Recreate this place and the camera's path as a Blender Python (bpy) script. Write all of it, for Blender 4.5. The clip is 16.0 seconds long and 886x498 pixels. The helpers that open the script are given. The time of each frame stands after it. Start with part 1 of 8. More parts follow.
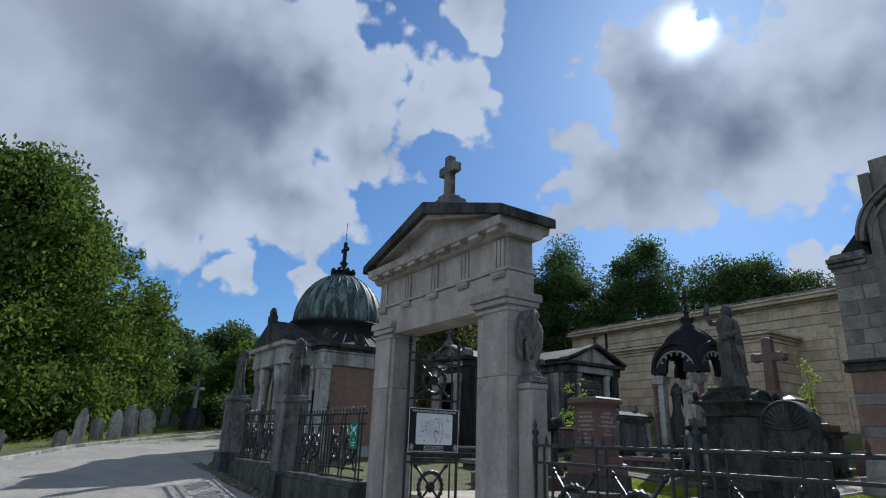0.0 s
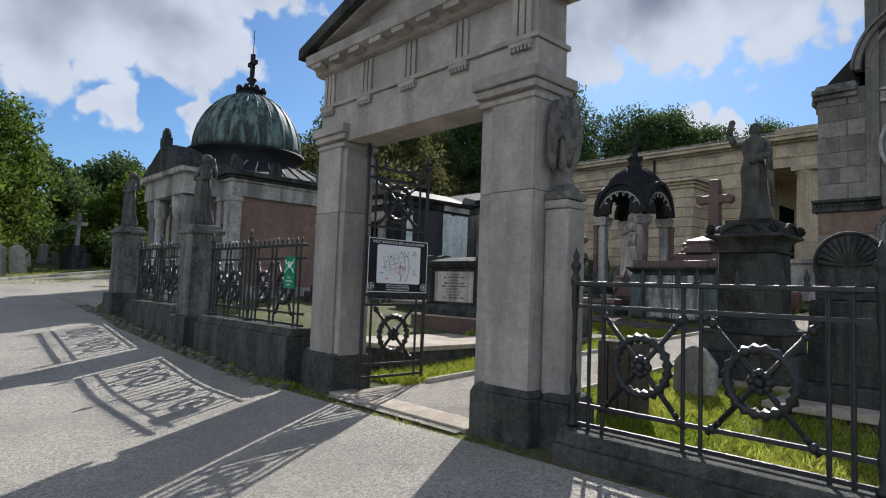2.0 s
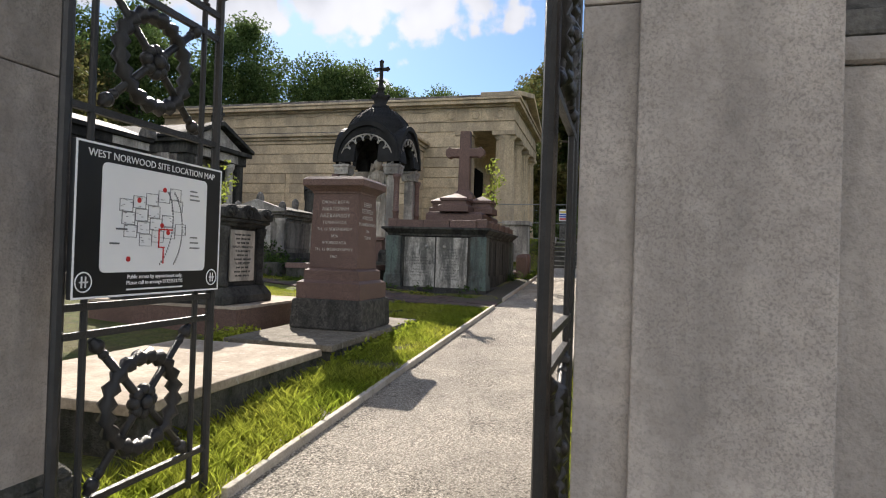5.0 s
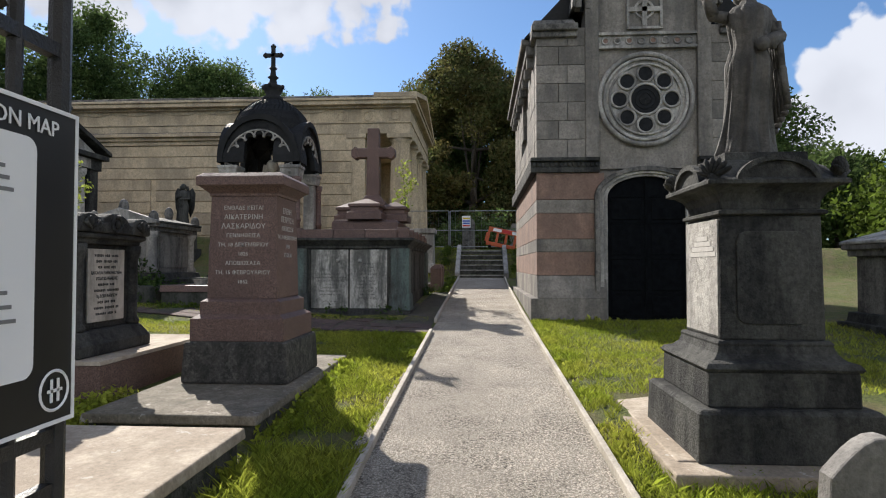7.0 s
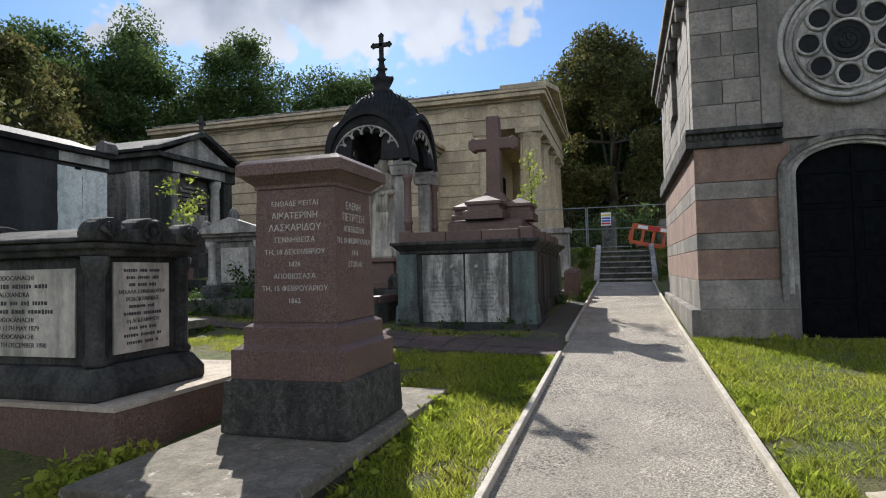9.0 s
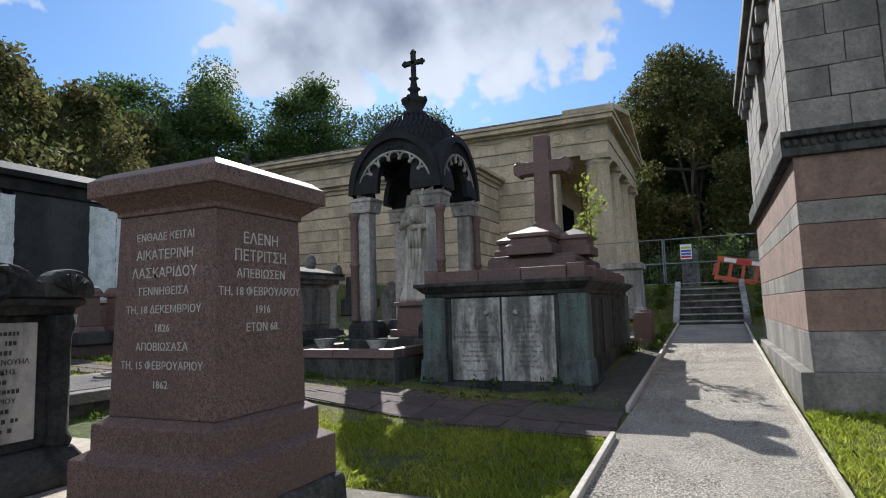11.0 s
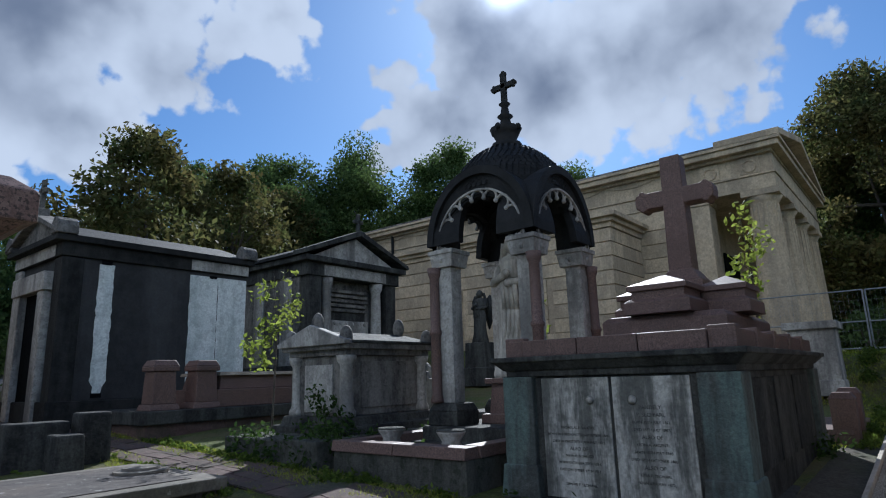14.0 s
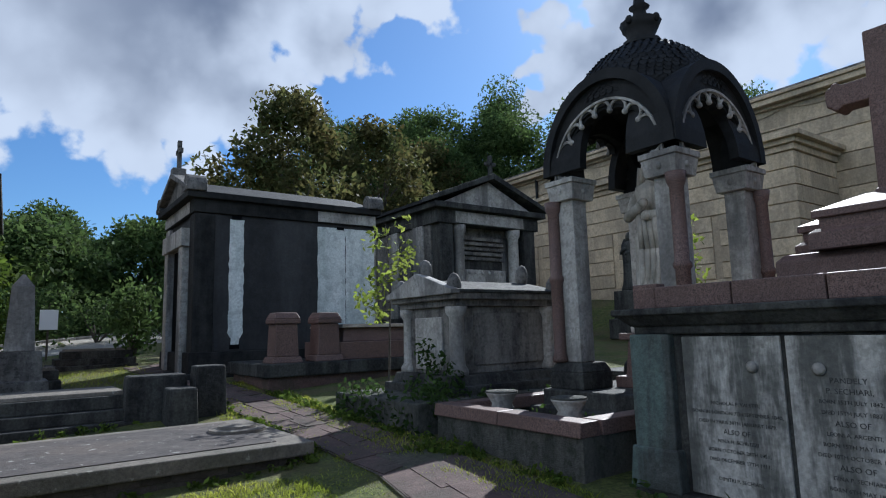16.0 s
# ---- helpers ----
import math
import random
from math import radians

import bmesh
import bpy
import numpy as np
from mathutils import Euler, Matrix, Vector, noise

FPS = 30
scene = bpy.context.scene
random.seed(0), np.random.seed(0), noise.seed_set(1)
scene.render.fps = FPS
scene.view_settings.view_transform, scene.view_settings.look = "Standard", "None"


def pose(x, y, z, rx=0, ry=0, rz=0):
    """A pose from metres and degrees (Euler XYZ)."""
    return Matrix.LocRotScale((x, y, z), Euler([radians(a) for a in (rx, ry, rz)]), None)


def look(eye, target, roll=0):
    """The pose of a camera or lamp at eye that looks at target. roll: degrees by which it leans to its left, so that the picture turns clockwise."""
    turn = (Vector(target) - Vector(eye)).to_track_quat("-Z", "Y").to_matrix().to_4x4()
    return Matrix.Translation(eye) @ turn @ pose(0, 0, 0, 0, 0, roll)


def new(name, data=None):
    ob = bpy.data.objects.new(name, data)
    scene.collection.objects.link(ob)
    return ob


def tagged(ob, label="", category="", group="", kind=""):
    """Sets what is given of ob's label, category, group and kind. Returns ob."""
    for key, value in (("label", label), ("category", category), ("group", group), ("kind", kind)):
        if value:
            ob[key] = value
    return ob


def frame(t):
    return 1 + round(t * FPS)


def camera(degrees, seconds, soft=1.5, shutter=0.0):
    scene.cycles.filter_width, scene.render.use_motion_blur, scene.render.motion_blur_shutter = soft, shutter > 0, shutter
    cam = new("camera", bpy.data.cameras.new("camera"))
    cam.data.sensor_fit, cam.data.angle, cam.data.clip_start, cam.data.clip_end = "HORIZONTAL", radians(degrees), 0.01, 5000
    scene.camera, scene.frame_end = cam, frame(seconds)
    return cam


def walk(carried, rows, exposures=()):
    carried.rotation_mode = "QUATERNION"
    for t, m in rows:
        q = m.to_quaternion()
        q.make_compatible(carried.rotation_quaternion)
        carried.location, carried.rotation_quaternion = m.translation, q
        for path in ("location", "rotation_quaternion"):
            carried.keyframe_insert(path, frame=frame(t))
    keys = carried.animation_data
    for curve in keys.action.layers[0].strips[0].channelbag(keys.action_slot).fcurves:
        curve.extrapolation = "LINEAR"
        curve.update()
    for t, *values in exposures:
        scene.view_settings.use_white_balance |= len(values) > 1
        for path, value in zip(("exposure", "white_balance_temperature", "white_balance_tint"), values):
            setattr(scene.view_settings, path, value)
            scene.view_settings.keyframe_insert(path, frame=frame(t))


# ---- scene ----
cam = camera(73.0, 16.0, 1.1)
METRES, EYE, TILT, LEAN, TURN = 15.5, 1.5, 0.0, 0.0, -33.4
ROWS = [
    (0.0, 0.0, 0.0, 0.0, -0.64, 17.92, -1.98),
    (0.5, -0.0153, 0.033, -0.0001, -2.62, 14.25, -2.01),
    (1.0, -0.0314, 0.0681, -0.0024, -4.81, 10.05, -2.02),
    (1.5, -0.0404, 0.1071, -0.0036, -7.19, 6.33, -2.08),
    (2.0, -0.0461, 0.1499, -0.0042, -9.91, 3.73, -2.09),
    (2.5, -0.051, 0.1925, -0.0032, -13.2, 2.23, -2.09),
    (3.0, -0.0552, 0.2377, -0.0033, -17.15, 1.35, -2.08),
    (3.5, -0.0601, 0.2829, -0.0017, -22.12, 0.7, -2.15),
    (4.0, -0.0596, 0.3298, 0.0001, -28.03, 0.36, -2.31),
    (4.5, -0.0576, 0.3746, 0.0024, -34.64, 0.34, -2.2),
    (5.0, -0.0545, 0.4146, 0.005, -41.47, 0.61, -1.85),
    (7.5, 0.0059, 0.5452, 0.0113, -53.22, 1.63, 0.11),
    (8.0, 0.0266, 0.5599, 0.0113, -48.54, 1.89, 0.59),
    (8.5, 0.0497, 0.5738, 0.0125, -43.46, 2.07, 1.03),
    (9.0, 0.0789, 0.5855, 0.0134, -39.68, 2.06, 1.29),
    (11.5, 0.1983, 0.6513, 0.0234, -30.16, 6.71, 1.64),
    (12.0, 0.2222, 0.661, 0.0256, -27.45, 7.49, 1.64),
    (12.5, 0.2414, 0.6754, 0.0263, -24.99, 8.31, 1.67),
    (13.0, 0.2572, 0.691, 0.0283, -22.58, 9.59, 1.7),
    (13.5, 0.2722, 0.7089, 0.0318, -20.19, 11.09, 1.7),
    (14.0, 0.2855, 0.7306, 0.032, -17.54, 12.13, 1.65),
    (14.5, 0.2995, 0.7538, 0.0339, -14.36, 12.1, 1.63),
    (15.0, 0.3144, 0.7735, 0.0355, -10.64, 11.02, 1.62),
    (15.5, 0.3271, 0.789, 0.0341, -6.39, 9.45, 1.53),
    (16.0, 0.3375, 0.8008, 0.0351, -2.31, 7.82, 1.52),
]
EXPOSURES = [(0.0, 0.14, 5550, 9), (1.5, 0.38, 5850, 10), (3.0, 0.67, 6350, 12), (4.5, 0.97, 6700, 14), (5.2, 0.92, 6700, 13), (7.5, 0.72, 6300, 12), (9.2, 0.74, 6150, 11), (11.5, 0.68, 5800, 10), (13.0, 0.50, 5500, 9), (14.5, 0.32, 5450, 9), (16.0, 0.48, 5500, 9)]
walk(cam, [(t, pose(0, 0, EYE, TILT, LEAN, TURN) @ pose(METRES * x, METRES * y, METRES * z, 90 + pitch, roll, yaw)) for t, x, y, z, yaw, pitch, roll in ROWS], EXPOSURES)

# ---- world, sun ----
SUN = Vector((0.694, 0.419, 0.586)).normalized()
world = bpy.data.worlds.new("world")
scene.world = world
world.use_nodes = True
wn, wl = world.node_tree.nodes, world.node_tree.links
wn.clear()


def wnode(kind, **kw):
    n = wn.new(kind)
    for k, v in kw.items():
        n.inputs[int(k[1:])].default_value = v
    return n


def wmath(op, a, b=None, clamp=False):
    n = wn.new("ShaderNodeMath")
    n.operation, n.use_clamp = op, clamp
    for i, v in enumerate((a, b)):
        if v is None:
            continue
        if isinstance(v, (int, float)):
            n.inputs[i].default_value = v
        else:
            wl.new(v, n.inputs[i])
    return n.outputs[0]


def sky_dir(yaw, elev):
    a, e = radians(yaw), radians(elev)
    return Vector((-math.sin(a) * math.cos(e), math.cos(a) * math.cos(e), math.sin(e)))


sky = wn.new("ShaderNodeTexSky")
sky.sky_type, sky.sun_disc = "NISHITA", False
sky.sun_elevation = math.asin(SUN.z)
sky.sun_rotation = math.atan2(SUN.x, SUN.y)
sky.air_density, sky.dust_density, sky.ozone_density = 1.0, 0.4, 2.0
coord = wn.new("ShaderNodeTexCoord")
view = coord.outputs["Generated"]
# billowing cloud field, bunched where the great cumulus stand
def noise_field(scale, detail, rough):
    t = wn.new("ShaderNodeTexNoise")
    t.inputs["Scale"].default_value, t.inputs["Detail"].default_value, t.inputs["Roughness"].default_value = scale, detail, rough
    wl.new(view, t.inputs["Vector"])
    return wmath("SUBTRACT", t.outputs["Fac"], 0.5)


def swirl(scale, amount, source):
    t = wn.new("ShaderNodeTexNoise")
    t.inputs["Scale"].default_value, t.inputs["Detail"].default_value = scale, 3.0
    wl.new(view, t.inputs["Vector"])
    c = wn.new("ShaderNodeVectorMath")
    c.operation = "SUBTRACT"
    wl.new(t.outputs["Color"], c.inputs[0])
    c.inputs[1].default_value = (0.5, 0.5, 0.5)
    k = wn.new("ShaderNodeVectorMath")
    k.operation = "SCALE"
    wl.new(c.outputs[0], k.inputs[0])
    k.inputs["Scale"].default_value = amount
    s = wn.new("ShaderNodeVectorMath")
    s.operation = "ADD"
    wl.new(source, s.inputs[0])
    wl.new(k.outputs[0], s.inputs[1])
    return s.outputs[0]


bent = swirl(14.0, 0.10, swirl(5.0, 0.16, view))
billow, wisp, mass = noise_field(6.0, 6.0, 0.55), noise_field(30.0, 8.0, 0.62), noise_field(5.0, 3.0, 0.45)


def heads(scale, source):
    t = wn.new("ShaderNodeTexVoronoi")
    t.feature = "SMOOTH_F1"
    t.inputs["Scale"].default_value, t.inputs["Smoothness"].default_value = scale, 0.25
    wl.new(source, t.inputs["Vector"])
    return wmath("SUBTRACT", 0.42, t.outputs["Distance"])


rough_view = swirl(40.0, 0.03, view)
lump, bud = heads(13.0, swirl(18.0, 0.06, view)), heads(34.0, rough_view)
# yaw, elevation, angular radius of the cumulus heads
CUMULUS = [(34, 32, 11), (23, 30, 10.5), (14, 33, 7), (9, 27, 5), (15, 20, 6.5), (24, 22, 8), (36, 23, 8), (50, 26, 14),
           (0.5, 32, 4.2), (-3, 38, 2.6), (-24, 31, 7), (-20, 24, 6.5), (-30, 27, 8), (-38, 30, 9), (-14, 21, 3.5), (-46, 28, 7), (-50, 36, 9),
           (-33, 15, 3), (-37, 15.5, 2.5), (20, 13, 2.5), (13, 12.5, 2), (-88, 13, 6), (-97, 17, 6), (40, 13, 6),
           # heads out of view, added as bright fill for the shaded faces
           (90, 35, 22), (140, 30, 22), (-140, 28, 22), (-105, 36, 14)]
heap = deep = None
for yaw, elev, size in CUMULUS:
    d = wn.new("ShaderNodeVectorMath")
    d.operation = "DISTANCE"
    wl.new(bent, d.inputs[0])
    d.inputs[1].default_value = sky_dir(yaw - 33.4, elev)
    v = wmath("SUBTRACT", 1.0, wmath("DIVIDE", d.outputs["Value"], radians(size) * 1.12))
    u = wmath("MULTIPLY", wmath("MAXIMUM", v, 0.0), size / 9.0)
    if heap is None:
        heap, deep = v, u
    else:
        heap, deep = wmath("SMOOTH_MAX", heap, v), wmath("SMOOTH_MAX", deep, u)
        heap.node.inputs[2].default_value, deep.node.inputs[2].default_value = 0.12, 0.3
heap = wmath("MAXIMUM", heap, -0.5)
puff = wmath("ADD", wmath("ADD", heap, wmath("MULTIPLY", deep, 0.3)), wmath("ADD", wmath("ADD", wmath("MULTIPLY", billow, 0.9), wmath("MULTIPLY", wisp, 0.35)), wmath("ADD", wmath("MULTIPLY", lump, 0.55), wmath("MULTIPLY", bud, 0.35))))
cover = wn.new("ShaderNodeMapRange")
cover.interpolation_type = "SMOOTHSTEP"
cover.inputs["From Min"].default_value, cover.inputs["From Max"].default_value = 0.0, 0.22
wl.new(puff, cover.inputs["Value"])
thick = wn.new("ShaderNodeMapRange")
thick.interpolation_type = "SMOOTHSTEP"
thick.inputs["From Min"].default_value, thick.inputs["From Max"].default_value = -0.02, 1.3
wl.new(wmath("ADD", deep, wmath("ADD", wmath("ADD", wmath("MULTIPLY", mass, 1.7), wmath("MULTIPLY", billow, 0.5)), wmath("ADD", wmath("MULTIPLY", lump, -0.25), wmath("MULTIPLY", bud, -0.12)))), thick.inputs["Value"])
# clouds turned from the sun show their lit side, raised to fill the shade; those before it their grey side
away = wn.new("ShaderNodeVectorMath")
away.operation = "DOT_PRODUCT"
wl.new(view, away.inputs[0])
away.inputs[1].default_value = SUN
side = wn.new("ShaderNodeMix")
side.data_type = "RGBA"
side.inputs["A"].default_value = (0.15, 0.175, 0.23, 1)
side.inputs["B"].default_value = (1.35, 1.35, 1.35, 1)
front = wn.new("ShaderNodeMapRange")
front.inputs["From Min"].default_value, front.inputs["From Max"].default_value = 0.78, -0.4
wl.new(away.outputs["Value"], front.inputs["Value"])
wl.new(front.outputs[0], side.inputs["Factor"])
shade = wn.new("ShaderNodeMix")
shade.data_type = "RGBA"
shade.inputs["A"].default_value = (0.55, 0.575, 0.62, 1)
wl.new(side.outputs["Result"], shade.inputs["B"])
wl.new(thick.outputs[0], shade.inputs["Factor"])
# the bright air round the sun
sd = wn.new("ShaderNodeVectorMath")
sd.operation = "DISTANCE"
wl.new(view, sd.inputs[0])
sd.inputs[1].default_value = SUN
glow = wmath("POWER", wmath("SUBTRACT", 1.0, wmath("DIVIDE", sd.outputs["Value"], 0.30), clamp=True), 4.0)
core = wmath("MULTIPLY", wmath("POWER", wmath("SUBTRACT", 1.0, wmath("DIVIDE", sd.outputs["Value"], 0.065), clamp=True), 3.0), 12.0)
lit = wmath("ADD", 1.0, wmath("ADD", wmath("MULTIPLY", glow, 0.55), core))
cloud = wn.new("ShaderNodeVectorMath")
cloud.operation = "SCALE"
wl.new(shade.outputs["Result"], cloud.inputs[0])
wl.new(lit, cloud.inputs["Scale"])
air = wn.new("ShaderNodeVectorMath")
air.operation = "SCALE"
wl.new(sky.outputs[0], air.inputs[0])
air.inputs["Scale"].default_value = 0.085
tint = wn.new("ShaderNodeVectorMath")
tint.operation = "MULTIPLY"
wl.new(air.outputs[0], tint.inputs[0])
tint.inputs[1].default_value = (0.66, 0.84, 1.0)
both = wn.new("ShaderNodeMix")
both.data_type = "RGBA"
wl.new(cover.outputs[0], both.inputs["Factor"])
wl.new(tint.outputs[0], both.inputs["A"])
wl.new(cloud.outputs[0], both.inputs["B"])
bg = wn.new("ShaderNodeBackground")
wl.new(both.outputs["Result"], bg.inputs["Color"])
bg.inputs["Strength"].default_value = 0.9
wl.new(bg.outputs[0], wn.new("ShaderNodeOutputWorld").inputs["Surface"])

sun = new("sun", bpy.data.lights.new("sun", "SUN"))
sun.data.energy, sun.data.angle, sun.data.color = 5.0, radians(0.5), (1.0, 0.94, 0.84)
sun.matrix_basis = look(SUN * 60, (0, 0, 0))


# ---- materials ----
def material(name, a, b, scale=6.0, rough=0.8, bump=0.25, stain=None, stain_amount=0.0, stain_scale=0.7, streak=False,
             fleck=None, fleck_scale=60.0, fleck_amount=0.0, metal=0.0, spots=None, spread=0.0, depth=0.02, gloss=0.5, pits=None, pits_scale=45.0, pits_amount=0.35, mottle=0.22):
    """A worn surface: grain between two colours, broad stains (streaked downwards if wanted), flecks, patches of pits and fine relief."""
    m = bpy.data.materials.new(name)
    m.use_nodes = True
    n, l = m.node_tree.nodes, m.node_tree.links
    bs = n["Principled BSDF"]
    bs.inputs["Roughness"].default_value, bs.inputs["Metallic"].default_value = rough, metal
    bs.inputs["Specular IOR Level"].default_value = gloss
    tc = n.new("ShaderNodeTexCoord")
    info = n.new("ShaderNodeObjectInfo")
    shift = n.new("ShaderNodeVectorMath")
    shift.operation = "ADD"
    sc = n.new("ShaderNodeMath")
    sc.operation = "MULTIPLY"
    sc.inputs[1].default_value = 37.0
    l.new(info.outputs["Random"], sc.inputs[0])
    l.new(tc.outputs["Object"], shift.inputs[0])
    l.new(sc.outputs[0], shift.inputs[1])
    at = shift.outputs[0]

    def tex(s, detail=6, r=0.6, stretch=None):
        t = n.new("ShaderNodeTexNoise")
        t.inputs["Scale"].default_value, t.inputs["Detail"].default_value, t.inputs["Roughness"].default_value = s, detail, r
        if stretch:
            mp = n.new("ShaderNodeMapping")
            mp.inputs["Scale"].default_value = stretch
            l.new(at, mp.inputs["Vector"])
            l.new(mp.outputs[0], t.inputs["Vector"])
        else:
            l.new(at, t.inputs["Vector"])
        return t.outputs["Fac"]

    def span(v, lo, hi):
        r = n.new("ShaderNodeMapRange")
        r.interpolation_type = "SMOOTHSTEP"
        r.inputs["From Min"].default_value, r.inputs["From Max"].default_value = lo, hi
        l.new(v, r.inputs["Value"])
        return r.outputs[0]

    def mix(f, x, y, amount=1.0):
        k = n.new("ShaderNodeMix")
        k.data_type = "RGBA"
        if amount < 1.0:
            mu = n.new("ShaderNodeMath")
            mu.operation = "MULTIPLY"
            mu.inputs[1].default_value = amount
            l.new(f, mu.inputs[0])
            f = mu.outputs[0]
        l.new(f, k.inputs["Factor"])
        for i, v in (("A", x), ("B", y)):
            if isinstance(v, tuple):
                k.inputs[i].default_value = (*v, 1)
            else:
                l.new(v, k.inputs[i])
        return k.outputs["Result"]

    grain = tex(scale)
    col = mix(span(grain, 0.3, 0.7), a, b)
    fine = tex(scale * 9, 3)
    if fleck:
        col = mix(span(tex(fleck_scale, 2), 0.5, 0.62), col, fleck, fleck_amount)
    if stain:
        broad = tex(stain_scale, 5, 0.65, (1.6, 1.6, 0.28) if streak else None)
        col = mix(span(broad, 0.42, 0.62), col, stain, stain_amount)
    if spots:
        col = mix(span(tex(9.0, 4, 0.7), 0.62, 0.68), col, spots, 0.7)
    if pits:
        both_masks = n.new("ShaderNodeMath")
        both_masks.operation = "MULTIPLY"
        l.new(span(tex(1.7, 5, 0.65), 0.44, 0.60), both_masks.inputs[0])
        l.new(span(tex(pits_scale, 3, 0.7), 0.52, 0.58), both_masks.inputs[1])
        col = mix(both_masks.outputs[0], col, pits, pits_amount)
    if bump and mottle:
        hs = n.new("ShaderNodeHueSaturation")
        mr = n.new("ShaderNodeMapRange")
        mr.inputs["From Min"].default_value, mr.inputs["From Max"].default_value = 0.3, 0.7
        mr.inputs["To Min"].default_value, mr.inputs["To Max"].default_value = 1 - mottle, 1 + mottle
        l.new(tex(scale * 5, 5, 0.7), mr.inputs["Value"])
        l.new(mr.outputs[0], hs.inputs["Value"])
        l.new(col, hs.inputs["Color"])
        col = hs.outputs[0]
    if spread:
        hs = n.new("ShaderNodeHueSaturation")
        mr = n.new("ShaderNodeMapRange")
        mr.inputs["To Min"].default_value, mr.inputs["To Max"].default_value = 1 - spread, 1 + spread
        l.new(info.outputs["Random"], mr.inputs["Value"])
        l.new(mr.outputs[0], hs.inputs["Value"])
        l.new(col, hs.inputs["Color"])
        col = hs.outputs[0]
    l.new(col, bs.inputs["Base Color"])
    if bump:
        add = n.new("ShaderNodeMath")
        add.operation = "ADD"
        l.new(grain, add.inputs[0])
        l.new(fine, add.inputs[1])
        bp = n.new("ShaderNodeBump")
        bp.inputs["Strength"].default_value, bp.inputs["Distance"].default_value = bump, depth
        l.new(add.outputs[0], bp.inputs["Height"])
        l.new(bp.outputs[0], bs.inputs["Normal"])
    return m


PORTLAND = material("portland_stone", (0.315, 0.277, 0.247), (0.43, 0.382, 0.34), 3, 0.85, 0.5, (0.185, 0.165, 0.148), 0.6, 1.1, True, (0.20, 0.178, 0.158), 95, 0.35, pits=(0.11, 0.10, 0.09), pits_scale=120, pits_amount=0.4, mottle=0.14)
SOOT_STONE = material("soot_blackened_stone", (0.06, 0.057, 0.052), (0.13, 0.122, 0.11), 5, 0.85, 0.5, (0.30, 0.28, 0.25), 0.5, 1.3, True, (0.022, 0.022, 0.022), 16, 0.65, mottle=0.3)
DARK_STONE = material("dark_weathered_stone", (0.015, 0.0155, 0.0155), (0.042, 0.042, 0.039), 7, 0.85, 0.6, (0.13, 0.13, 0.115), 0.38, 2.0, True, (0.010, 0.0105, 0.0105), 22, 0.6, gloss=0.3, mottle=0.4)
BLACK_STONE = material("soot_black_stone", (0.007, 0.0075, 0.008), (0.02, 0.02, 0.019), 6, 0.85, 0.45, (0.05, 0.05, 0.047), 0.4, 1.3, True, gloss=0.25)
PALE_STONE = material("pale_weathered_stone", (0.33, 0.31, 0.28), (0.46, 0.44, 0.40), 6, 0.8, 0.35, (0.09, 0.085, 0.08), 0.75, 1.1, True, (0.2, 0.19, 0.17), 14, 0.5)
PLINTH = material("dark_plinth_stone", (0.038, 0.04, 0.034), (0.085, 0.084, 0.071), 8, 0.9, 0.9, (0.16, 0.155, 0.135), 0.45, 2.6, True, (0.022, 0.028, 0.016), 12, 0.7, depth=0.04, mottle=0.35)
STUCCO = material("cream_stone", (0.46, 0.362, 0.24), (0.57, 0.457, 0.31), 3, 0.85, 0.25, (0.23, 0.19, 0.14), 0.6, 0.6, True, (0.34, 0.28, 0.20), 9, 0.45)
RAGSTONE = material("grey_ashlar", (0.175, 0.158, 0.137), (0.262, 0.238, 0.206), 4, 0.85, 0.5, (0.07, 0.066, 0.06), 0.65, 0.9, True, (0.125, 0.115, 0.10), 24, 0.4, spread=0.12, pits=(0.09, 0.085, 0.076), pits_scale=60)
RED_GRANITE = material("red_granite", (0.135, 0.083, 0.07), (0.215, 0.143, 0.122), 48, 0.5, 0.05, (0.085, 0.057, 0.05), 0.4, 1.2, False, (0.024, 0.021, 0.021), 130, 0.75, gloss=0.2, mottle=0.3)
RED_SAND = material("red_sandstone", (0.185, 0.115, 0.088), (0.26, 0.165, 0.125), 6, 0.85, 0.3, (0.12, 0.082, 0.065), 0.5, 0.9, True, (0.16, 0.115, 0.09), 20, 0.4)
ROUGH_ROCK = material("rough_grey_granite", (0.055, 0.053, 0.048), (0.135, 0.125, 0.11), 10, 0.9, 1.0, (0.03, 0.03, 0.026), 0.65, 2.4, True, (0.22, 0.205, 0.18), 26, 0.45, depth=0.04, mottle=0.4)
SLAB = material("ledger_stone", (0.36, 0.305, 0.235), (0.48, 0.41, 0.325), 7, 0.88, 0.35, (0.24, 0.19, 0.14), 0.6, 1.4, False, spots=(0.5, 0.46, 0.40), gloss=0.3)
DARK_SLAB = material("dark_slate_stone", (0.15, 0.128, 0.098), (0.24, 0.21, 0.165), 7, 0.88, 0.5, (0.085, 0.08, 0.055), 0.45, 1.3, False, spots=(0.42, 0.39, 0.34), gloss=0.3, mottle=0.35)
IRON = material("black_painted_iron", (0.006, 0.0065, 0.007), (0.014, 0.0145, 0.015), 20, 0.36, 0.3, (0.03, 0.026, 0.024), 0.35, 3.0, gloss=0.5)
LEAD = material("black_lead_roof", (0.007, 0.0075, 0.008), (0.014, 0.0145, 0.015), 8, 0.7, 0.3, (0.028, 0.028, 0.028), 0.4, 1.5, gloss=0.25)
COPPER = material("verdigris_copper", (0.022, 0.028, 0.026), (0.045, 0.06, 0.055), 4, 0.65, 0.3, (0.16, 0.235, 0.21), 0.85, 3.0, True, gloss=0.3)
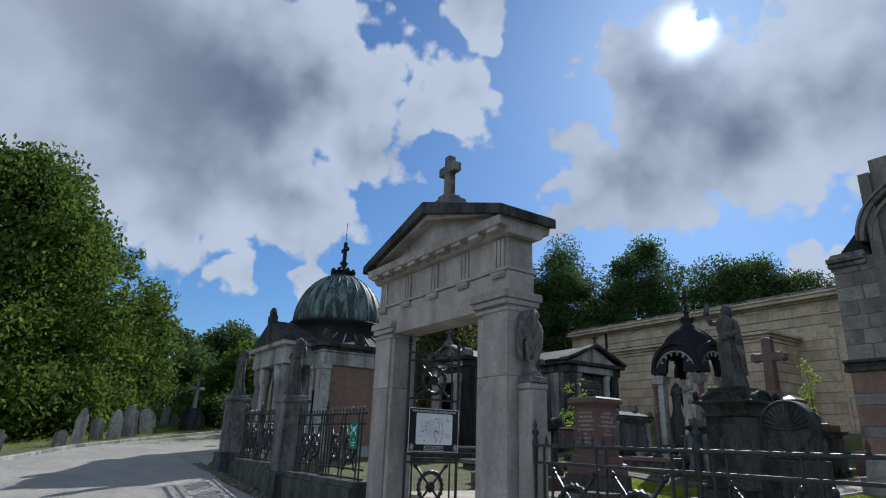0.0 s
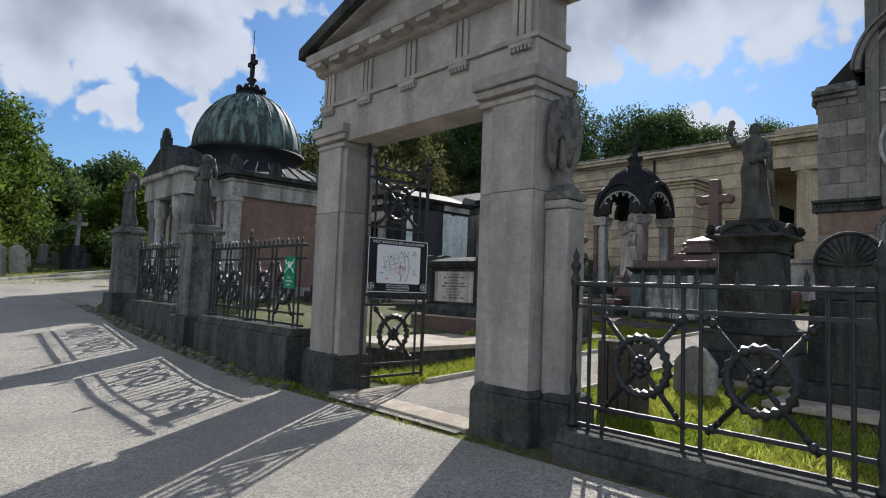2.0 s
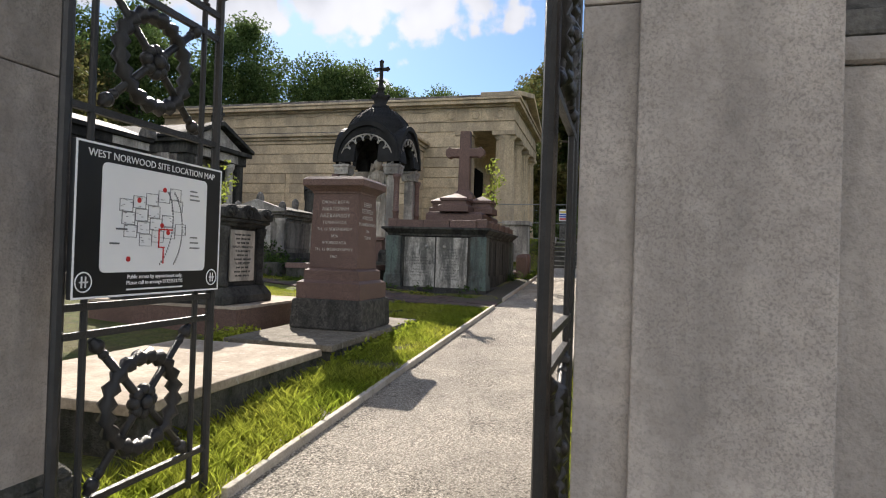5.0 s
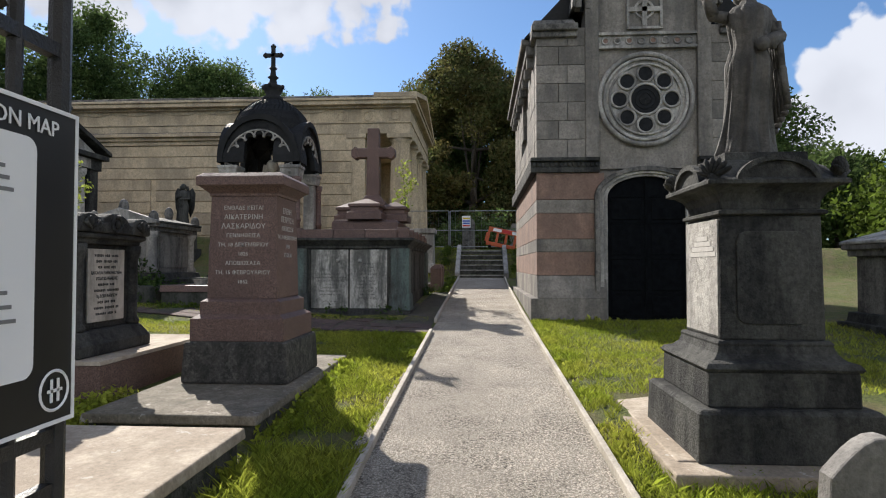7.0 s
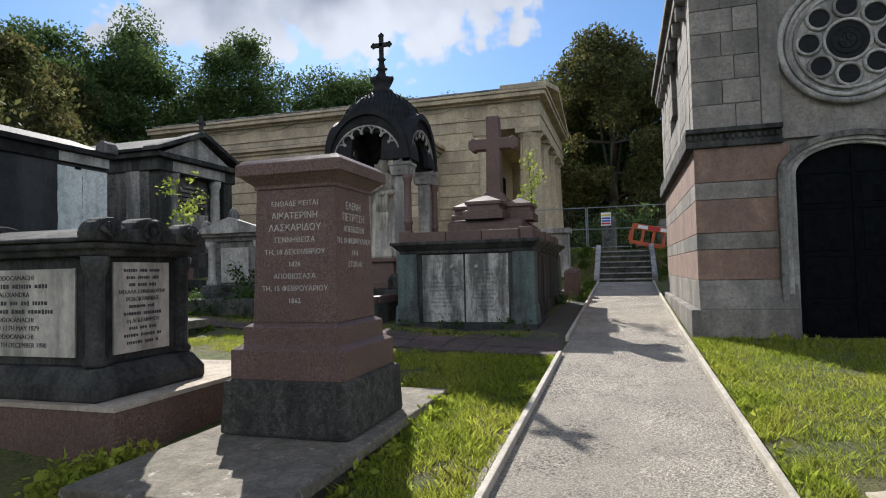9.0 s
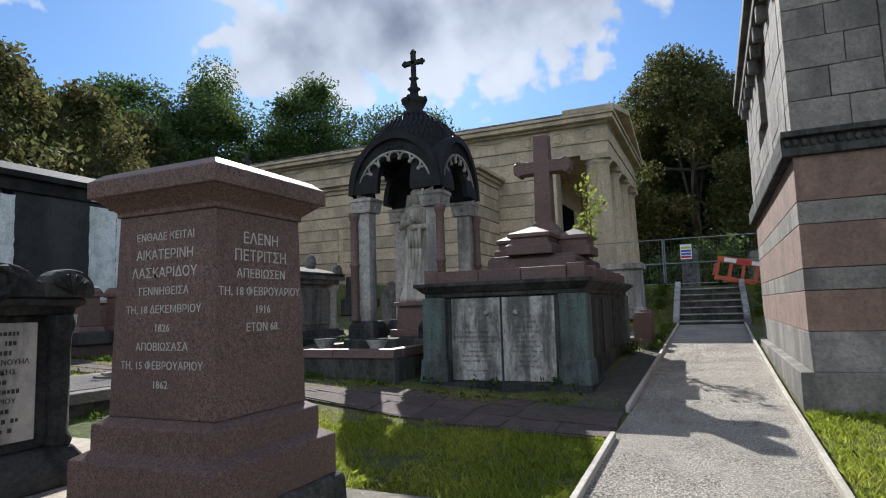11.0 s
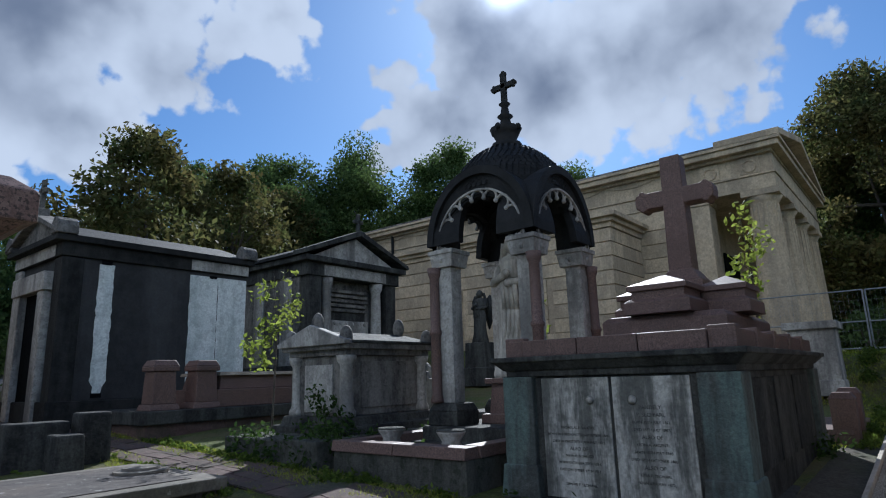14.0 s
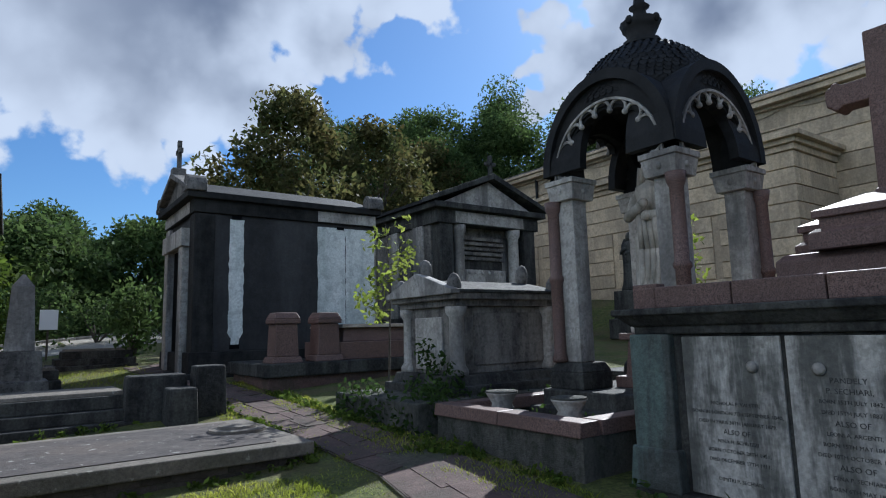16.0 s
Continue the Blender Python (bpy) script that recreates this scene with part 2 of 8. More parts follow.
MARBLE = material("white_marble", (0.42, 0.39, 0.34), (0.56, 0.52, 0.455), 3, 0.6, 0.2, (0.13, 0.125, 0.105), 0.65, 2.2, True, mottle=0.2)
STATUE = material("grey_statue_stone", (0.055, 0.052, 0.046), (0.12, 0.112, 0.098), 7, 0.8, 0.4, (0.025, 0.025, 0.024), 0.6, 2.5, True, mottle=0.3)
ASPHALT = material("worn_asphalt", (0.26, 0.235, 0.20), (0.46, 0.42, 0.36), 30, 0.93, 0.6, (0.27, 0.245, 0.21), 0.45, 0.5, False, (0.68, 0.63, 0.55), 55, 0.6, depth=0.04, gloss=0.3, pits=(0.13, 0.118, 0.10), pits_scale=50)
PATH = material("pale_tarmac", (0.20, 0.178, 0.148), (0.50, 0.445, 0.37), 50, 0.95, 0.7, (0.33, 0.295, 0.25), 0.5, 0.8, False, (0.82, 0.76, 0.66), 80, 0.85, depth=0.04, gloss=0.25, pits=(0.08, 0.072, 0.06), pits_scale=46, pits_amount=0.8, mottle=0.35)
TIMBER = material("weathered_timber", (0.40, 0.36, 0.29), (0.52, 0.47, 0.40), 14, 0.8, 0.3, (0.25, 0.22, 0.18), 0.5, 2.0)
EARTH = material("grass_ground", (0.075, 0.10, 0.017), (0.15, 0.17, 0.038), 9, 0.95, 0.9, (0.15, 0.115, 0.055), 0.65, 1.3, False, (0.045, 0.058, 0.014), 30, 0.7, depth=0.05, mottle=0.35)
PAVING = material("worn_brick_paving", (0.078, 0.048, 0.042), (0.118, 0.076, 0.066), 7, 0.9, 0.7, (0.05, 0.045, 0.032), 0.6, 1.6, spread=0.14, mottle=0.35)
LEDGER = material("mossy_ledger_stone", (0.115, 0.098, 0.08), (0.19, 0.165, 0.135), 8, 0.85, 0.5, (0.07, 0.066, 0.05), 0.6, 1.3, False, spots=(0.30, 0.285, 0.25), mottle=0.3)
LICHEN_SLAB = material("lichened_dark_slab", (0.042, 0.036, 0.034), (0.08, 0.068, 0.062), 6, 0.9, 0.6, (0.11, 0.085, 0.07), 0.5, 1.2, False, spots=(0.50, 0.49, 0.46), mottle=0.35)
SOIL = material("bare_dark_soil", (0.05, 0.043, 0.032), (0.09, 0.078, 0.058), 9, 0.95, 0.8, (0.06, 0.07, 0.03), 0.6, 1.5, False, (0.14, 0.12, 0.09), 30, 0.5)
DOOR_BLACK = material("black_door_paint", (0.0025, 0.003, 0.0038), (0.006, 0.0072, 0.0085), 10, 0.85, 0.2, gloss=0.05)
BARK = material("bark", (0.06, 0.05, 0.04), (0.11, 0.09, 0.07), 9, 0.95, 0.8)
ORANGE = material("orange_plastic", (0.42, 0.075, 0.018), (0.50, 0.10, 0.025), 5, 0.5, 0.05)
GALV = material("galvanised_wire", (0.20, 0.215, 0.22), (0.30, 0.31, 0.32), 20, 0.5, 0.1, metal=0.6)
WHITE = material("white_print", (0.75, 0.76, 0.77), (0.80, 0.80, 0.80), 3, 0.5, 0.0)
BLACK = material("black_print", (0.008, 0.008, 0.009), (0.014, 0.014, 0.015), 3, 0.35, 0.0)
GREEN = material("green_sign", (0.0, 0.17, 0.08), (0.0, 0.20, 0.10), 3, 0.4, 0.0)
RED_INK = material("red_ink", (0.5, 0.02, 0.02), (0.5, 0.02, 0.02), 3, 0.5, 0.0)
GREY_INK = material("grey_ink", (0.12, 0.12, 0.13), (0.2, 0.2, 0.2), 3, 0.5, 0.0)
LETTER = material("inlaid_lettering", (0.42, 0.40, 0.37), (0.5, 0.48, 0.44), 20, 0.7, 0.0)
LEADED = material("leaded_letters", (0.03, 0.03, 0.03), (0.05, 0.05, 0.05), 20, 0.7, 0.0)
GLASS_DARK = material("dark_leaded_glass", (0.004, 0.005, 0.006), (0.012, 0.013, 0.015), 14, 0.4, 0.3, gloss=0.12)


def leaf_material(name, a, b):
    m = material(name, a, b, 0.9, 0.7, 0.0, gloss=0.12)
    n, l = m.node_tree.nodes, m.node_tree.links
    bs = n["Principled BSDF"]
    geo = n.new("ShaderNodeNewGeometry")
    hs = n.new("ShaderNodeHueSaturation")
    mr = n.new("ShaderNodeMapRange")
    mr.inputs["To Min"].default_value, mr.inputs["To Max"].default_value = 0.55, 1.5
    l.new(geo.outputs["Random Per Island"], mr.inputs["Value"])
    src = bs.inputs["Base Color"].links[0].from_socket
    l.new(src, hs.inputs["Color"])
    l.new(mr.outputs[0], hs.inputs["Value"])
    l.new(hs.outputs[0], bs.inputs["Base Color"])
    tr = n.new("ShaderNodeBsdfTranslucent")
    l.new(hs.outputs[0], tr.inputs["Color"])
    mx = n.new("ShaderNodeMixShader")
    mx.inputs[0].default_value = 0.5
    l.new(bs.outputs[0], mx.inputs[1])
    l.new(tr.outputs[0], mx.inputs[2])
    l.new(mx.outputs[0], n["Material Output"].inputs["Surface"])
    return m


LEAF = leaf_material("summer_leaves", (0.07, 0.11, 0.017), (0.11, 0.155, 0.026))
LEAF_DARK = leaf_material("dark_leaves", (0.06, 0.098, 0.03), (0.09, 0.13, 0.04))
LEAF_RUST = leaf_material("browning_leaves", (0.115, 0.095, 0.036), (0.075, 0.098, 0.032))
LEAF_LIME = leaf_material("lime_green_leaves", (0.20, 0.27, 0.04), (0.26, 0.30, 0.06))
GRASS = leaf_material("grass_blades", (0.22, 0.285, 0.03), (0.40, 0.41, 0.07))
IVY = leaf_material("ivy_leaves", (0.035, 0.065, 0.018), (0.06, 0.10, 0.025))


# ---- building helpers ----
def thing(name, x, y, z, rz=0.0, label="", category="", group="", kind=""):
    ob = new(name)
    ob.empty_display_size = 0.2
    ob.matrix_basis = pose(x, y, z, 0, 0, rz)
    return tagged(ob, label, category, group, kind)


def finish(name, bm, mat, bevel=0.0, smooth=False):
    bmesh.ops.recalc_face_normals(bm, faces=bm.faces)
    me = bpy.data.meshes.new(name)
    bm.to_mesh(me)
    bm.free()
    me.materials.append(mat)
    if smooth:
        for p in me.polygons:
            p.use_smooth = True
    ob = new(name, me)
    if bevel:
        md = ob.modifiers.new("edge", "BEVEL")
        md.width, md.segments, md.limit_method, md.angle_limit = bevel, 2, "ANGLE", radians(40)
    return ob


def part(name, bm, mat, parent, label="", bevel=0.0, smooth=False):
    ob = finish(name, bm, mat, bevel, smooth)
    ob.parent = parent
    if label:
        ob["label"] = label
    return ob


def piece(me, name, parent, m):
    ob = new(name, me)
    ob.parent = parent
    ob.matrix_basis = m
    return ob


def solid(name, bm, mat, label, category="", kind="", bevel=0.0, smooth=False):
    return tagged(finish(name, bm, mat, bevel, smooth), label, category, "", kind)


def B():
    return bmesh.new()


def box(bm, x0, x1, y0, y1, z0, z1, tx=0.0, ty=0.0):
    v = [bm.verts.new(p) for p in ((x0, y0, z0), (x1, y0, z0), (x1, y1, z0), (x0, y1, z0),
                                   (x0 + tx, y0 + ty, z1), (x1 - tx, y0 + ty, z1), (x1 - tx, y1 - ty, z1), (x0 + tx, y1 - ty, z1))]
    for f in ((3, 2, 1, 0), (4, 5, 6, 7), (0, 1, 5, 4), (1, 2, 6, 5), (2, 3, 7, 6), (3, 0, 4, 7)):
        bm.faces.new([v[i] for i in f])
    return bm


def prism(bm, outline, axis, a, b):
    """Extrudes a closed outline from a to b along an axis. For x the outline is (y, z), for y (x, z), for z (x, y)."""
    def at(p, k):
        return {"x": (k, p[0], p[1]), "y": (p[0], k, p[1]), "z": (p[0], p[1], k)}[axis]
    lo = [bm.verts.new(at(p, a)) for p in outline]
    hi = [bm.verts.new(at(p, b)) for p in outline]
    n = len(outline)
    bm.faces.new(lo[::-1])
    bm.faces.new(hi)
    for i in range(n):
        bm.faces.new((lo[i], lo[(i + 1) % n], hi[(i + 1) % n], hi[i]))
    return bm


def lathe(bm, x, y, profile, n=24, squash=1.0, start=0.0):
    rings = []
    for r, z in profile:
        rings.append([bm.verts.new((x + r * math.cos(start + 2 * math.pi * i / n), y + squash * r * math.sin(start + 2 * math.pi * i / n), z)) for i in range(n)])
    for a, b in zip(rings, rings[1:]):
        for i in range(n):
            bm.faces.new((a[i], a[(i + 1) % n], b[(i + 1) % n], b[i]))
    bm.faces.new(rings[0][::-1])
    bm.faces.new(rings[-1])
    return bm


def tube(bm, p, q, r, r2=None, n=8):
    p, q = Vector(p), Vector(q)
    d = (q - p).normalized()
    u = d.orthogonal().normalized()
    w = d.cross(u)
    r2 = r if r2 is None else r2
    a = [bm.verts.new(p + (u * math.cos(k) + w * math.sin(k)) * r) for k in (2 * math.pi * i / n for i in range(n))]
    b = [bm.verts.new(q + (u * math.cos(k) + w * math.sin(k)) * r2) for k in (2 * math.pi * i / n for i in range(n))]
    bm.faces.new(a[::-1])
    bm.faces.new(b)
    for i in range(n):
        bm.faces.new((a[i], a[(i + 1) % n], b[(i + 1) % n], b[i]))
    return bm


def hoop(bm, c, r, thick, u, w, n=24, m=6, bumps=0.0):
    """A ring of radius r in the plane of u and w, like a wreath if it has bumps."""
    c, u, w = Vector(c), Vector(u).normalized(), Vector(w).normalized()
    h = u.cross(w)
    rows = []
    for i in range(n):
        a = 2 * math.pi * i / n
        o = u * math.cos(a) + w * math.sin(a)
        t = thick * (1 + (bumps if i % 2 else -bumps))
        rows.append([bm.verts.new(c + o * (r + t * math.cos(k)) + h * t * math.sin(k)) for k in (2 * math.pi * j / m for j in range(m))])
    for i in range(n):
        a, b = rows[i], rows[(i + 1) % n]
        for j in range(m):
            bm.faces.new((a[j], a[(j + 1) % m], b[(j + 1) % m], b[j]))
    return bm


def ball(bm, c, r, sx=1.0, sy=1.0, sz=1.0, n=12):
    m = Matrix.Translation(c) @ Matrix.Diagonal((r * sx, r * sy, r * sz, 1))
    bmesh.ops.create_uvsphere(bm, u_segments=n, v_segments=max(6, n * 2 // 3), radius=1, matrix=m)
    return bm


def words(name, s, size, m, mat, parent, depth=0.002, align="CENTER"):
    cu = bpy.data.curves.new(name, "FONT")
    cu.body, cu.size, cu.extrude, cu.align_x, cu.align_y = s, size, depth, align, "CENTER"
    cu.resolution_u = 2
    tmp = bpy.data.objects.new(name, cu)
    me = bpy.data.meshes.new_from_object(tmp)
    bpy.data.objects.remove(tmp)
    bpy.data.curves.remove(cu)
    me.materials.clear()
    me.materials.append(mat)
    ob = new(name, me)
    ob.parent = parent
    ob.matrix_basis = m
    return ob


def facing(x, y, z, way):
    """The pose of flat writing that faces -x, -y, or a heading in degrees."""
    rz = {"-x": -90, "-y": 0}.get(way, way)
    return pose(x, y, z, 90, 0, rz)


def smooth_step(a, b, v):
    t = min(1.0, max(0.0, (v - a) / (b - a)))
    return t * t * (3 - 2 * t)


def ground_z(x, y):
    z = 0.052 * min(x, 24.0) if x > 0 else 0.01 * max(x, -40.0)
    up = max(0.0, y - 9.0)
    z += 0.06 * (up * up / 2 if up < 1 else up - 0.5) if y < 60 else 0.06 * 50.5
    if x > 23.4:
        z += 1.02 * smooth_step(23.4, 26.0, x)
    return z


# ---- ground, road, path ----
def axis_steps(lo, a, b, hi, fine):
    left = [a - (a - lo) * k ** 2.2 for k in np.linspace(1, 0, 14)[:-1]]
    mid = list(np.arange(a, b, fine))
    right = [b + (hi - b) * k ** 2.2 for k in np.linspace(0, 1, 14)]
    return left + mid + right


def sheet(name, xs, ys, height, mat):
    verts = [(x, y, height(x, y)) for y in ys for x in xs]
    w = len(xs)
    faces = [(j * w + i, j * w + i + 1, (j + 1) * w + i + 1, (j + 1) * w + i) for j in range(len(ys) - 1) for i in range(w - 1)]
    me = bpy.data.meshes.new(name)
    me.from_pydata(verts, [], faces)
    me.materials.append(mat)
    for p in me.polygons:
        p.use_smooth = True
    return new(name, me)


def lumpy(x, y):
    z = ground_z(x, y)
    if x > 4.8 and not 6.0 < y < 7.8:
        z += 0.03 * noise.noise(Vector((x * 1.3, y * 1.3, 0))) + 0.012 * noise.noise(Vector((x * 5, y * 5, 3)))
    return z


tagged(sheet("ground", axis_steps(-900, -6, 27, 900, 0.3), axis_steps(-900, -6, 27, 900, 0.3), lumpy, EARTH),
       "rough grass and bare earth between the graves", "ground", "", "structure")


def ribbon(name, left, right, mat, lift, steps=6, label="", category=""):
    """A strip of paving between two edge lines, laid on the ground."""
    rows = []
    for (a, b), (c, d) in zip(zip(left, left[1:]), zip(right, right[1:])):
        for k in range(steps):
            t = k / steps
            rows.append((Vector(a).lerp(Vector(b), t), Vector(c).lerp(Vector(d), t)))
    rows.append((Vector(left[-1]), Vector(right[-1])))
    n, verts, faces = 12, [], []
    for p, q in rows:
        for i in range(n + 1):
            v = p.lerp(q, i / n)
            verts.append((v.x, v.y, ground_z(v.x, v.y) + lift))
    for j in range(len(rows) - 1):
        for i in range(n):
            a = j * (n + 1) + i
            faces.append((a, a + 1, a + n + 2, a + n + 1))
    me = bpy.data.meshes.new(name)
    me.from_pydata(verts, [], faces)
    me.materials.append(mat)
    return tagged(new(name, me), label, category, "", "structure")


ROAD_L = [(-9, -30), (-8, -5), (-6, 8), (-3, 16.5), (-0.3, 20), (1.6, 23.5), (4.4, 26.3), (8.2, 29.6), (14, 33), (26, 38)]
ROAD_R = [(4.22, -30), (4.22, -5), (4.22, 4), (4.1, 8.5), (3.95, 11.5), (3.9, 14.3), (4.1, 17), (5.4, 20.5), (11, 26), (26, 34)]
ribbon("road", ROAD_L, ROAD_R, ASPHALT, 0.014, 12, "worn grey asphalt cemetery road with pale chippings", "road")
ribbon("path", [(4.25, 7.9), (14.0, 7.64), (23.65, 7.62)], [(4.25, 5.9), (6.2, 6.13), (23.65, 6.2)], PATH, 0.02, 60, "pale gravelly tarmac path between timber edgings", "path")
SIDE_L = [(13.0, 7.7), (13.2, 9.2), (13.75, 12.0), (13.7, 14.5), (13.5, 17.5), (13.2, 22)]
SIDE_R = [(14.1, 7.7), (14.6, 9.2), (14.62, 12.0), (14.5, 14.5), (14.3, 17.5), (14.0, 22)]
ribbon("side_path", SIDE_L, SIDE_R, SOIL, 0.016, 10, "bare earth side path between graves", "path")
ribbon("soil_strip", [(14.1, 8.25), (19.2, 8.1)], [(14.1, 7.69), (19.2, 7.69)], SOIL, 0.016, 20, "strip of bare dark soil beside the path", "soil")


def edging(name, pts, z_off=0.0):
    th = thing(name, pts[0][0], pts[0][1], ground_z(*pts[0]), 0, "pale sawn timber edging board along the path", "edging", "path edgings", "structure")
    for p, q in zip(pts, pts[1:]):
        bm = B()
        a, b = Vector((*p, ground_z(*p))), Vector((*q, ground_z(*q)))
        o = Vector((pts[0][0], pts[0][1], ground_z(*pts[0])))
        d = (b - a).normalized()
        s = Vector((-d.y, d.x, 0)) * 0.022
        vs = [bm.verts.new(v - o) for v in (a - s, b - s, b + s, a + s)]
        up = [bm.verts.new(v.co + Vector((0, 0, 0.075))) for v in vs]
        for f in ((vs[3], vs[2], vs[1], vs[0]), up, (vs[0], vs[1], up[1], up[0]), (vs[1], vs[2], up[2], up[1]), (vs[2], vs[3], up[3], up[2]), (vs[3], vs[0], up[0], up[3])):
            bm.faces.new(f)
        part("board", bm, TIMBER, th, "", 0.006)


edging("trim_edging", [(5.5, 7.66), (8.5, 7.665), (11, 7.66), (13.05, 7.655)])
edging("trim_edging", [(14.1, 7.67), (17.2, 7.66), (20.4, 7.66), (23.6, 7.64)])
edging("trim_edging", [(6.3, 6.11), (9.3, 6.14), (12.2, 6.17), (15.2, 6.19), (18.4, 6.19), (21, 6.19), (23.6, 6.17)])

# stone threshold of the gate
bm = B()
box(bm, 4.34, 4.68, 5.88, 7.96, 0.17, 0.268)
solid("threshold_stone", bm, SLAB, "pale worn stone threshold slab under the gate", "threshold", "structure", 0.01)


# ---- the pedimented gateway ----
def gateway():
    g = thing("stone_gateway", 4.64, 6.92, 0.2, 0, "weathered pale stone pedimented gateway topped by a cross", "gateway")
    for s in (1, -1):
        y0, y1 = sorted((s * (1.07 if s > 0 else 1.018), s * 1.625))
        for za, zb in ((0.42, 2.05), (2.054, 2.92)):
            part("pier_core", box(B(), -0.19, 0.19, y0, y1, za, zb), PORTLAND, g, "", 0.006)
        yi, yo = sorted((s * 1.16, s * 1.62))
        for za, zb in ((0.42, 2.05), (2.054, 2.86)):
            part("pier_stone", box(B(), -0.22, 0.22, yi, yo, za, zb), PORTLAND, g, "", 0.006)
        bm = B()
        a, b = sorted((s * 1.04, s * 1.67))
        box(bm, -0.27, 0.26, a, b, -0.15, 0.40, 0.0, 0.0)
        box(bm, -0.27, 0.26, a, b, 0.40, 0.46, 0.04, 0.04)
        part("pier_plinth", bm, PLINTH, g, "chipped dark plinth", 0.02)
        bm = B()
        for k, (z0, z1) in enumerate(((2.80, 2.85), (2.88, 2.95), (2.95, 3.05))):
            e = (0.02, 0.045, 0.08)[k]
            box(bm, -0.22 - e, 0.22 + e, y0 - e * 0.6, y1 + e * 0.6, z0, z1)
        part("capital", bm, PORTLAND, g, "", 0.012)
        # lower side pier and its scrolled console
        a, b = sorted((s * 1.628, s * 1.86))
        bm = B()
        box(bm, -0.07, 0.17, a, b, 0.42, 1.90)
        box(bm, -0.09, 0.19, a, b, 1.90, 1.97)
        part("side_pier", bm, PORTLAND, g, "lichened lower side pier", 0.02)
        bm = B()
        a2, b2 = sorted((s * 1.673, s * 1.95))
        box(bm, -0.14, 0.22, a2, b2, -0.15, 0.39)
        box(bm, -0.14, 0.22, a2, b2, 0.39, 0.45, 0.03, 0.03)
        part("side_plinth", bm, PLINTH, g, "", 0.02)
        # draped urn carved against the pier
        uy, ux = s * 1.755, 0.04
        part("urn_base", box(box(B(), ux - 0.12, ux + 0.12, uy - 0.12, uy + 0.12, 1.97, 2.04), ux - 0.09, ux + 0.09, uy - 0.09, uy + 0.09, 2.04, 2.09, 0.02, 0.02), SOOT_STONE, g, "", 0.012)
        bm = B()
        n, rows = 28, []
        for r, z in ((.075, 2.09), (.06, 2.12), (.042, 2.16), (.05, 2.20), (.085, 2.26), (.112, 2.36), (.125, 2.47), (.128, 2.56), (.115, 2.63), (.085, 2.67), (.075, 2.70), (.098, 2.73), (.09, 2.76), (.06, 2.81), (.03, 2.84)):
            rows.append([])
            for k in range(n):
                a = 2 * math.pi * k / n
                flute = 1 + (0.05 * math.cos(a * 9) if 2.24 < z < 2.6 else 0)
                rows[-1].append(bm.verts.new((ux + r * flute * math.cos(a) * 0.95, uy + r * flute * math.sin(a), z)))
        for p, q in zip(rows, rows[1:]):
            for k in range(n):
                bm.faces.new((p[k], p[(k + 1) % n], q[(k + 1) % n], q[k]))
        bm.faces.new(rows[0][::-1])
        bm.faces.new(rows[-1])
        part("urn", bm, SOOT_STONE, g, "soot-darkened carved urn", 0, True)
        # cloth hanging in folds over its shoulder
        bm = B()
        m, rows = 18, []
        for f in np.linspace(0, 1, 9):
            rows.append([])
            for k in range(m):
                a = math.pi * (0.62 + 0.80 * k / (m - 1))
                z = 2.80 - f * (0.46 + 0.13 * math.sin(k * 0.9 + s))
                r = 0.095 + 0.06 * math.sin(f * 2.2) + 0.026 * math.sin(k * 1.7 + f * 1.5)
                rows[-1].append(bm.verts.new((ux + r * math.cos(a), uy + s * r * math.sin(a) * 1.08, z)))
        for p, q in zip(rows, rows[1:]):
            for k in range(m - 1):
                bm.faces.new((p[k], p[k + 1], q[k + 1], q[k]))
        cloth = part("drapery", bm, SOOT_STONE, g, "carved cloth hanging over the urn", 0, True)
        md = cloth.modifiers.new("thickness", "SOLIDIFY")
        md.thickness = 0.022
    bm = B()
    box(bm, -0.205, 0.205, -1.62, 1.62, 2.86, 3.30)
    part("architrave", bm, PORTLAND, g, "", 0.01)
    part("fillet", box(B(), -0.235, 0.235, -1.64, 1.64, 3.30, 3.345), PORTLAND, g, "", 0.006)
    part("frieze", box(B(), -0.20, 0.20, -1.61, 1.61, 3.345, 3.72), PORTLAND, g, "", 0.01)
    for k in range(5):
        y = -1.46 + 0.73 * k
        bm = B()
        for j in (-1, 0, 1):
            box(bm, -0.225, -0.198, y + j * 0.075 - 0.027, y + j * 0.075 + 0.027, 3.345, 3.70)
        part("triglyph", bm, PORTLAND, g)
        bm = B()
        box(bm, -0.25, -0.19, y - 0.12, y + 0.12, 3.25, 3.29)
        for j in range(6):
            box(bm, -0.245, -0.21, y - 0.10 + j * 0.04 - 0.012, y - 0.10 + j * 0.04 + 0.012, 3.215, 3.252)
        part("regula", bm, PORTLAND, g)
    bm = B()
    prism(bm, [(-0.20, 3.72), (-0.26, 3.74), (-0.28, 3.80), (-0.40, 3.82), (-0.42, 3.93), (0.40, 3.93), (0.38, 3.82), (0.28, 3.80), (0.26, 3.74), (0.20, 3.72)], "y", -1.72, 1.72)
    part("cornice", bm, PORTLAND, g, "", 0.008)
    for k in range(9):
        y = -1.52 + 0.38 * k
        part("mutule", box(B(), -0.385, -0.27, y - 0.1, y + 0.1, 3.765, 3.818), PORTLAND, g, "", 0.004)
    bm = B()
    prism(bm, [(-1.6, 3.93), (1.6, 3.93), (0, 4.46)], "x", -0.21, 0.21)
    part("tympanum", bm, PORTLAND, g)
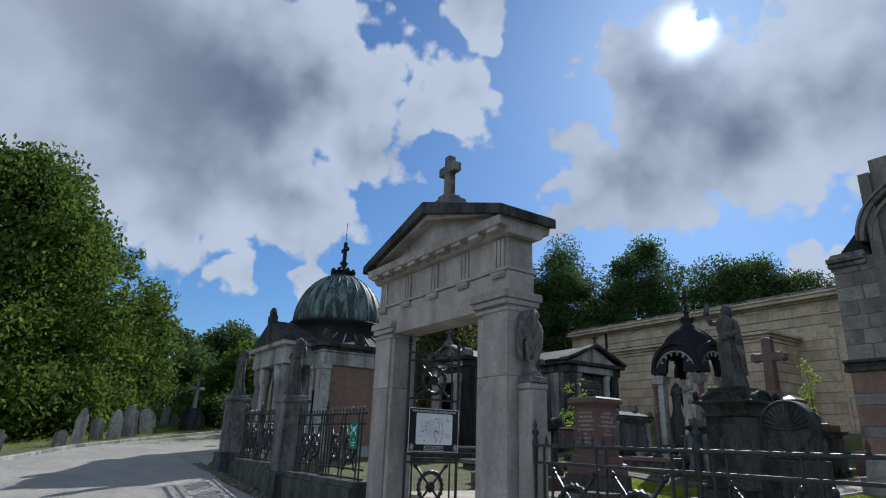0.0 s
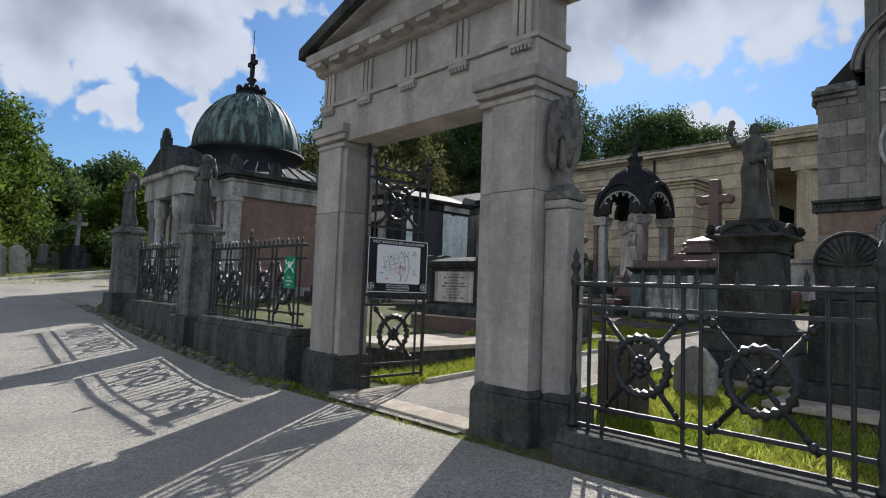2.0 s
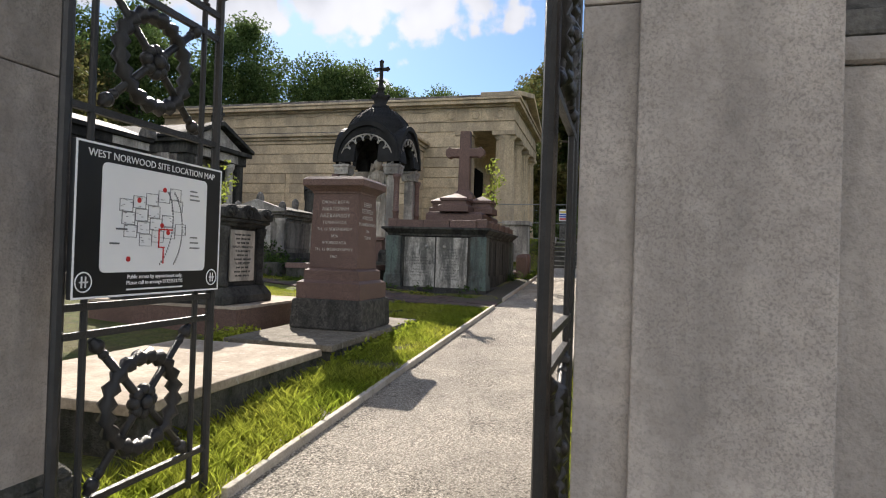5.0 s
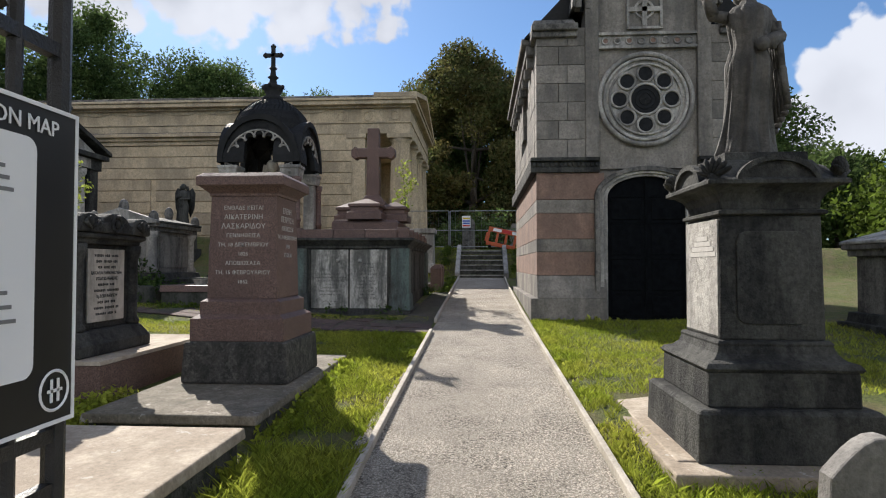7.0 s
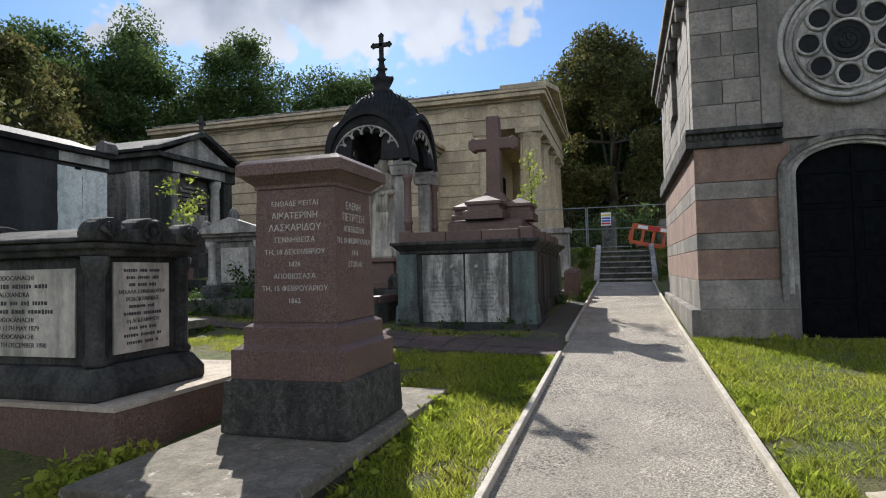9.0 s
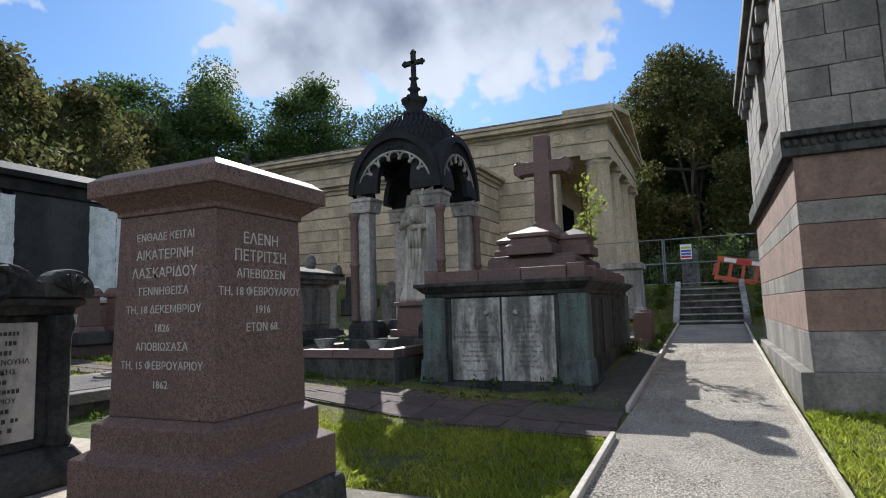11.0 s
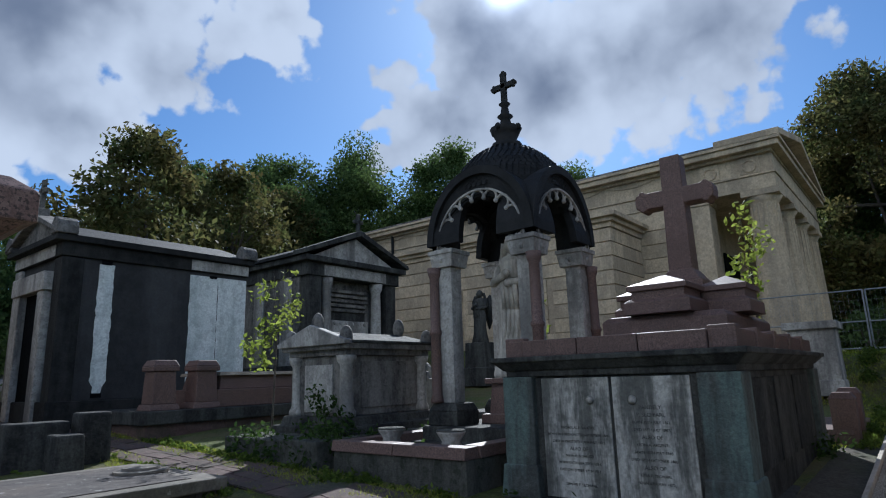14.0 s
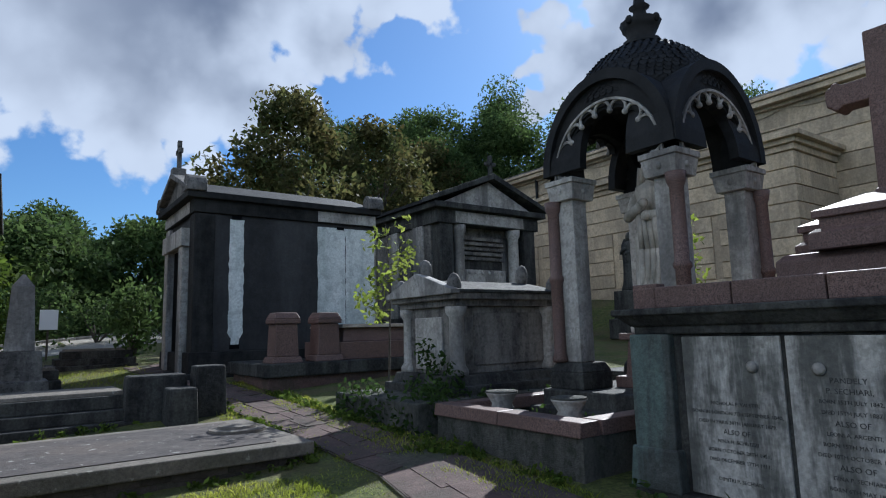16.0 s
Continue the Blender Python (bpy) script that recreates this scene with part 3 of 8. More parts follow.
    for s in (1, -1):
        bm = B()
        prism(bm, [(s * 1.80, 3.90), (s * 1.80, 4.03), (0, 4.62), (0, 4.44)], "x", -0.47, 0.43)
        part("raking_cornice", bm, DARK_STONE, g, "soot-blackened raking cornice", 0.012)
        part("raking_moulding", prism(B(), [(s * 1.72, 3.935), (s * 1.72, 3.95), (0, 4.45), (0, 4.36)], "x", -0.38, 0.38), PORTLAND, g, "", 0.006)
    part("cross_base", box(box(box(B(), -0.21, 0.21, -0.34, 0.34, 4.42, 4.66), -0.16, 0.16, -0.22, 0.22, 4.65, 4.76), -0.12, 0.12, -0.13, 0.13, 4.75, 4.83), SOOT_STONE, g, "", 0.015)
    bm = B()
    box(bm, -0.06, 0.06, -0.075, 0.075, 4.82, 5.48, 0.0, 0.01)
    box(bm, -0.065, 0.065, -0.21, 0.21, 5.19, 5.33)
    part("cross", bm, SOOT_STONE, g, "", 0.015)
    return g


gateway()


# ---- ironwork ----
def wreath_motif(bm, c, u, half_w, half_h, r):
    """A wreath on crossed rods with a rosette, in the plane of u and z."""
    c, u, z = Vector(c), Vector(u), Vector((0, 0, 1))
    for s in (1, -1):
        a, b = c - u * half_w - z * half_h * s, c + u * half_w + z * half_h * s
        tube(bm, a, b, 0.018, None, 6)
        for p in (a, b):
            ball(bm, p.lerp(c, 0.10), 0.032, 1, 1, 1, 6)
            ball(bm, p.lerp(c, 0.22), 0.022, 1, 1, 1, 6)
    hoop(bm, c, r, 0.031, u, z, 40, 6, 0.34)
    h = u.cross(z)
    for k in range(8):
        a = k * math.pi / 4
        o = u * math.cos(a) + z * math.sin(a)
        ball(bm, c + o * 0.05, 0.032, 1, 1, 1, 6)
    ball(bm, c + h * 0.02, 0.035, 1, 1, 1, 8)
    ball(bm, c - h * 0.02, 0.035, 1, 1, 1, 8)


def spike(bm, p, s=1.0):
    lathe(bm, p[0], p[1], [(0.024 * s, p[2]), (0.026 * s, p[2] + 0.012 * s), (0.012 * s, p[2] + 0.02 * s), (0.022 * s, p[2] + 0.045 * s), (0.012 * s, p[2] + 0.075 * s), (0.001, p[2] + 0.11 * s)], 8)


def fence_post(th, y, z0, h):
    bm = B()
    prof = [(0.04, 0), (0.04, 0.03), (0.02, 0.05), (0.026, 0.12), (0.034, 0.2), (0.018, 0.26), (0.03, 0.33), (0.018, 0.4), (0.016, 0.45), (0.016, h - 0.44), (0.024, h - 0.42), (0.017, h - 0.38),
            (0.020, h - 0.2), (0.028, h - 0.17), (0.028, h - 0.03), (0.04, h), (0.03, h + 0.05), (0.018, h + 0.08), (0.036, h + 0.11), (0.04, h + 0.14), (0.018, h + 0.165), (0.026, h + 0.20), (0.001, h + 0.265)]
    lathe(bm, 0, y, [(r, z0 + z) for r, z in prof], 12)
    part("post", bm, IRON, th, "turned cast-iron post with bud finial", 0, True)


def iron_fence(x, posts, z0, h, label, open_end=False):
    """Panels between posts along y; each panel has pairs of bars, rails and wreaths."""
    th = thing("iron_railing", x, posts[0], z0, 0, label, "railing", "cemetery railings")
    o = posts[0]
    for y in posts[1 if open_end else 0:]:
        fence_post(th, y - o, 0, h)
    for a, b in zip(posts, posts[1:]):
        a, b = a - o, b - o
        a, b = min(a, b), max(a, b)
        bm = B()
        box(bm, -0.028, 0.028, a, b, h - 0.02, h + 0.012)
        part("top_rail", bm, IRON, th, "", 0.006)
        for z in (0.03, 0.17, h - 0.17):
            bm = B()
            box(bm, -0.012, 0.012, a, b, z - 0.014, z + 0.014)
            part("rail", bm, IRON, th)
        n = max(2, round((b - a) / 0.9))
        lo, hi = a + 0.13, b - 0.13
        w = (hi - lo) / n
        for y in [lo, hi] + [lo + k * w + d for k in range(n) for d in (0.115, w - 0.0 if k == n - 1 else w)][:-1] + [hi - 0.115]:
            bm = B()
            tube(bm, (0, y, -0.01), (0, y, h - 0.02), 0.0145, None, 8)
            part("bar", bm, IRON, th)
        for k in range(n):
            bm = B()
            c = lo + (k + 0.5) * w + (0.057 if k < n - 1 else 0.0)
            wreath_motif(bm, (0, c, (h - 0.06) / 2), (0, 1, 0), w / 2 - 0.10, (h - 0.34) / 2, 0.19)
            part("wreath", bm, IRON, th, "cast wreath on crossed rods", 0, True)
        y = a + 0.1
        while y < b - 0.05:
            bm = B()
            spike(bm, (0, y, h + 0.01), 0.9)
            part("spike", bm, IRON, th, "", 0, True)
            y += 0.125
    return th


def kerb_wall(y0, y1, z0, z1, label):
    bm = B()
    box(bm, 4.30, 4.70, y0, y1, z0, z1 - 0.1)
    box(bm, 4.33, 4.67, y0, y1, z1 - 0.1, z1, 0.03, 0)
    return solid("kerb_wall", bm, PLINTH, label, "low wall", "structure", 0.015)


kerb_wall(-6.0, 4.97, -0.2, 0.45, "low dark stone kerb wall carrying iron railings")
kerb_wall(8.88, 11.78, -0.2, 0.88, "low dark stone kerb wall carrying iron railings")
kerb_wall(12.65, 15.4, 0.0, 0.98, "low dark stone kerb wall carrying iron railings")
iron_fence(4.5, [4.93, 3.04, 1.22, -0.6, -2.42, -4.24, -5.9], 0.45, 1.06, "black cast-iron railing with wreaths on a stone kerb")
iron_fence(4.5, [8.86, 10.38, 11.7], 0.88, 1.03, "black cast-iron railing with wreaths on a stone kerb", True)
iron_fence(4.5, [12.75, 14.1, 15.3], 0.98, 1.0, "black cast-iron railing with wreaths on a stone kerb")


def gate_leaf(x, y, rz, board):
    g = thing("iron_gate", x, y, 0.28, rz, "open black iron gate leaf with wreaths" + (" and site map" if board else ""), "gate", "gate leaves")
    w = 0.90
    for px in (0.0, 0.12, w - 0.12, w):
        bm = B()
        end = px in (0.0, w)
        tube(bm, (px, 0, 0.0 if end else 0.1), (px, 0, 2.62 if end else 2.48), 0.022 if end else 0.014, None, 8)
        if end:
            spike(bm, (px, 0, 2.6), 1.6)
        part("stile", bm, IRON, g)
    for z in (0.13, 0.27, 0.94, 1.05, 1.83, 2.38, 2.5):
        bm = B()
        box(bm, 0, w, -0.013, 0.013, z - 0.014, z + 0.014)
        part("rail", bm, IRON, g)
    for z, hh in ((0.605, 0.31), (2.12, 0.26)):
        bm = B()
        wreath_motif(bm, (w / 2, 0, z), (1, 0, 0), w / 2 - 0.16, hh, 0.2)
        part("wreath", bm, IRON, g, "cast wreath on crossed rods", 0, True)
    for k in range(6):
        bm = B()
        spike(bm, (0.12 + k * 0.132, 0, 2.51), 0.9)
        part("spike", bm, IRON, g, "", 0, True)
    if board:
        site_map(0.45, -0.035, 1.39, g)
    return g


def site_map(cx, y, cz, parent):
    b = part("map_board", box(B(), cx - 0.44, cx + 0.44, y - 0.012, y + 0.012, cz - 0.305, cz + 0.305), BLACK, parent, "black framed site location map", 0.004)
    f = y - 0.0135
    bm = B()
    for x0, x1, z0, z1 in ((-0.44, 0.44, 0.297, 0.305), (-0.44, 0.44, -0.305, -0.297), (-0.44, -0.432, -0.297, 0.297), (0.432, 0.44, -0.297, 0.297)):
        box(bm, cx + x0, cx + x1, f - 0.002, f, cz + z0, cz + z1)
    part("border", bm, WHITE, b)
    out = []
    for sx, sz, a0 in ((1, 1, 0), (-1, 1, 90), (-1, -1, 180), (1, -1, 270)):
        for k in range(5):
            a = radians(a0 + 22.5 * k)
            out.append((cx + 0.005 + sx * 0.295 + 0.025 * math.cos(a), cz + 0.015 + sz * 0.195 + 0.025 * math.sin(a)))
    part("map_sheet", prism(B(), out, "y", f - 0.003, f), WHITE, b, "white map sheet")
    ms = f - 0.0045
    rnd = random.Random(4)
    bm = B()
    for i in range(5):
        for j in range(4):
            if rnd.random() < 0.85:
                a = radians(14)
                px, pz = -0.2 + i * 0.075, 0.13 - j * 0.055
                qx, qz = cx + px * math.cos(a) - pz * math.sin(a), cz + px * math.sin(a) + pz * math.cos(a)
                w, h = 0.07, 0.05
                for dx, dz, ww, hh in ((0, 0, w, 0.002), (0, h, w, 0.002), (0, 0, 0.002, h), (w, 0, 0.002, h)):
                    box(bm, qx + dx, qx + dx + ww, ms, f - 0.003, qz + dz - 0.03, qz + dz + hh - 0.03)
                for _ in range(5):
                    ax, az = qx + rnd.random() * w, qz + rnd.random() * h - 0.03
                    box(bm, ax, ax + 0.012, ms, f - 0.003, az, az + 0.002)
    for k in range(26):
        a = -0.9 + k * 0.075
        px, pz = cx + 0.02 + 0.13 * math.cos(a), cz - 0.02 + 0.2 * math.sin(a)
        box(bm, px, px + 0.006, ms, f - 0.003, pz, pz + 0.012)
        box(bm, px - 0.09 + 0.002 * k, px - 0.084 + 0.002 * k, ms, f - 0.003, pz, pz + 0.01)
    for k, (dx, dz) in enumerate(((0.2, 0.17), (0.2, 0.15), (0.2, 0.13), (0.21, -0.05), (0.21, -0.075), (0.21, -0.1), (-0.27, -0.09), (-0.24, -0.03))):
        box(bm, cx + dx, cx + dx + 0.05 + 0.01 * (k % 3), ms, f - 0.003, cz + dz, cz + dz + 0.007)
    part("map_lines", bm, GREY_INK, b)
    bm = B()
    for dx, dz, w, h in ((0.0, -0.02, 0.09, 0.006), (0.0, -0.1, 0.006, 0.08), (0.0, -0.1, 0.04, 0.006), (0.03, -0.17, 0.006, 0.07)):
        box(bm, cx + dx, cx + dx + w, ms - 0.001, f - 0.003, cz + dz, cz + dz + h)
    for dx, dz in ((0.03, 0.16), (0.02, 0.0), (-0.12, 0.1), (-0.17, -0.15), (0.06, -0.03)):
        prism(bm, [(cx + dx + 0.011 * math.cos(k), cz + dz + 0.011 * math.sin(k)) for k in (i * math.pi / 5 for i in range(10))], "y", ms - 0.001, f - 0.003)
    part("map_route", bm, RED_INK, b)
    for s, sz, z in (("WEST NORWOOD SITE LOCATION MAP", 0.042, 0.262), ("Public access by appointment only.", 0.024, -0.225), ("Please call to arrange 07723512795", 0.024, -0.25)):
        words("writing", s, sz, pose(cx, f - 0.001, cz + z, 90), WHITE, b, 0.001)
    bm = B()
    box(bm, cx - 0.17, cx + 0.17, f - 0.002, f, cz - 0.281, cz - 0.274)
    part("small_print", bm, WHITE, b)
    for s in (1, -1):
        bm = B()
        hoop(bm, (cx + s * 0.385, f, cz - 0.24), 0.038, 0.003, (1, 0, 0), (0, 0, 1), 20, 4)
        for dx in (-0.012, 0.006):
            box(bm, cx + s * 0.385 + dx, cx + s * 0.385 + dx + 0.006, f - 0.002, f, cz - 0.262, cz - 0.218)
        box(bm, cx + s * 0.385 - 0.02, cx + s * 0.385 + 0.02, f - 0.002, f, cz - 0.243, cz - 0.237)
        part("emblem", bm, WHITE, b)


gate_leaf(4.62, 7.80, 0.0, True)
gate_leaf(4.62, 6.0, -1.5, False)

# green assembly sign on the railing
s = thing("assembly_sign", 4.44, 9.14, 1.36, 0, "green and white fire assembly point sign tied to the railing", "sign")
b = part("sign_plate", box(B(), -0.004, 0.004, -0.135, 0.135, 0, 0.40), GREEN, s)
bm = B()
for sy in (1, -1):
    for zz, dz in ((0.36, -1), (0.20, 1)):
        tube(bm, (-0.006, sy * 0.11, zz), (-0.006, sy * 0.06, zz + dz * 0.05), 0.008, None, 4)
        box(bm, -0.008, -0.004, min(sy * 0.06, sy * 0.085), max(sy * 0.06, sy * 0.085), zz + dz * 0.05 - 0.006, zz + dz * 0.05 + 0.006)
for y in (-0.03, 0.0, 0.03):
    ball(bm, (-0.006, y, 0.325), 0.012, 0.3, 1, 1, 8)
    box(bm, -0.008, -0.004, y - 0.011, y + 0.011, 0.26, 0.312)
part("pictogram", bm, WHITE, b)
for k, t in enumerate(("Fire", "assembly", "point")):
    words("writing", t, 0.045, facing(-0.006, 0, 0.14 - 0.045 * k, "-x"), WHITE, b, 0.001)


# ---- chapel with the rose window ----
def arch_points(y, z, r, a0, a1, n):
    return [(y + r * math.cos(radians(a0 + (a1 - a0) * k / n)), z + r * math.sin(radians(a0 + (a1 - a0) * k / n))) for k in range(n + 1)]


def chapel():
    c = thing("rose_window_chapel", 14.6, 4.1, 0.7, 0, "grey ashlar and red banded gothic chapel with a rose window", "chapel")
    L = 6.0
    # walls behind the facing stones
    bm = B()
    box(bm, 0.12, L, -1.80, 1.80, -0.1, 4.72)
    part("core_wall", bm, RAGSTONE, c)
    # sloping plinth
    for y0, y1 in ((0.72, 1.99), (-1.99, -0.72)):
        bm = B()
        box(bm, -0.12, L, y0, y1, -0.2, 0.42)
        prism(bm, [(-0.12, 0.42), (L, 0.42), (L, 0.80), (0.0, 0.80)], "y", y0, y1 - (0.11 if y1 > 0 else 0.0)) if y1 > 0 else prism(bm, [(-0.12, 0.42), (L, 0.42), (L, 0.80), (0.0, 0.80)], "y", y0 + 0.11, y1)
        part("plinth", bm, RAGSTONE, c, "", 0.012)
    bands = [(0.80, 1.20, RED_SAND), (1.20, 1.42, RAGSTONE), (1.42, 1.86, RED_SAND), (1.86, 2.09, RAGSTONE), (2.09, 2.55, RED_SAND)]
    for z0, z1, m in bands:
        for y0, y1 in ((0.74, 1.88), (-1.88, -0.74)):
            bm = B()
            box(bm, 0.0, 0.6, y0, y1, z0 + 0.003, z1 - 0.003)
            part("banded_course", bm, m, c, "", 0.006)
        for s in (1, -1):
            x = 0.6
            while x < L - 0.2:
                w = 1.3
                bm = B()
                y0, y1 = sorted((s * 1.60, s * 1.88))
                box(bm, x + 0.003, min(L, x + w) - 0.003, y0, y1, z0 + 0.003, z1 - 0.003)
                part("banded_course", bm, m, c, "", 0.006)
                x += w
    # carved string course
    for y0, y1 in ((0.82, 1.98), (-1.98, -0.82)):
        bm = B()
        box(bm, -0.05, 0.3, y0, y1, 2.55, 2.63)
        box(bm, -0.02, 0.3, y0, y1, 2.63, 2.74)
        box(bm, -0.09, 0.3, y0, y1, 2.74, 2.80)
        k = y0 + 0.05
        while k < y1 - 0.03:
            ball(bm, (-0.03, k, 2.685), 0.035, 0.7, 1, 1.2, 6)
            k += 0.075
        part("string_course", bm, DARK_STONE, c, "dark carved leaf string course", 0.006)
    for s in (1, -1):
        bm = B()
        y0, y1 = sorted((s * 1.7, s * 1.98))
        box(bm, 0.3, L, y0, y1, 2.55, 2.80)
        part("string_course", bm, DARK_STONE, c, "", 0.02)
    # ashlar facing of the front
    rnd = random.Random(3)
    courses = [2.80 + 0.32 * k for k in range(7)]
    for k, z in enumerate(courses):
        for s in (1, -1):
            y = 1.05
            for w in ([0.45, 0.38] if k % 2 else [0.30, 0.53]):
                bm = B()
                y0, y1 = sorted((s * (y + 0.003), s * (y + w - 0.003)))
                d = rnd.uniform(0, 0.012)
                box(bm, -d, 0.3, y0, y1, z + 0.003, z + 0.317)
                part("ashlar", bm, RAGSTONE, c, "", 0.006)
                y += w
            x = 0.3
            while x < L - 0.3:
                w = min(rnd.uniform(0.5, 0.9), L - x)
                y0, y1 = sorted((s * 1.70, s * (1.88 + rnd.uniform(0, 0.01))))
                if not (1.6 < x < 2.7 and z > 3.2):
                    bm = B()
                    box(bm, x + 0.003, x + w - 0.003, y0, y1, z + 0.003, z + 0.317)
                    part("ashlar", bm, RAGSTONE, c, "", 0.006)
                x += w
    # side window slits
    for s in (1, -1):
        for x in (1.75,):
            bm = B()
            y0, y1 = sorted((s * 1.72, s * 1.80))
            box(bm, x, x + 0.8, y0, y1, 3.1, 4.5)
            part("side_window", bm, GLASS_DARK, c, "dark leaded side window")
    # centre bay with the rose, between flat buttress strips
    zr, yr = 3.79, 0.04
    bm = B()
    box(bm, 0.06, 0.4, -0.82, 0.82, 2.62, 7.2)
    part("centre_bay", bm, RAGSTONE, c)
    for s in (1, -1):
        bm = B()
        y0, y1 = sorted((s * 0.82, s * 1.05))
        box(bm, -0.03, 0.4, y0, y1, 2.80, 6.9)
        part("buttress_strip", bm, RAGSTONE, c, "", 0.015)
    bm = B()
    disc = [(yr + 0.77 * math.cos(2 * math.pi * k / 48), zr + 0.77 * math.sin(2 * math.pi * k / 48)) for k in range(48)]
    prism(bm, disc, "x", 0.02, 0.07)
    rose = part("rose_window", bm, PALE_STONE, c, "round rose window with eight foils")
    for r, t in ((0.77, 0.045), (0.69, 0.03), (0.60, 0.02)):
        part("moulded_ring", hoop(B(), (0.0, yr, zr), r, t, (0, 1, 0), (0, 0, 1), 48, 8), PALE_STONE, rose, "", 0, True)
    for k in range(9):
        a = math.pi / 8 * 0 + k * math.pi / 4
        r, cy, cz = (0.13, yr + 0.435 * math.cos(a), zr + 0.435 * math.sin(a)) if k < 8 else (0.255, yr, zr)
        bm = B()
        prism(bm, [(cy + r * math.cos(2 * math.pi * j / 24), cz + r * math.sin(2 * math.pi * j / 24)) for j in range(24)], "x", 0.008, 0.03)
        part("glass_light", bm, GLASS_DARK, rose, "dark leaded glass")
        part("light_ring", hoop(B(), (0.0, cy, cz), r + 0.008, 0.022, (0, 1, 0), (0, 0, 1), 24, 6), PALE_STONE, rose, "", 0, True)
    part("glass_cross", box(box(B(), 0.0, 0.012, yr - 0.09, yr + 0.09, zr - 0.012, zr + 0.012), 0.0, 0.012, yr - 0.012, yr + 0.012, zr - 0.1, zr + 0.1), LEAD, rose)
    part("glass_rings", hoop(hoop(B(), (0.004, yr, zr), 0.17, 0.008, (0, 1, 0), (0, 0, 1), 24, 4), (0.004, yr, zr), 0.1, 0.008, (0, 1, 0), (0, 0, 1), 20, 4), LEAD, rose)
    # quatrefoil band and gable with its cross panel
    bm = B()
    box(bm, -0.02, 0.3, -0.82, 0.82, 4.66, 4.71)
    box(bm, -0.02, 0.3, -0.82, 0.82, 4.89, 4.94)
    box(bm, 0.03, 0.3, -0.82, 0.82, 4.71, 4.89)
    for k in range(8):
        hoop(bm, (0.02, -0.7 + 0.2 * k, 4.80), 0.055, 0.018, (0, 1, 0), (0, 0, 1), 14, 5)
    part("quatrefoil_band", bm, PALE_STONE, c, "pierced band of small roundels", 0.004)
    for k in range(8):
        part("roundel", prism(B(), [(-0.7 + 0.2 * k + 0.05 * math.cos(j * math.pi / 6), 4.80 + 0.05 * math.sin(j * math.pi / 6)) for j in range(12)], "x", 0.022, 0.05), RED_SAND if k % 2 else SOOT_STONE, c)
    bm = B()
    for y0, y1, z0, z1 in ((-0.04, 0.04, 5.05, 5.6), (-0.26, 0.26, 5.3, 5.38), (-0.30, -0.26, 5.02, 5.62), (0.26, 0.30, 5.02, 5.62), (-0.3, 0.3, 5.0, 5.04), (-0.3, 0.3, 5.6, 5.64)):
        box(bm, 0.01, 0.08, yr + y0, yr + y1, z0, z1)
    hoop(bm, (0.05, yr, 5.34), 0.15, 0.025, (0, 1, 0), (0, 0, 1), 24, 5)
    part("cross_panel", bm, PALE_STONE, c, "carved cross panel in the gable")
    # great round gable arch
    for r, x0, w, m in ((1.08, -0.10, 0.10, SOOT_STONE), (0.93, -0.05, 0.07, RAGSTONE), (1.19, -0.14, 0.05, SOOT_STONE)):
        bm = B()
        o = arch_points(yr, 5.35, r + w, 0, 180, 28)
        i = arch_points(yr, 5.35, r, 180, 0, 28)
        prism(bm, o + i, "x", x0, 1.2)
        part("gable_arch", bm, m, c, "", 0.01)
    bm = B()
    prism(bm, arch_points(yr, 5.35, 1.22, 0, 180, 28), "x", 0.10, L)
    part("barrel_roof", bm, LEAD, c, "dark rounded roof")
    for s in (1, -1):
        bm = B()
        y0, y1 = sorted((s * 1.18, s * 1.96))
        box(bm, -0.08, 0.4, y0, y1, 4.86, 4.96)
        box(bm, -0.14, 0.4, y0, y1, 4.96, 5.08)
        box(bm, -0.02, 0.3, y0, y1, 5.08, 5.2, 0.05, 0.05)
        part("kneeler", bm, SOOT_STONE, c, "blackened projecting cornice block", 0.02)
        bm = B()
        y0, y1 = sorted((s * 1.6, s * 2.02))
        box(bm, 0.4, L, y0, y1, 4.72, 4.9)
        box(bm, 0.4, L, *sorted((s * 1.6, s * 2.1)), 4.9, 5.02)
        part("side_cornice", bm, SOOT_STONE, c, "", 0.02)
        bm = B()
        prism(bm, [(s * 2.05, 5.0), (s * 1.2, 5.9), (s * 1.2, 4.9)], "x", 0.3, L)
        part("side_roof", bm, LEAD, c)
        for k in range(9):
            bm = B()
            y0, y1 = sorted((s * 1.85, s * 2.0))
            box(bm, 0.5 + 0.62 * k, 0.62 + 0.62 * k, y0, y1, 4.52, 4.72)
            part("corbel", bm, SOOT_STONE, c, "", 0.02)
    # doorway
    for r, x0, x1 in ((0.87, -0.10, 0.12), (0.80, -0.06, 0.115), (0.73, -0.02, 0.11)):
        bm = B()
        w = 0.08
        zs = 2.12
        o = [(yr + (r) * 1.0, 0.0)] + [(yr + r * math.cos(a), zs + 0.48 * (r / 0.8) * math.sin(a)) for a in np.linspace(0, math.pi, 25)] + [(yr - r, 0.0)]
        i = [(yr - r + w, 0.0)] + [(yr + (r - w) * math.cos(a), zs + (0.48 * (r / 0.8) - w) * math.sin(a)) for a in np.linspace(math.pi, 0, 25)] + [(yr + r - w, 0.0)]
        prism(bm, o + i, "x", x0, x1)
        part("door_moulding", bm, PALE_STONE if r < 0.86 else SOOT_STONE, c, "moulded stone door arch", 0.008)
    bm = B()
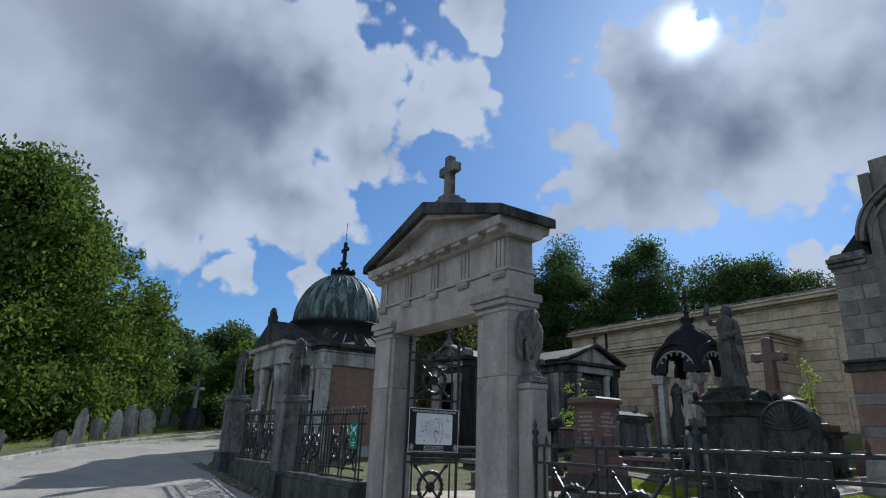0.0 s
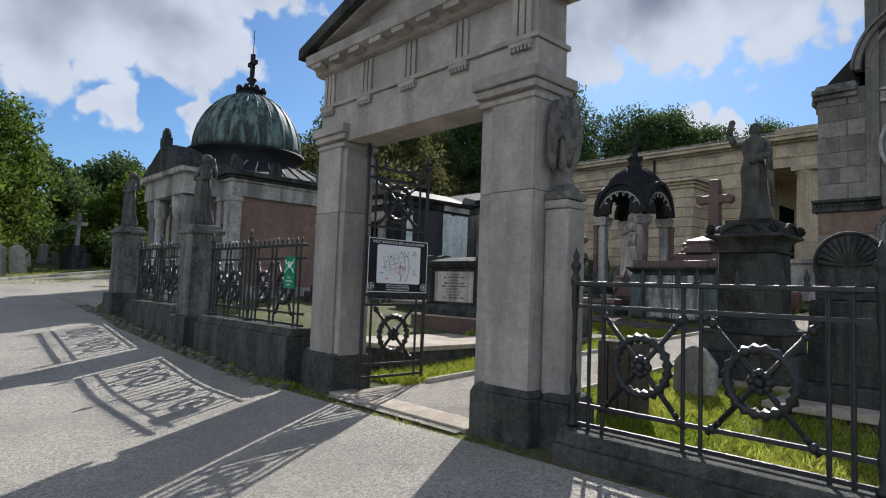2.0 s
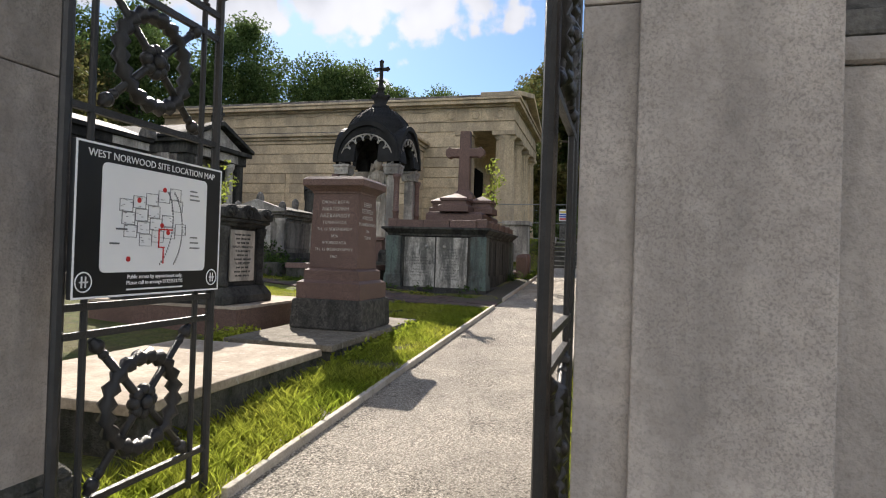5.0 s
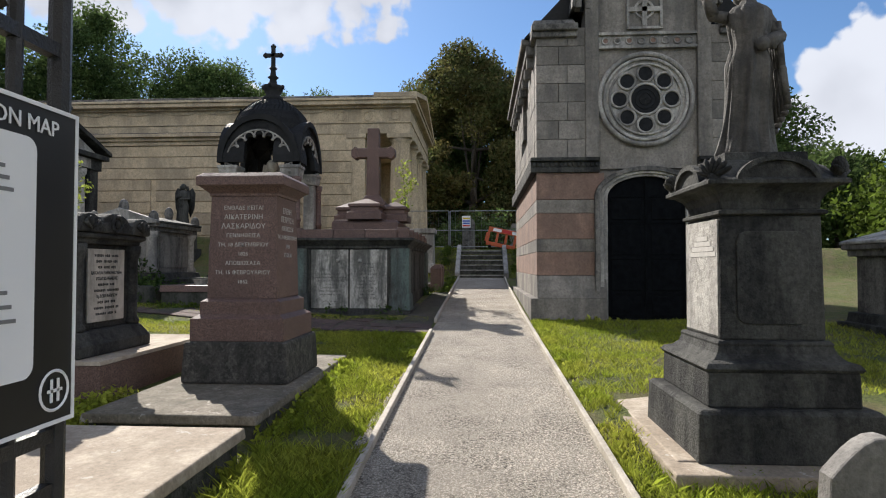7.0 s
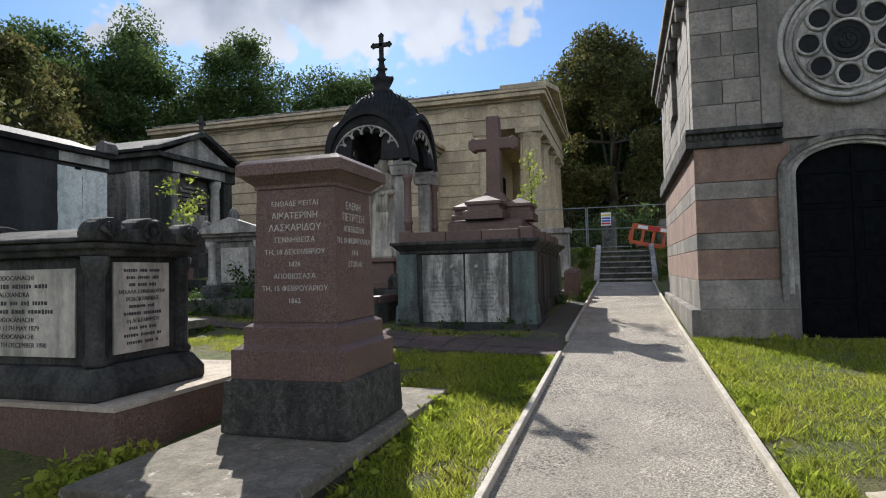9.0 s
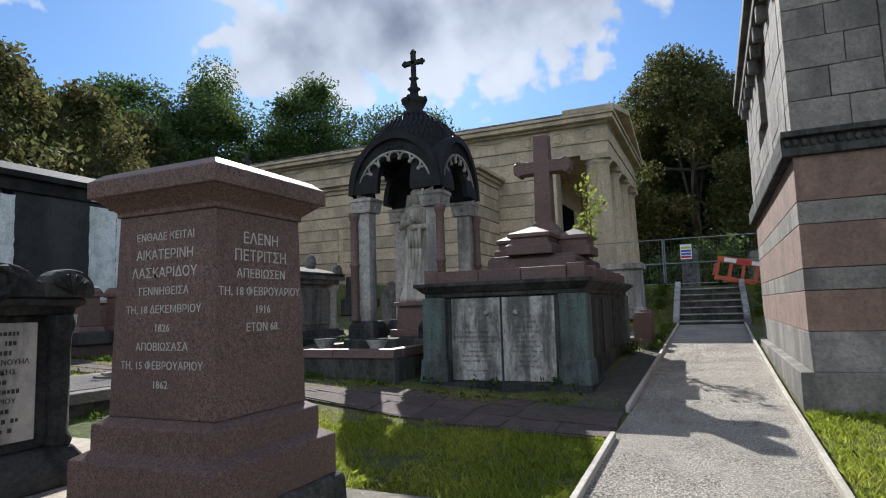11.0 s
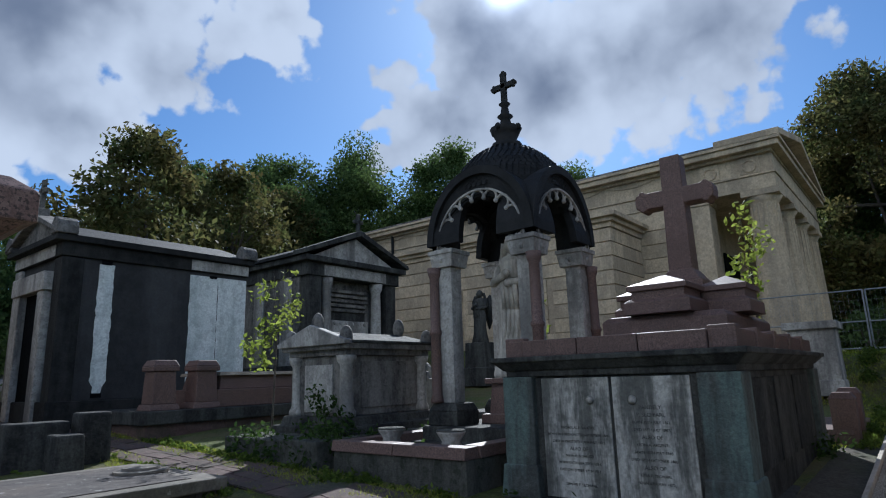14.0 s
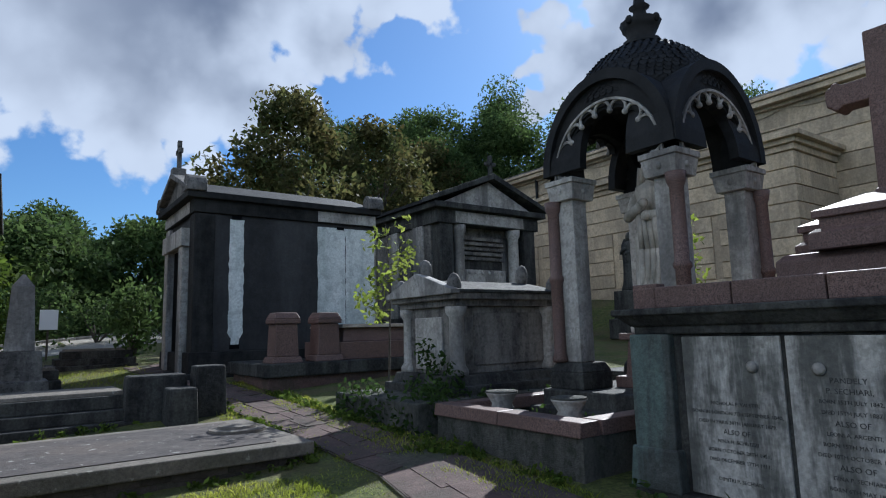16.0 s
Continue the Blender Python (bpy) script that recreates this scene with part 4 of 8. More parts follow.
    prism(bm, [(yr + 0.68, 0.02)] + [(yr + 0.68 * math.cos(a), 2.12 + 0.40 * math.sin(a)) for a in np.linspace(0, math.pi, 25)] + [(yr - 0.68, 0.02)], "x", 0.05, 0.13)
    d = part("door_1", bm, DOOR_BLACK, c, "tall black double door")
    part("meeting_stile", box(B(), 0.03, 0.05, yr - 0.02, yr + 0.02, 0.05, 2.5), DOOR_BLACK, d)
    for z in (0.5, 1.1, 1.7, 2.15):
        part("door_strap", box(B(), 0.038, 0.05, yr - 0.66, yr + 0.66, z - 0.02, z + 0.02), DOOR_BLACK, d)
    for s in (1, -1):
        for z0, z1 in ((0.12, 0.46), (0.55, 1.06), (1.15, 1.66), (1.75, 2.11)):
            part("carved_panel", box(B(), 0.036, 0.051, *sorted((yr + s * 0.09, yr + s * 0.58)), z0, z1, 0, 0.0), DOOR_BLACK, d, "carved black panel", 0.008)
    bm = B()
    box(bm, -0.28, 0.2, yr - 0.9, yr + 0.9, -0.12, 0.02)
    part("door_step", bm, SLAB, c, "", 0.01)


chapel()


# ---- pediment tombs and monuments ----
def stack(bm, levels):
    """One turned-up block of square courses: half x, half y, bottom, top, taper."""
    rings = []
    for hx, hy, z0, z1, t in levels:
        for a, b, z in ((hx, hy, z0), (hx - t, hy - t, z1)):
            if not rings or (a, b, z) != rings[-1]:
                rings.append((a, b, z))
    loops = [[bm.verts.new(p) for p in ((-a, -b, z), (a, -b, z), (a, b, z), (-a, b, z))] for a, b, z in rings]
    bm.faces.new(loops[0][::-1])
    bm.faces.new(loops[-1])
    for p, q in zip(loops, loops[1:]):
        for k in range(4):
            bm.faces.new((p[k], p[(k + 1) % 4], q[(k + 1) % 4], q[k]))
    return bm


def red_pedestal():
    p = thing("red_granite_monument", 10.02, 9.11, 0.60, 0, "tall polished red granite pedestal monument with greek lettering", "monument")
    part("base_block", stack(B(), [(0.50, 0.49, 0.02, 0.39, 0.02)]), ROUGH_ROCK, p, "rough dark granite base", 0.03)
    part("die_base", stack(B(), [(0.44, 0.43, 0.39, 0.59, 0), (0.44, 0.43, 0.59, 0.625, 0.06), (0.375, 0.37, 0.625, 0.74, 0.0), (0.375, 0.37, 0.74, 0.77, 0.05)]), RED_GRANITE, p, "", 0.006)
    part("die", stack(B(), [(0.315, 0.33, 0.77, 1.71, 0.022)]), RED_GRANITE, p, "polished inscribed die", 0.005)
    part("cap", stack(B(), [(0.305, 0.32, 1.71, 1.735, 0), (0.305, 0.32, 1.735, 1.80, -0.075), (0.40, 0.41, 1.80, 1.88, 0), (0.40, 0.41, 1.88, 1.92, 0.05)]), RED_GRANITE, p, "", 0.006)
    for k, (t, s) in enumerate((("ΕΝΘΑΔΕ ΚΕΙΤΑΙ", .05), ("ΑΙΚΑΤΕΡΙΝΗ", .062), ("ΛΑΣΚΑΡΙΔΟΥ", .065), ("ΓΕΝΝΗΘΕΙΣΑ", .05), ("ΤΗ, 18 ΔΕΚΕΜΒΡΙΟΥ", .05), ("1826", .05), ("ΑΠΟΒΙΩΣΑΣΑ", .05), ("ΤΗ, 15 ΦΕΒΡΟΥΑΡΙΟΥ", .05), ("1862", .05))):
        z = 1.60 - 0.085 * k
        words("inscription", t, s, facing(-0.315 + 0.022 * (z - 0.8) / 0.91 - 0.001, 0, z, "-x"), LETTER, p, 0.001)
    for k, (t, s) in enumerate((("ΕΛΕΝΗ", .075), ("ΠΕΤΡΙΤΣΗ", .075), ("ΑΠΕΒΙΩΣΕΝ", .06), ("ΤΗ, 18 ΦΕΒΡΟΥΑΡΙΟΥ", .055), ("1916", .055), ("ΕΤΩΝ 68.", .055))):
        z = 1.585 - 0.084 * k
        words("inscription", t, s, facing(0, -0.33 + 0.022 * (z - 0.8) / 0.91 - 0.001, z, "-y"), LETTER, p, 0.001)


def ledger(name, x0, x1, y0, y1, z, h, mat, label, under=None):
    t = thing(name, (x0 + x1) / 2, (y0 + y1) / 2, z, 0, label, "grave slab")
    hx, hy = (x1 - x0) / 2, (y1 - y0) / 2
    part("slab", stack(B(), [(hx, hy, h - 0.07, h, 0.008)]), mat, t, "", 0.012)
    if h > 0.1:
        part("kerb", stack(B(), [(hx - 0.04, hy - 0.04, -0.15, h - 0.07, 0)]), under or PLINTH, t, "", 0.01)
    return t


ledger("grave_slab", 8.45, 11.35, 8.49, 9.78, 0.48, 0.14, DARK_SLAB, "low dark stone slab under a red granite monument")
ledger("grave_slab", 5.75, 8.1, 8.42, 10.0, 0.36, 0.28, SLAB, "pale sunlit ledger stone beside the path", PLINTH)
red_pedestal()


def worn_line(at, width, height, seed):
    """A row of worn letters too small to read: short bars broken into words. at(u, z) gives the two ends across the stone's face."""
    r = random.Random(seed)
    bm = B()
    u = -width / 2
    while u < width / 2:
        for _ in range(r.randint(3, 8)):
            w = height * r.uniform(0.35, 0.75)
            if u + w > width / 2:
                break
            at(bm, u, u + w, height * r.uniform(0.7, 1.0))
            u += w + height * 0.3
        u += height * 0.8
    return bm


def casket_tomb():
    t = thing("casket_tomb", 9.68, 11.12, 0.50, 0, "soot-blackened stone casket tomb with white lettered panels", "tomb")
    part("ledge", box(B(), -0.60, 1.35, -1.08, 1.1, -0.1, 0.35), RED_GRANITE, t, "red granite ledge with pale top", 0.012)
    part("ledge_top", box(B(), -0.61, 1.36, -1.09, 1.11, 0.35, 0.38, 0.01, 0.01), SLAB, t)
    part("base", stack(B(), [(0.54, 0.86, 0.38, 0.48, 0.0), (0.54, 0.86, 0.48, 0.60, 0.07)]), DARK_STONE, t, "", 0.02)
    part("chest", stack(B(), [(0.41, 0.72, 0.60, 1.36, 0.0)]), DARK_STONE, t, "", 0.01)
    for sx in (1, -1):
        for sy in (1, -1):
            bm = B()
            lathe(bm, sx * 0.41, sy * 0.72, [(0.075, 0.6), (0.085, 0.63), (0.06, 0.67), (0.062, 1.22), (0.085, 1.29), (0.09, 1.36)], 14)
            part("corner_column", bm, DARK_STONE, t, "", 0, True)
    part("cornice", stack(B(), [(0.47, 0.78, 1.36, 1.41, 0.0), (0.51, 0.82, 1.41, 1.46, 0.0)]), DARK_STONE, t, "", 0.02)
    bm = B()
    prism(bm, [(-0.53, 1.46), (-0.53, 1.49), (0, 1.60), (0.53, 1.49), (0.53, 1.46)], "y", -0.83, 0.83)
    part("roof", bm, DARK_STONE, t, "", 0.02)
    for sx in (1, -1):
        for sy in (1, -1):
            ear = part("acroterion", prism(B(), [(sx * 0.24, 1.46), (sx * 0.54, 1.46)] + [(sx * (0.39 + 0.155 * math.cos(t)), 1.51 + 0.12 * math.sin(t)) for t in np.linspace(0, math.pi, 10)], "y", *sorted((sy * 0.70, sy * 0.845))), DARK_STONE, t, "rounded corner ear carved as a palmette", 0.02)
            for j in range(-2, 3):
                q = math.pi / 2 + j * 0.5
                part("petal", tube(B(), (sx * 0.39, sy * 0.85, 1.49), (sx * (0.39 + 0.11 * math.cos(q)), sy * 0.853, 1.50 + 0.10 * math.sin(q)), 0.01, 0.024, 6), DARK_STONE, ear, "", 0, True)
    for sy in (1, -1):
        part("gable_end", prism(B(), [(-0.26, 1.46), (0.26, 1.46)] + [(0.23 * math.cos(q), 1.50 + 0.15 * math.sin(q)) for q in np.linspace(0, math.pi, 13)], "y", *sorted((sy * 0.66, sy * 0.828))), DARK_STONE, t, "rounded gable with carved rosette", 0.015)
        part("rosette", hoop(ball(B(), (0, sy * 0.832, 1.545), 0.04, 1, 0.6, 1, 10), (0, sy * 0.832, 1.545), 0.075, 0.02, (1, 0, 0), (0, 0, 1), 16, 6, 0.35), DARK_STONE, t, "", 0, True)
    for name, m, mk in (("panel", MARBLE, 0), ("panel", MARBLE, 1)):
        bm = B()
        if mk:
            box(bm, -0.27, 0.27, -0.738, -0.72, 0.66, 1.32)
        else:
            box(bm, -0.428, -0.41, -0.56, 0.56, 0.66, 1.28)
        part("panel", bm, m, t, "stained white marble panel", 0.004)
    for k in range(11):
        z = 1.26 - 0.053 * k
        txt = {3: "ΜΙΧΑΛΑ ΕΜΜΑΝΟΥΗΛ", 4: "ΡΟΔΟΚΑΝΑΚΗΣ", 7: "1η ΔΕΚΕΜΒΡΙΟΥ"}.get(k)
        if txt:
            words("inscription", txt, 0.042, facing(0, -0.74, z, "-y"), LEADED, t, 0.001)
        else:
            tagged(part("inscription", worn_line(lambda bm, a, b, h: box(bm, a, b, -0.7405, -0.737, z - h / 2, z + h / 2), 0.36 - 0.05 * (k % 3), 0.026, k), LEADED, t), kind="stuff")
    for k in range(9):
        z = 1.22 - 0.06 * k
        txt = {0: "RODOCANACHI", 2: "ALEXANDRA", 5: "RODOCANACHI", 6: "DIED 11TH MAY 1879", 7: "RODOCANACHI", 8: "DIED 11TH DECEMBER 1990"}.get(k)
        if txt:
            words("inscription", txt, 0.05, facing(-0.43, 0, z, "-x"), LEADED, t, 0.001)
        else:
            tagged(part("inscription", worn_line(lambda bm, a, b, h: box(bm, -0.4305, -0.427, a, b, z - h / 2, z + h / 2), 0.72 - 0.1 * (k % 2), 0.034, 20 + k), LEADED, t), kind="stuff")


casket_tomb()


def drape(name, x, y, z, h, mat, rz, label, arm_up=False, wings=False, seed=1):
    """A standing robed statue, one plain mesh."""
    bm = B()
    n, rows = 60, []
    prof = [(0.0, .15), (.03, .155), (.08, .142), (.16, .128), (.25, .118), (.33, .114), (.40, .113), (.46, .117), (.52, .115), (.58, .098), (.62, .093), (.67, .103), (.72, .113), (.77, .118), (.805, .115), (.835, .09), (.855, .05), (.875, .042)]
    for f, r in prof:
        ring = []
        for i in range(n):
            a = 2 * math.pi * i / n
            fold = 1 + (0.11 * math.sin(a * 8 + seed + f * 3.5 + 0.5 * math.sin(f * 9)) + 0.07 * math.sin(a * 15 + seed * 2 - f * 5)) * (1 if f < 0.6 else 0.5)
            bend = 0.03 * math.sin(f * 4 + seed)
            ring.append(bm.verts.new((h * (r * 0.78 * fold * math.cos(a) + bend), h * r * fold * 0.95 * math.sin(a), h * f)))
        rows.append(ring)
    for a, b in zip(rows, rows[1:]):
        for i in range(n):
            bm.faces.new((a[i], a[(i + 1) % n], b[(i + 1) % n], b[i]))
    bm.faces.new(rows[0][::-1])
    bm.faces.new(rows[-1])
    ball(bm, (0.0, 0, h * 0.93), h * 0.062, 1, 0.9, 1.2, 12)
    ball(bm, (0.02 * h, 0, h * 0.935), h * 0.066, 1, 1, 1.1, 10)
    def arm(pts, r):
        for p, q in zip(pts, pts[1:]):
            tube(bm, [c * h for c in p], [c * h for c in q], r * h, r * h * 0.85, 8)
            ball(bm, [c * h for c in q], r * h * 0.95, 1, 1, 1, 8)
    if arm_up:
        arm([(0, .10, .79), (-.02, .19, .80), (-.05, .235, .90), (-.06, .20, 1.02)], 0.036)
        arm([(0, -.10, .79), (-.05, -.15, .66), (-.12, -.03, .60)], 0.042)
        for k in range(5):
            arm([(.03 - .02 * k, -.125 - .004 * k, .74), (.02 - .025 * k, -.15, .48), (.03 - .02 * k, -.16 - .008 * k, .16 + .03 * k)], 0.022)
        arm([(.06, .10, .82), (-.08, .0, .74), (-.09, -.10, .60)], 0.022)
    else:
        arm([(0, .095, .78), (-.05, .135, .65), (-.115, .03, .71)], 0.031)
        arm([(0, -.095, .78), (-.05, -.135, .66), (-.11, .02, .64)], 0.031)
        for k in range(4):
            arm([(-.07 - .01 * k, .07 - .03 * k, .66), (-.085, .06 - .03 * k, .45), (-.07, .08 - .035 * k, .14 + .04 * k)], 0.018)
        arm([(.055, .06, .95), (.075, .085, .84), (.07, .11, .70)], 0.034)
        arm([(.055, -.06, .95), (.075, -.085, .84), (.07, -.11, .70)], 0.034)
    if wings:
        for s in (1, -1):
            prism(bm, [(s * .05 * h, .80 * h), (s * .16 * h, .92 * h), (s * .22 * h, .80 * h), (s * .20 * h, .45 * h), (s * .12 * h, .25 * h), (s * .06 * h, .45 * h)], "x", 0.12 * h, 0.17 * h)
    ob = finish(name, bm, mat, 0, True)
    ob.matrix_basis = pose(x, y, z, 0, 0, rz)
    return tagged(ob, label, "statue")


def urn_corner(bm, sx, sy, hx, hy, z):
    prism(bm, [(sx * (hx - 0.24), z), (sx * (hx + 0.02), z), (sx * (hx + 0.05), z + 0.14), (sx * (hx - 0.03), z + 0.20), (sx * (hx - 0.14), z + 0.1)], "y", *sorted((sy * (hy - 0.12), sy * (hy + 0.04))))


def square_lathe(bm, profile):
    return lathe(bm, 0, 0, [(r * math.sqrt(2), z) for r, z in profile], 4, 1.0, math.pi / 4)


def angel_monument():
    x, y, z = 8.57, 5.09, 0.42
    t = thing("statue_pedestal", x, y, z, 0, "tall soot-blackened stone pedestal with palmette corners", "pedestal")
    part("foot", stack(B(), [(0.74, 0.74, -0.05, 0.07, 0.0)]), SLAB, t, "", 0.012)
    part("lower_step", square_lathe(B(), [(0.55, 0.07), (0.54, 0.36), (0.52, 0.385)]), DARK_STONE, t, "", 0.012)
    part("upper_step", square_lathe(B(), [(0.455, 0.385), (0.45, 0.60)]), DARK_STONE, t, "", 0.012)
    part("base_moulding", square_lathe(B(), [(0.455, 0.60), (0.47, 0.62), (0.45, 0.65), (0.40, 0.665), (0.365, 0.70), (0.35, 0.745), (0.355, 0.76), (0.345, 0.775), (0.325, 0.78)]), DARK_STONE, t, "moulded base", 0.004)
    part("die", stack(B(), [(0.315, 0.325, 0.78, 1.57, 0.012)]), DARK_STONE, t, "", 0.012)
    part("pale_face", box(B(), -0.285, 0.295, 0.315, 0.326, 0.80, 1.55), PALE_STONE, t, "pale stone face", 0.003)
    for k, (a, w) in enumerate(((1.43, 0.10), (1.395, 0.15), (1.36, 0.20), (1.325, 0.24))):
        part("inscription", box(B(), -0.02 - w, -0.02 + w * 0.9, 0.326, 0.329, a - 0.014, a + 0.017), LETTER, t, "worn pale lettering")
    bm = B()
    out = [(cy + 0.07 * math.cos(a), cz + 0.07 * math.sin(a)) for cy, cz, q in ((0.15, 1.40, 0), (-0.15, 1.40, 1), (-0.15, 0.95, 2), (0.15, 0.95, 3)) for a in (math.pi / 2 * (q + f / 4) for f in range(5))]
    prism(bm, out, "x", -0.325, -0.305)
    part("panel", bm, DARK_STONE, t, "round-cornered panel", 0.006)
    part("neck_moulding", square_lathe(B(), [(0.305, 1.57), (0.335, 1.58), (0.335, 1.60), (0.31, 1.61)]), DARK_STONE, t)
    part("cap", square_lathe(B(), [(0.305, 1.61), (0.31, 1.66), (0.335, 1.71), (0.38, 1.745), (0.43, 1.76), (0.43, 1.785), (0.37, 1.82), (0.31, 1.88), (0.275, 1.93), (0.26, 1.93), (0.26, 1.985)]), DARK_STONE, t, "flaring cap", 0.004)
    for k in range(4):
        turn = Matrix.Rotation(k * math.pi / 2, 4, "Z")
        bm = B()
        prism(bm, [(0.235 * math.cos(a), 1.765 + 0.155 * math.sin(a)) for a in np.linspace(0, math.pi, 15)], "x", -0.40, -0.20)
        prism(bm, [(0.255 * math.cos(a), 1.765 + 0.175 * math.sin(a)) for a in np.linspace(math.pi, 0, 15)] + [(0.225 * math.cos(a), 1.765 + 0.14 * math.sin(a)) for a in np.linspace(0, math.pi, 15)], "x", -0.425, -0.38)
        bm.transform(turn)
        part("lunette", bm, DARK_STONE, t, "round-topped lunette")
        bm = B()
        for j in range(-3, 4):
            a = j * 0.36
            c = Vector((0.0, 0.075 * math.sin(a), 0.075 * math.cos(a)))
            m = Matrix.Translation((-0.545, 0, 1.80)) @ Matrix.Translation(c) @ Matrix.Rotation(-a, 4, "X") @ Matrix.Diagonal((0.035, 0.016, 0.06, 1))
            bmesh.ops.create_uvsphere(bm, u_segments=8, v_segments=6, radius=1, matrix=m)
        ball(bm, (-0.535, 0, 1.80), 0.045, 1, 1, 1, 8)
        bm.transform(Matrix.Rotation(math.pi / 4, 4, "Z"))
        bm.transform(turn)
        part("palmette", bm, DARK_STONE, t, "carved corner palmette", 0, True)
    drape("angel_statue", x, y, z + 1.985, 1.24, STATUE, 0, "weathered grey stone robed figure with raised arm on a pedestal", True, False, 2)


angel_monument()


def long_tomb():
    t = thing("chest_tomb", 17.05, 9.33, 0.86, 0, "large blackened chest tomb with white marble panels and red granite parapet", "tomb")
    hx, hy = 1.95, 1.10
    part("plinth", stack(B(), [(hx + 0.14, hy + 0.14, -0.3, -0.08, 0.0), (hx + 0.06, hy + 0.06, -0.085, 0.02, 0.03)]), DARK_STONE, t, "", 0.02)
    part("body", stack(B(), [(hx - 0.06, hy - 0.06, 0.0, 1.12, 0.0)]), DARK_STONE, t, "", 0.01)
    for sx in (1, -1):
        for sy in (1, -1):
            bm = B()
            cx, cy = sx * (hx - 0.16), sy * (hy - 0.16)
            box(bm, cx - 0.17, cx + 0.17, cy - 0.17, cy + 0.17, 0.28, 1.12)
            box(bm, cx - 0.21, cx + 0.21, cy - 0.21, cy + 0.21, 0.0, 0.30, 0.02, 0.02)
            part("corner_pier", bm, VERDIGRIS, t, "green-stained corner pier", 0.015)
    for sy in (1, -1):
        part("panel", box(B(), -hx + 0.045, -hx + 0.07, *sorted((sy * 0.015, sy * 0.70)), 0.03, 1.10), STREAKED, t, "streaked white marble panel", 0.006)
        for k in range(3):
            part("side_panel", box(B(), -1.45 + 0.98 * k, -0.55 + 0.98 * k, *sorted((sy * (hy - 0.07), sy * (hy - 0.045))), 0.28, 1.06), DARK_STONE, t, "", 0.006)
        bm = B()
        lathe(bm, 0, 0, [(0.035, 0), (0.04, 0.012), (0.02, 0.03), (0.0, 0.035)], 12)
        knob = part("boss", bm, PALE_STONE, t, "", 0, True)
        knob.matrix_basis = pose(-hx + 0.045, sy * 0.20, 0.90, 0, -90, 0)
    rows = [(1, ((5, "NICHOLAS P. VALETTI,"), (6, "BORN IN LONDON 7TH SEPTEMBER 1840,"), (7, "DIED IN PARIS 30TH JANUARY 1879."), (8, "ALSO OF"), (9, "NINA H. SCHILIZZI"), (10, "BORN OCTOBER 28TH 1851,"), (11, "DIED DECEMBER 17TH 1911."), (13, "DIMITRI P. SECHIARI,"))),
            (-1, ((2, "PANDELY"), (3, "P. SECHIARI,"), (4, "BORN 15TH JULY 1842,"), (5, "DIED 15TH JULY 1887."), (6, "ALSO OF"), (7, "LEONI A. ARGENTI,"), (8, "BORN 15TH MAY 1848,"), (9, "DIED 10TH OCTOBER 1880."), (10, "ALSO OF"), (11, "GINA P. SECHIARI,"), (12, "BORN 6TH MAY 1872,")))]
    for sy, lines in rows:
        for k, s in lines:
            words("inscription", s, 0.046 if len(s) < 14 else 0.033, facing(-hx + 0.043, sy * 0.345, 0.96 - 0.062 * k, "-x"), LEADED, t, 0.001)
    part("cornice", stack(B(), [(hx - 0.02, hy - 0.02, 1.12, 1.18, 0), (hx, hy, 1.18, 1.26, -0.08), (hx + 0.1, hy + 0.1, 1.26, 1.31, 0)]), DARK_STONE, t, "", 0.015)
    # granite parapet in lengths
    for sy in (1, -1):
        n = 5
        for k in range(n):
            x0 = -hx + 0.05 + k * (2 * hx - 0.1) / n
            part("parapet_stone", box(box(B(), x0 + 0.004, x0 + (2 * hx - 0.1) / n - 0.004, *sorted((sy * (hy - 0.20), sy * (hy - 0.02))), 1.31, 1.47), x0 + 0.01, x0 + 0.12, *sorted((sy * (hy - 0.22), sy * hy)), 1.31, 1.50), RED_GRANITE, t, "", 0.01)
    for x0 in (-hx + 0.03, hx - 0.21):
        for k in range(3):
            y0 = -hy + 0.22 + k * (2 * hy - 0.44) / 3
            part("parapet_stone", box(B(), x0, x0 + 0.18, y0 + 0.004, y0 + (2 * hy - 0.44) / 3 - 0.004, 1.31, 1.47), RED_GRANITE, t, "", 0.01)
    # stepped granite base and the cross on it
    c = thing("granite_cross", 17.75, 9.35, 2.17, 0, "tall red granite cross on a stepped base", "cross")
    part("step", stack(B(), [(1.05, 0.70, 0.0, 0.40, 0.0), (1.05, 0.70, 0.40, 0.46, 0.06)]), RED_GRANITE, c, "", 0.012)
    part("step", stack(B(), [(0.36, 0.36, 0.46, 0.80, 0.02)]), RED_GRANITE, c, "", 0.012)
    for dx, dy in ((-0.78, 0.0), (0.78, 0.0), (-0.10, -0.52), (0.0, 0.52)):
        k = 1.0 if abs(dx) > 0.5 else 0.8
        bm = stack(B(), [(e, e * k, z0, z1, min(inset, e * k - 0.01)) for e, z0, z1, inset in ((0.37, 0.46, 0.60, 0.0), (0.37, 0.60, 0.64, 0.05), (0.30, 0.64, 0.73, 0.0), (0.34, 0.73, 0.79, 0.0), (0.34, 0.79, 0.92, 0.31))])
        bm.transform(Matrix.Translation((dx, dy, 0)))
        part("gabled_block", bm, RED_GRANITE, c, "stepped block with a low pyramid cap", 0.008)
    part("cross_shaft", box(box(box(B(), -0.27, 0.27, -0.29, 0.29, 0.80, 0.92), -0.24, 0.24, -0.26, 0.26, 0.92, 1.08, 0.09, 0.11), -0.15, 0.15, -0.15, 0.15, 0.82, 2.60, 0.035, 0.02), RED_GRANITE, c, "", 0.02)
    bm = B()
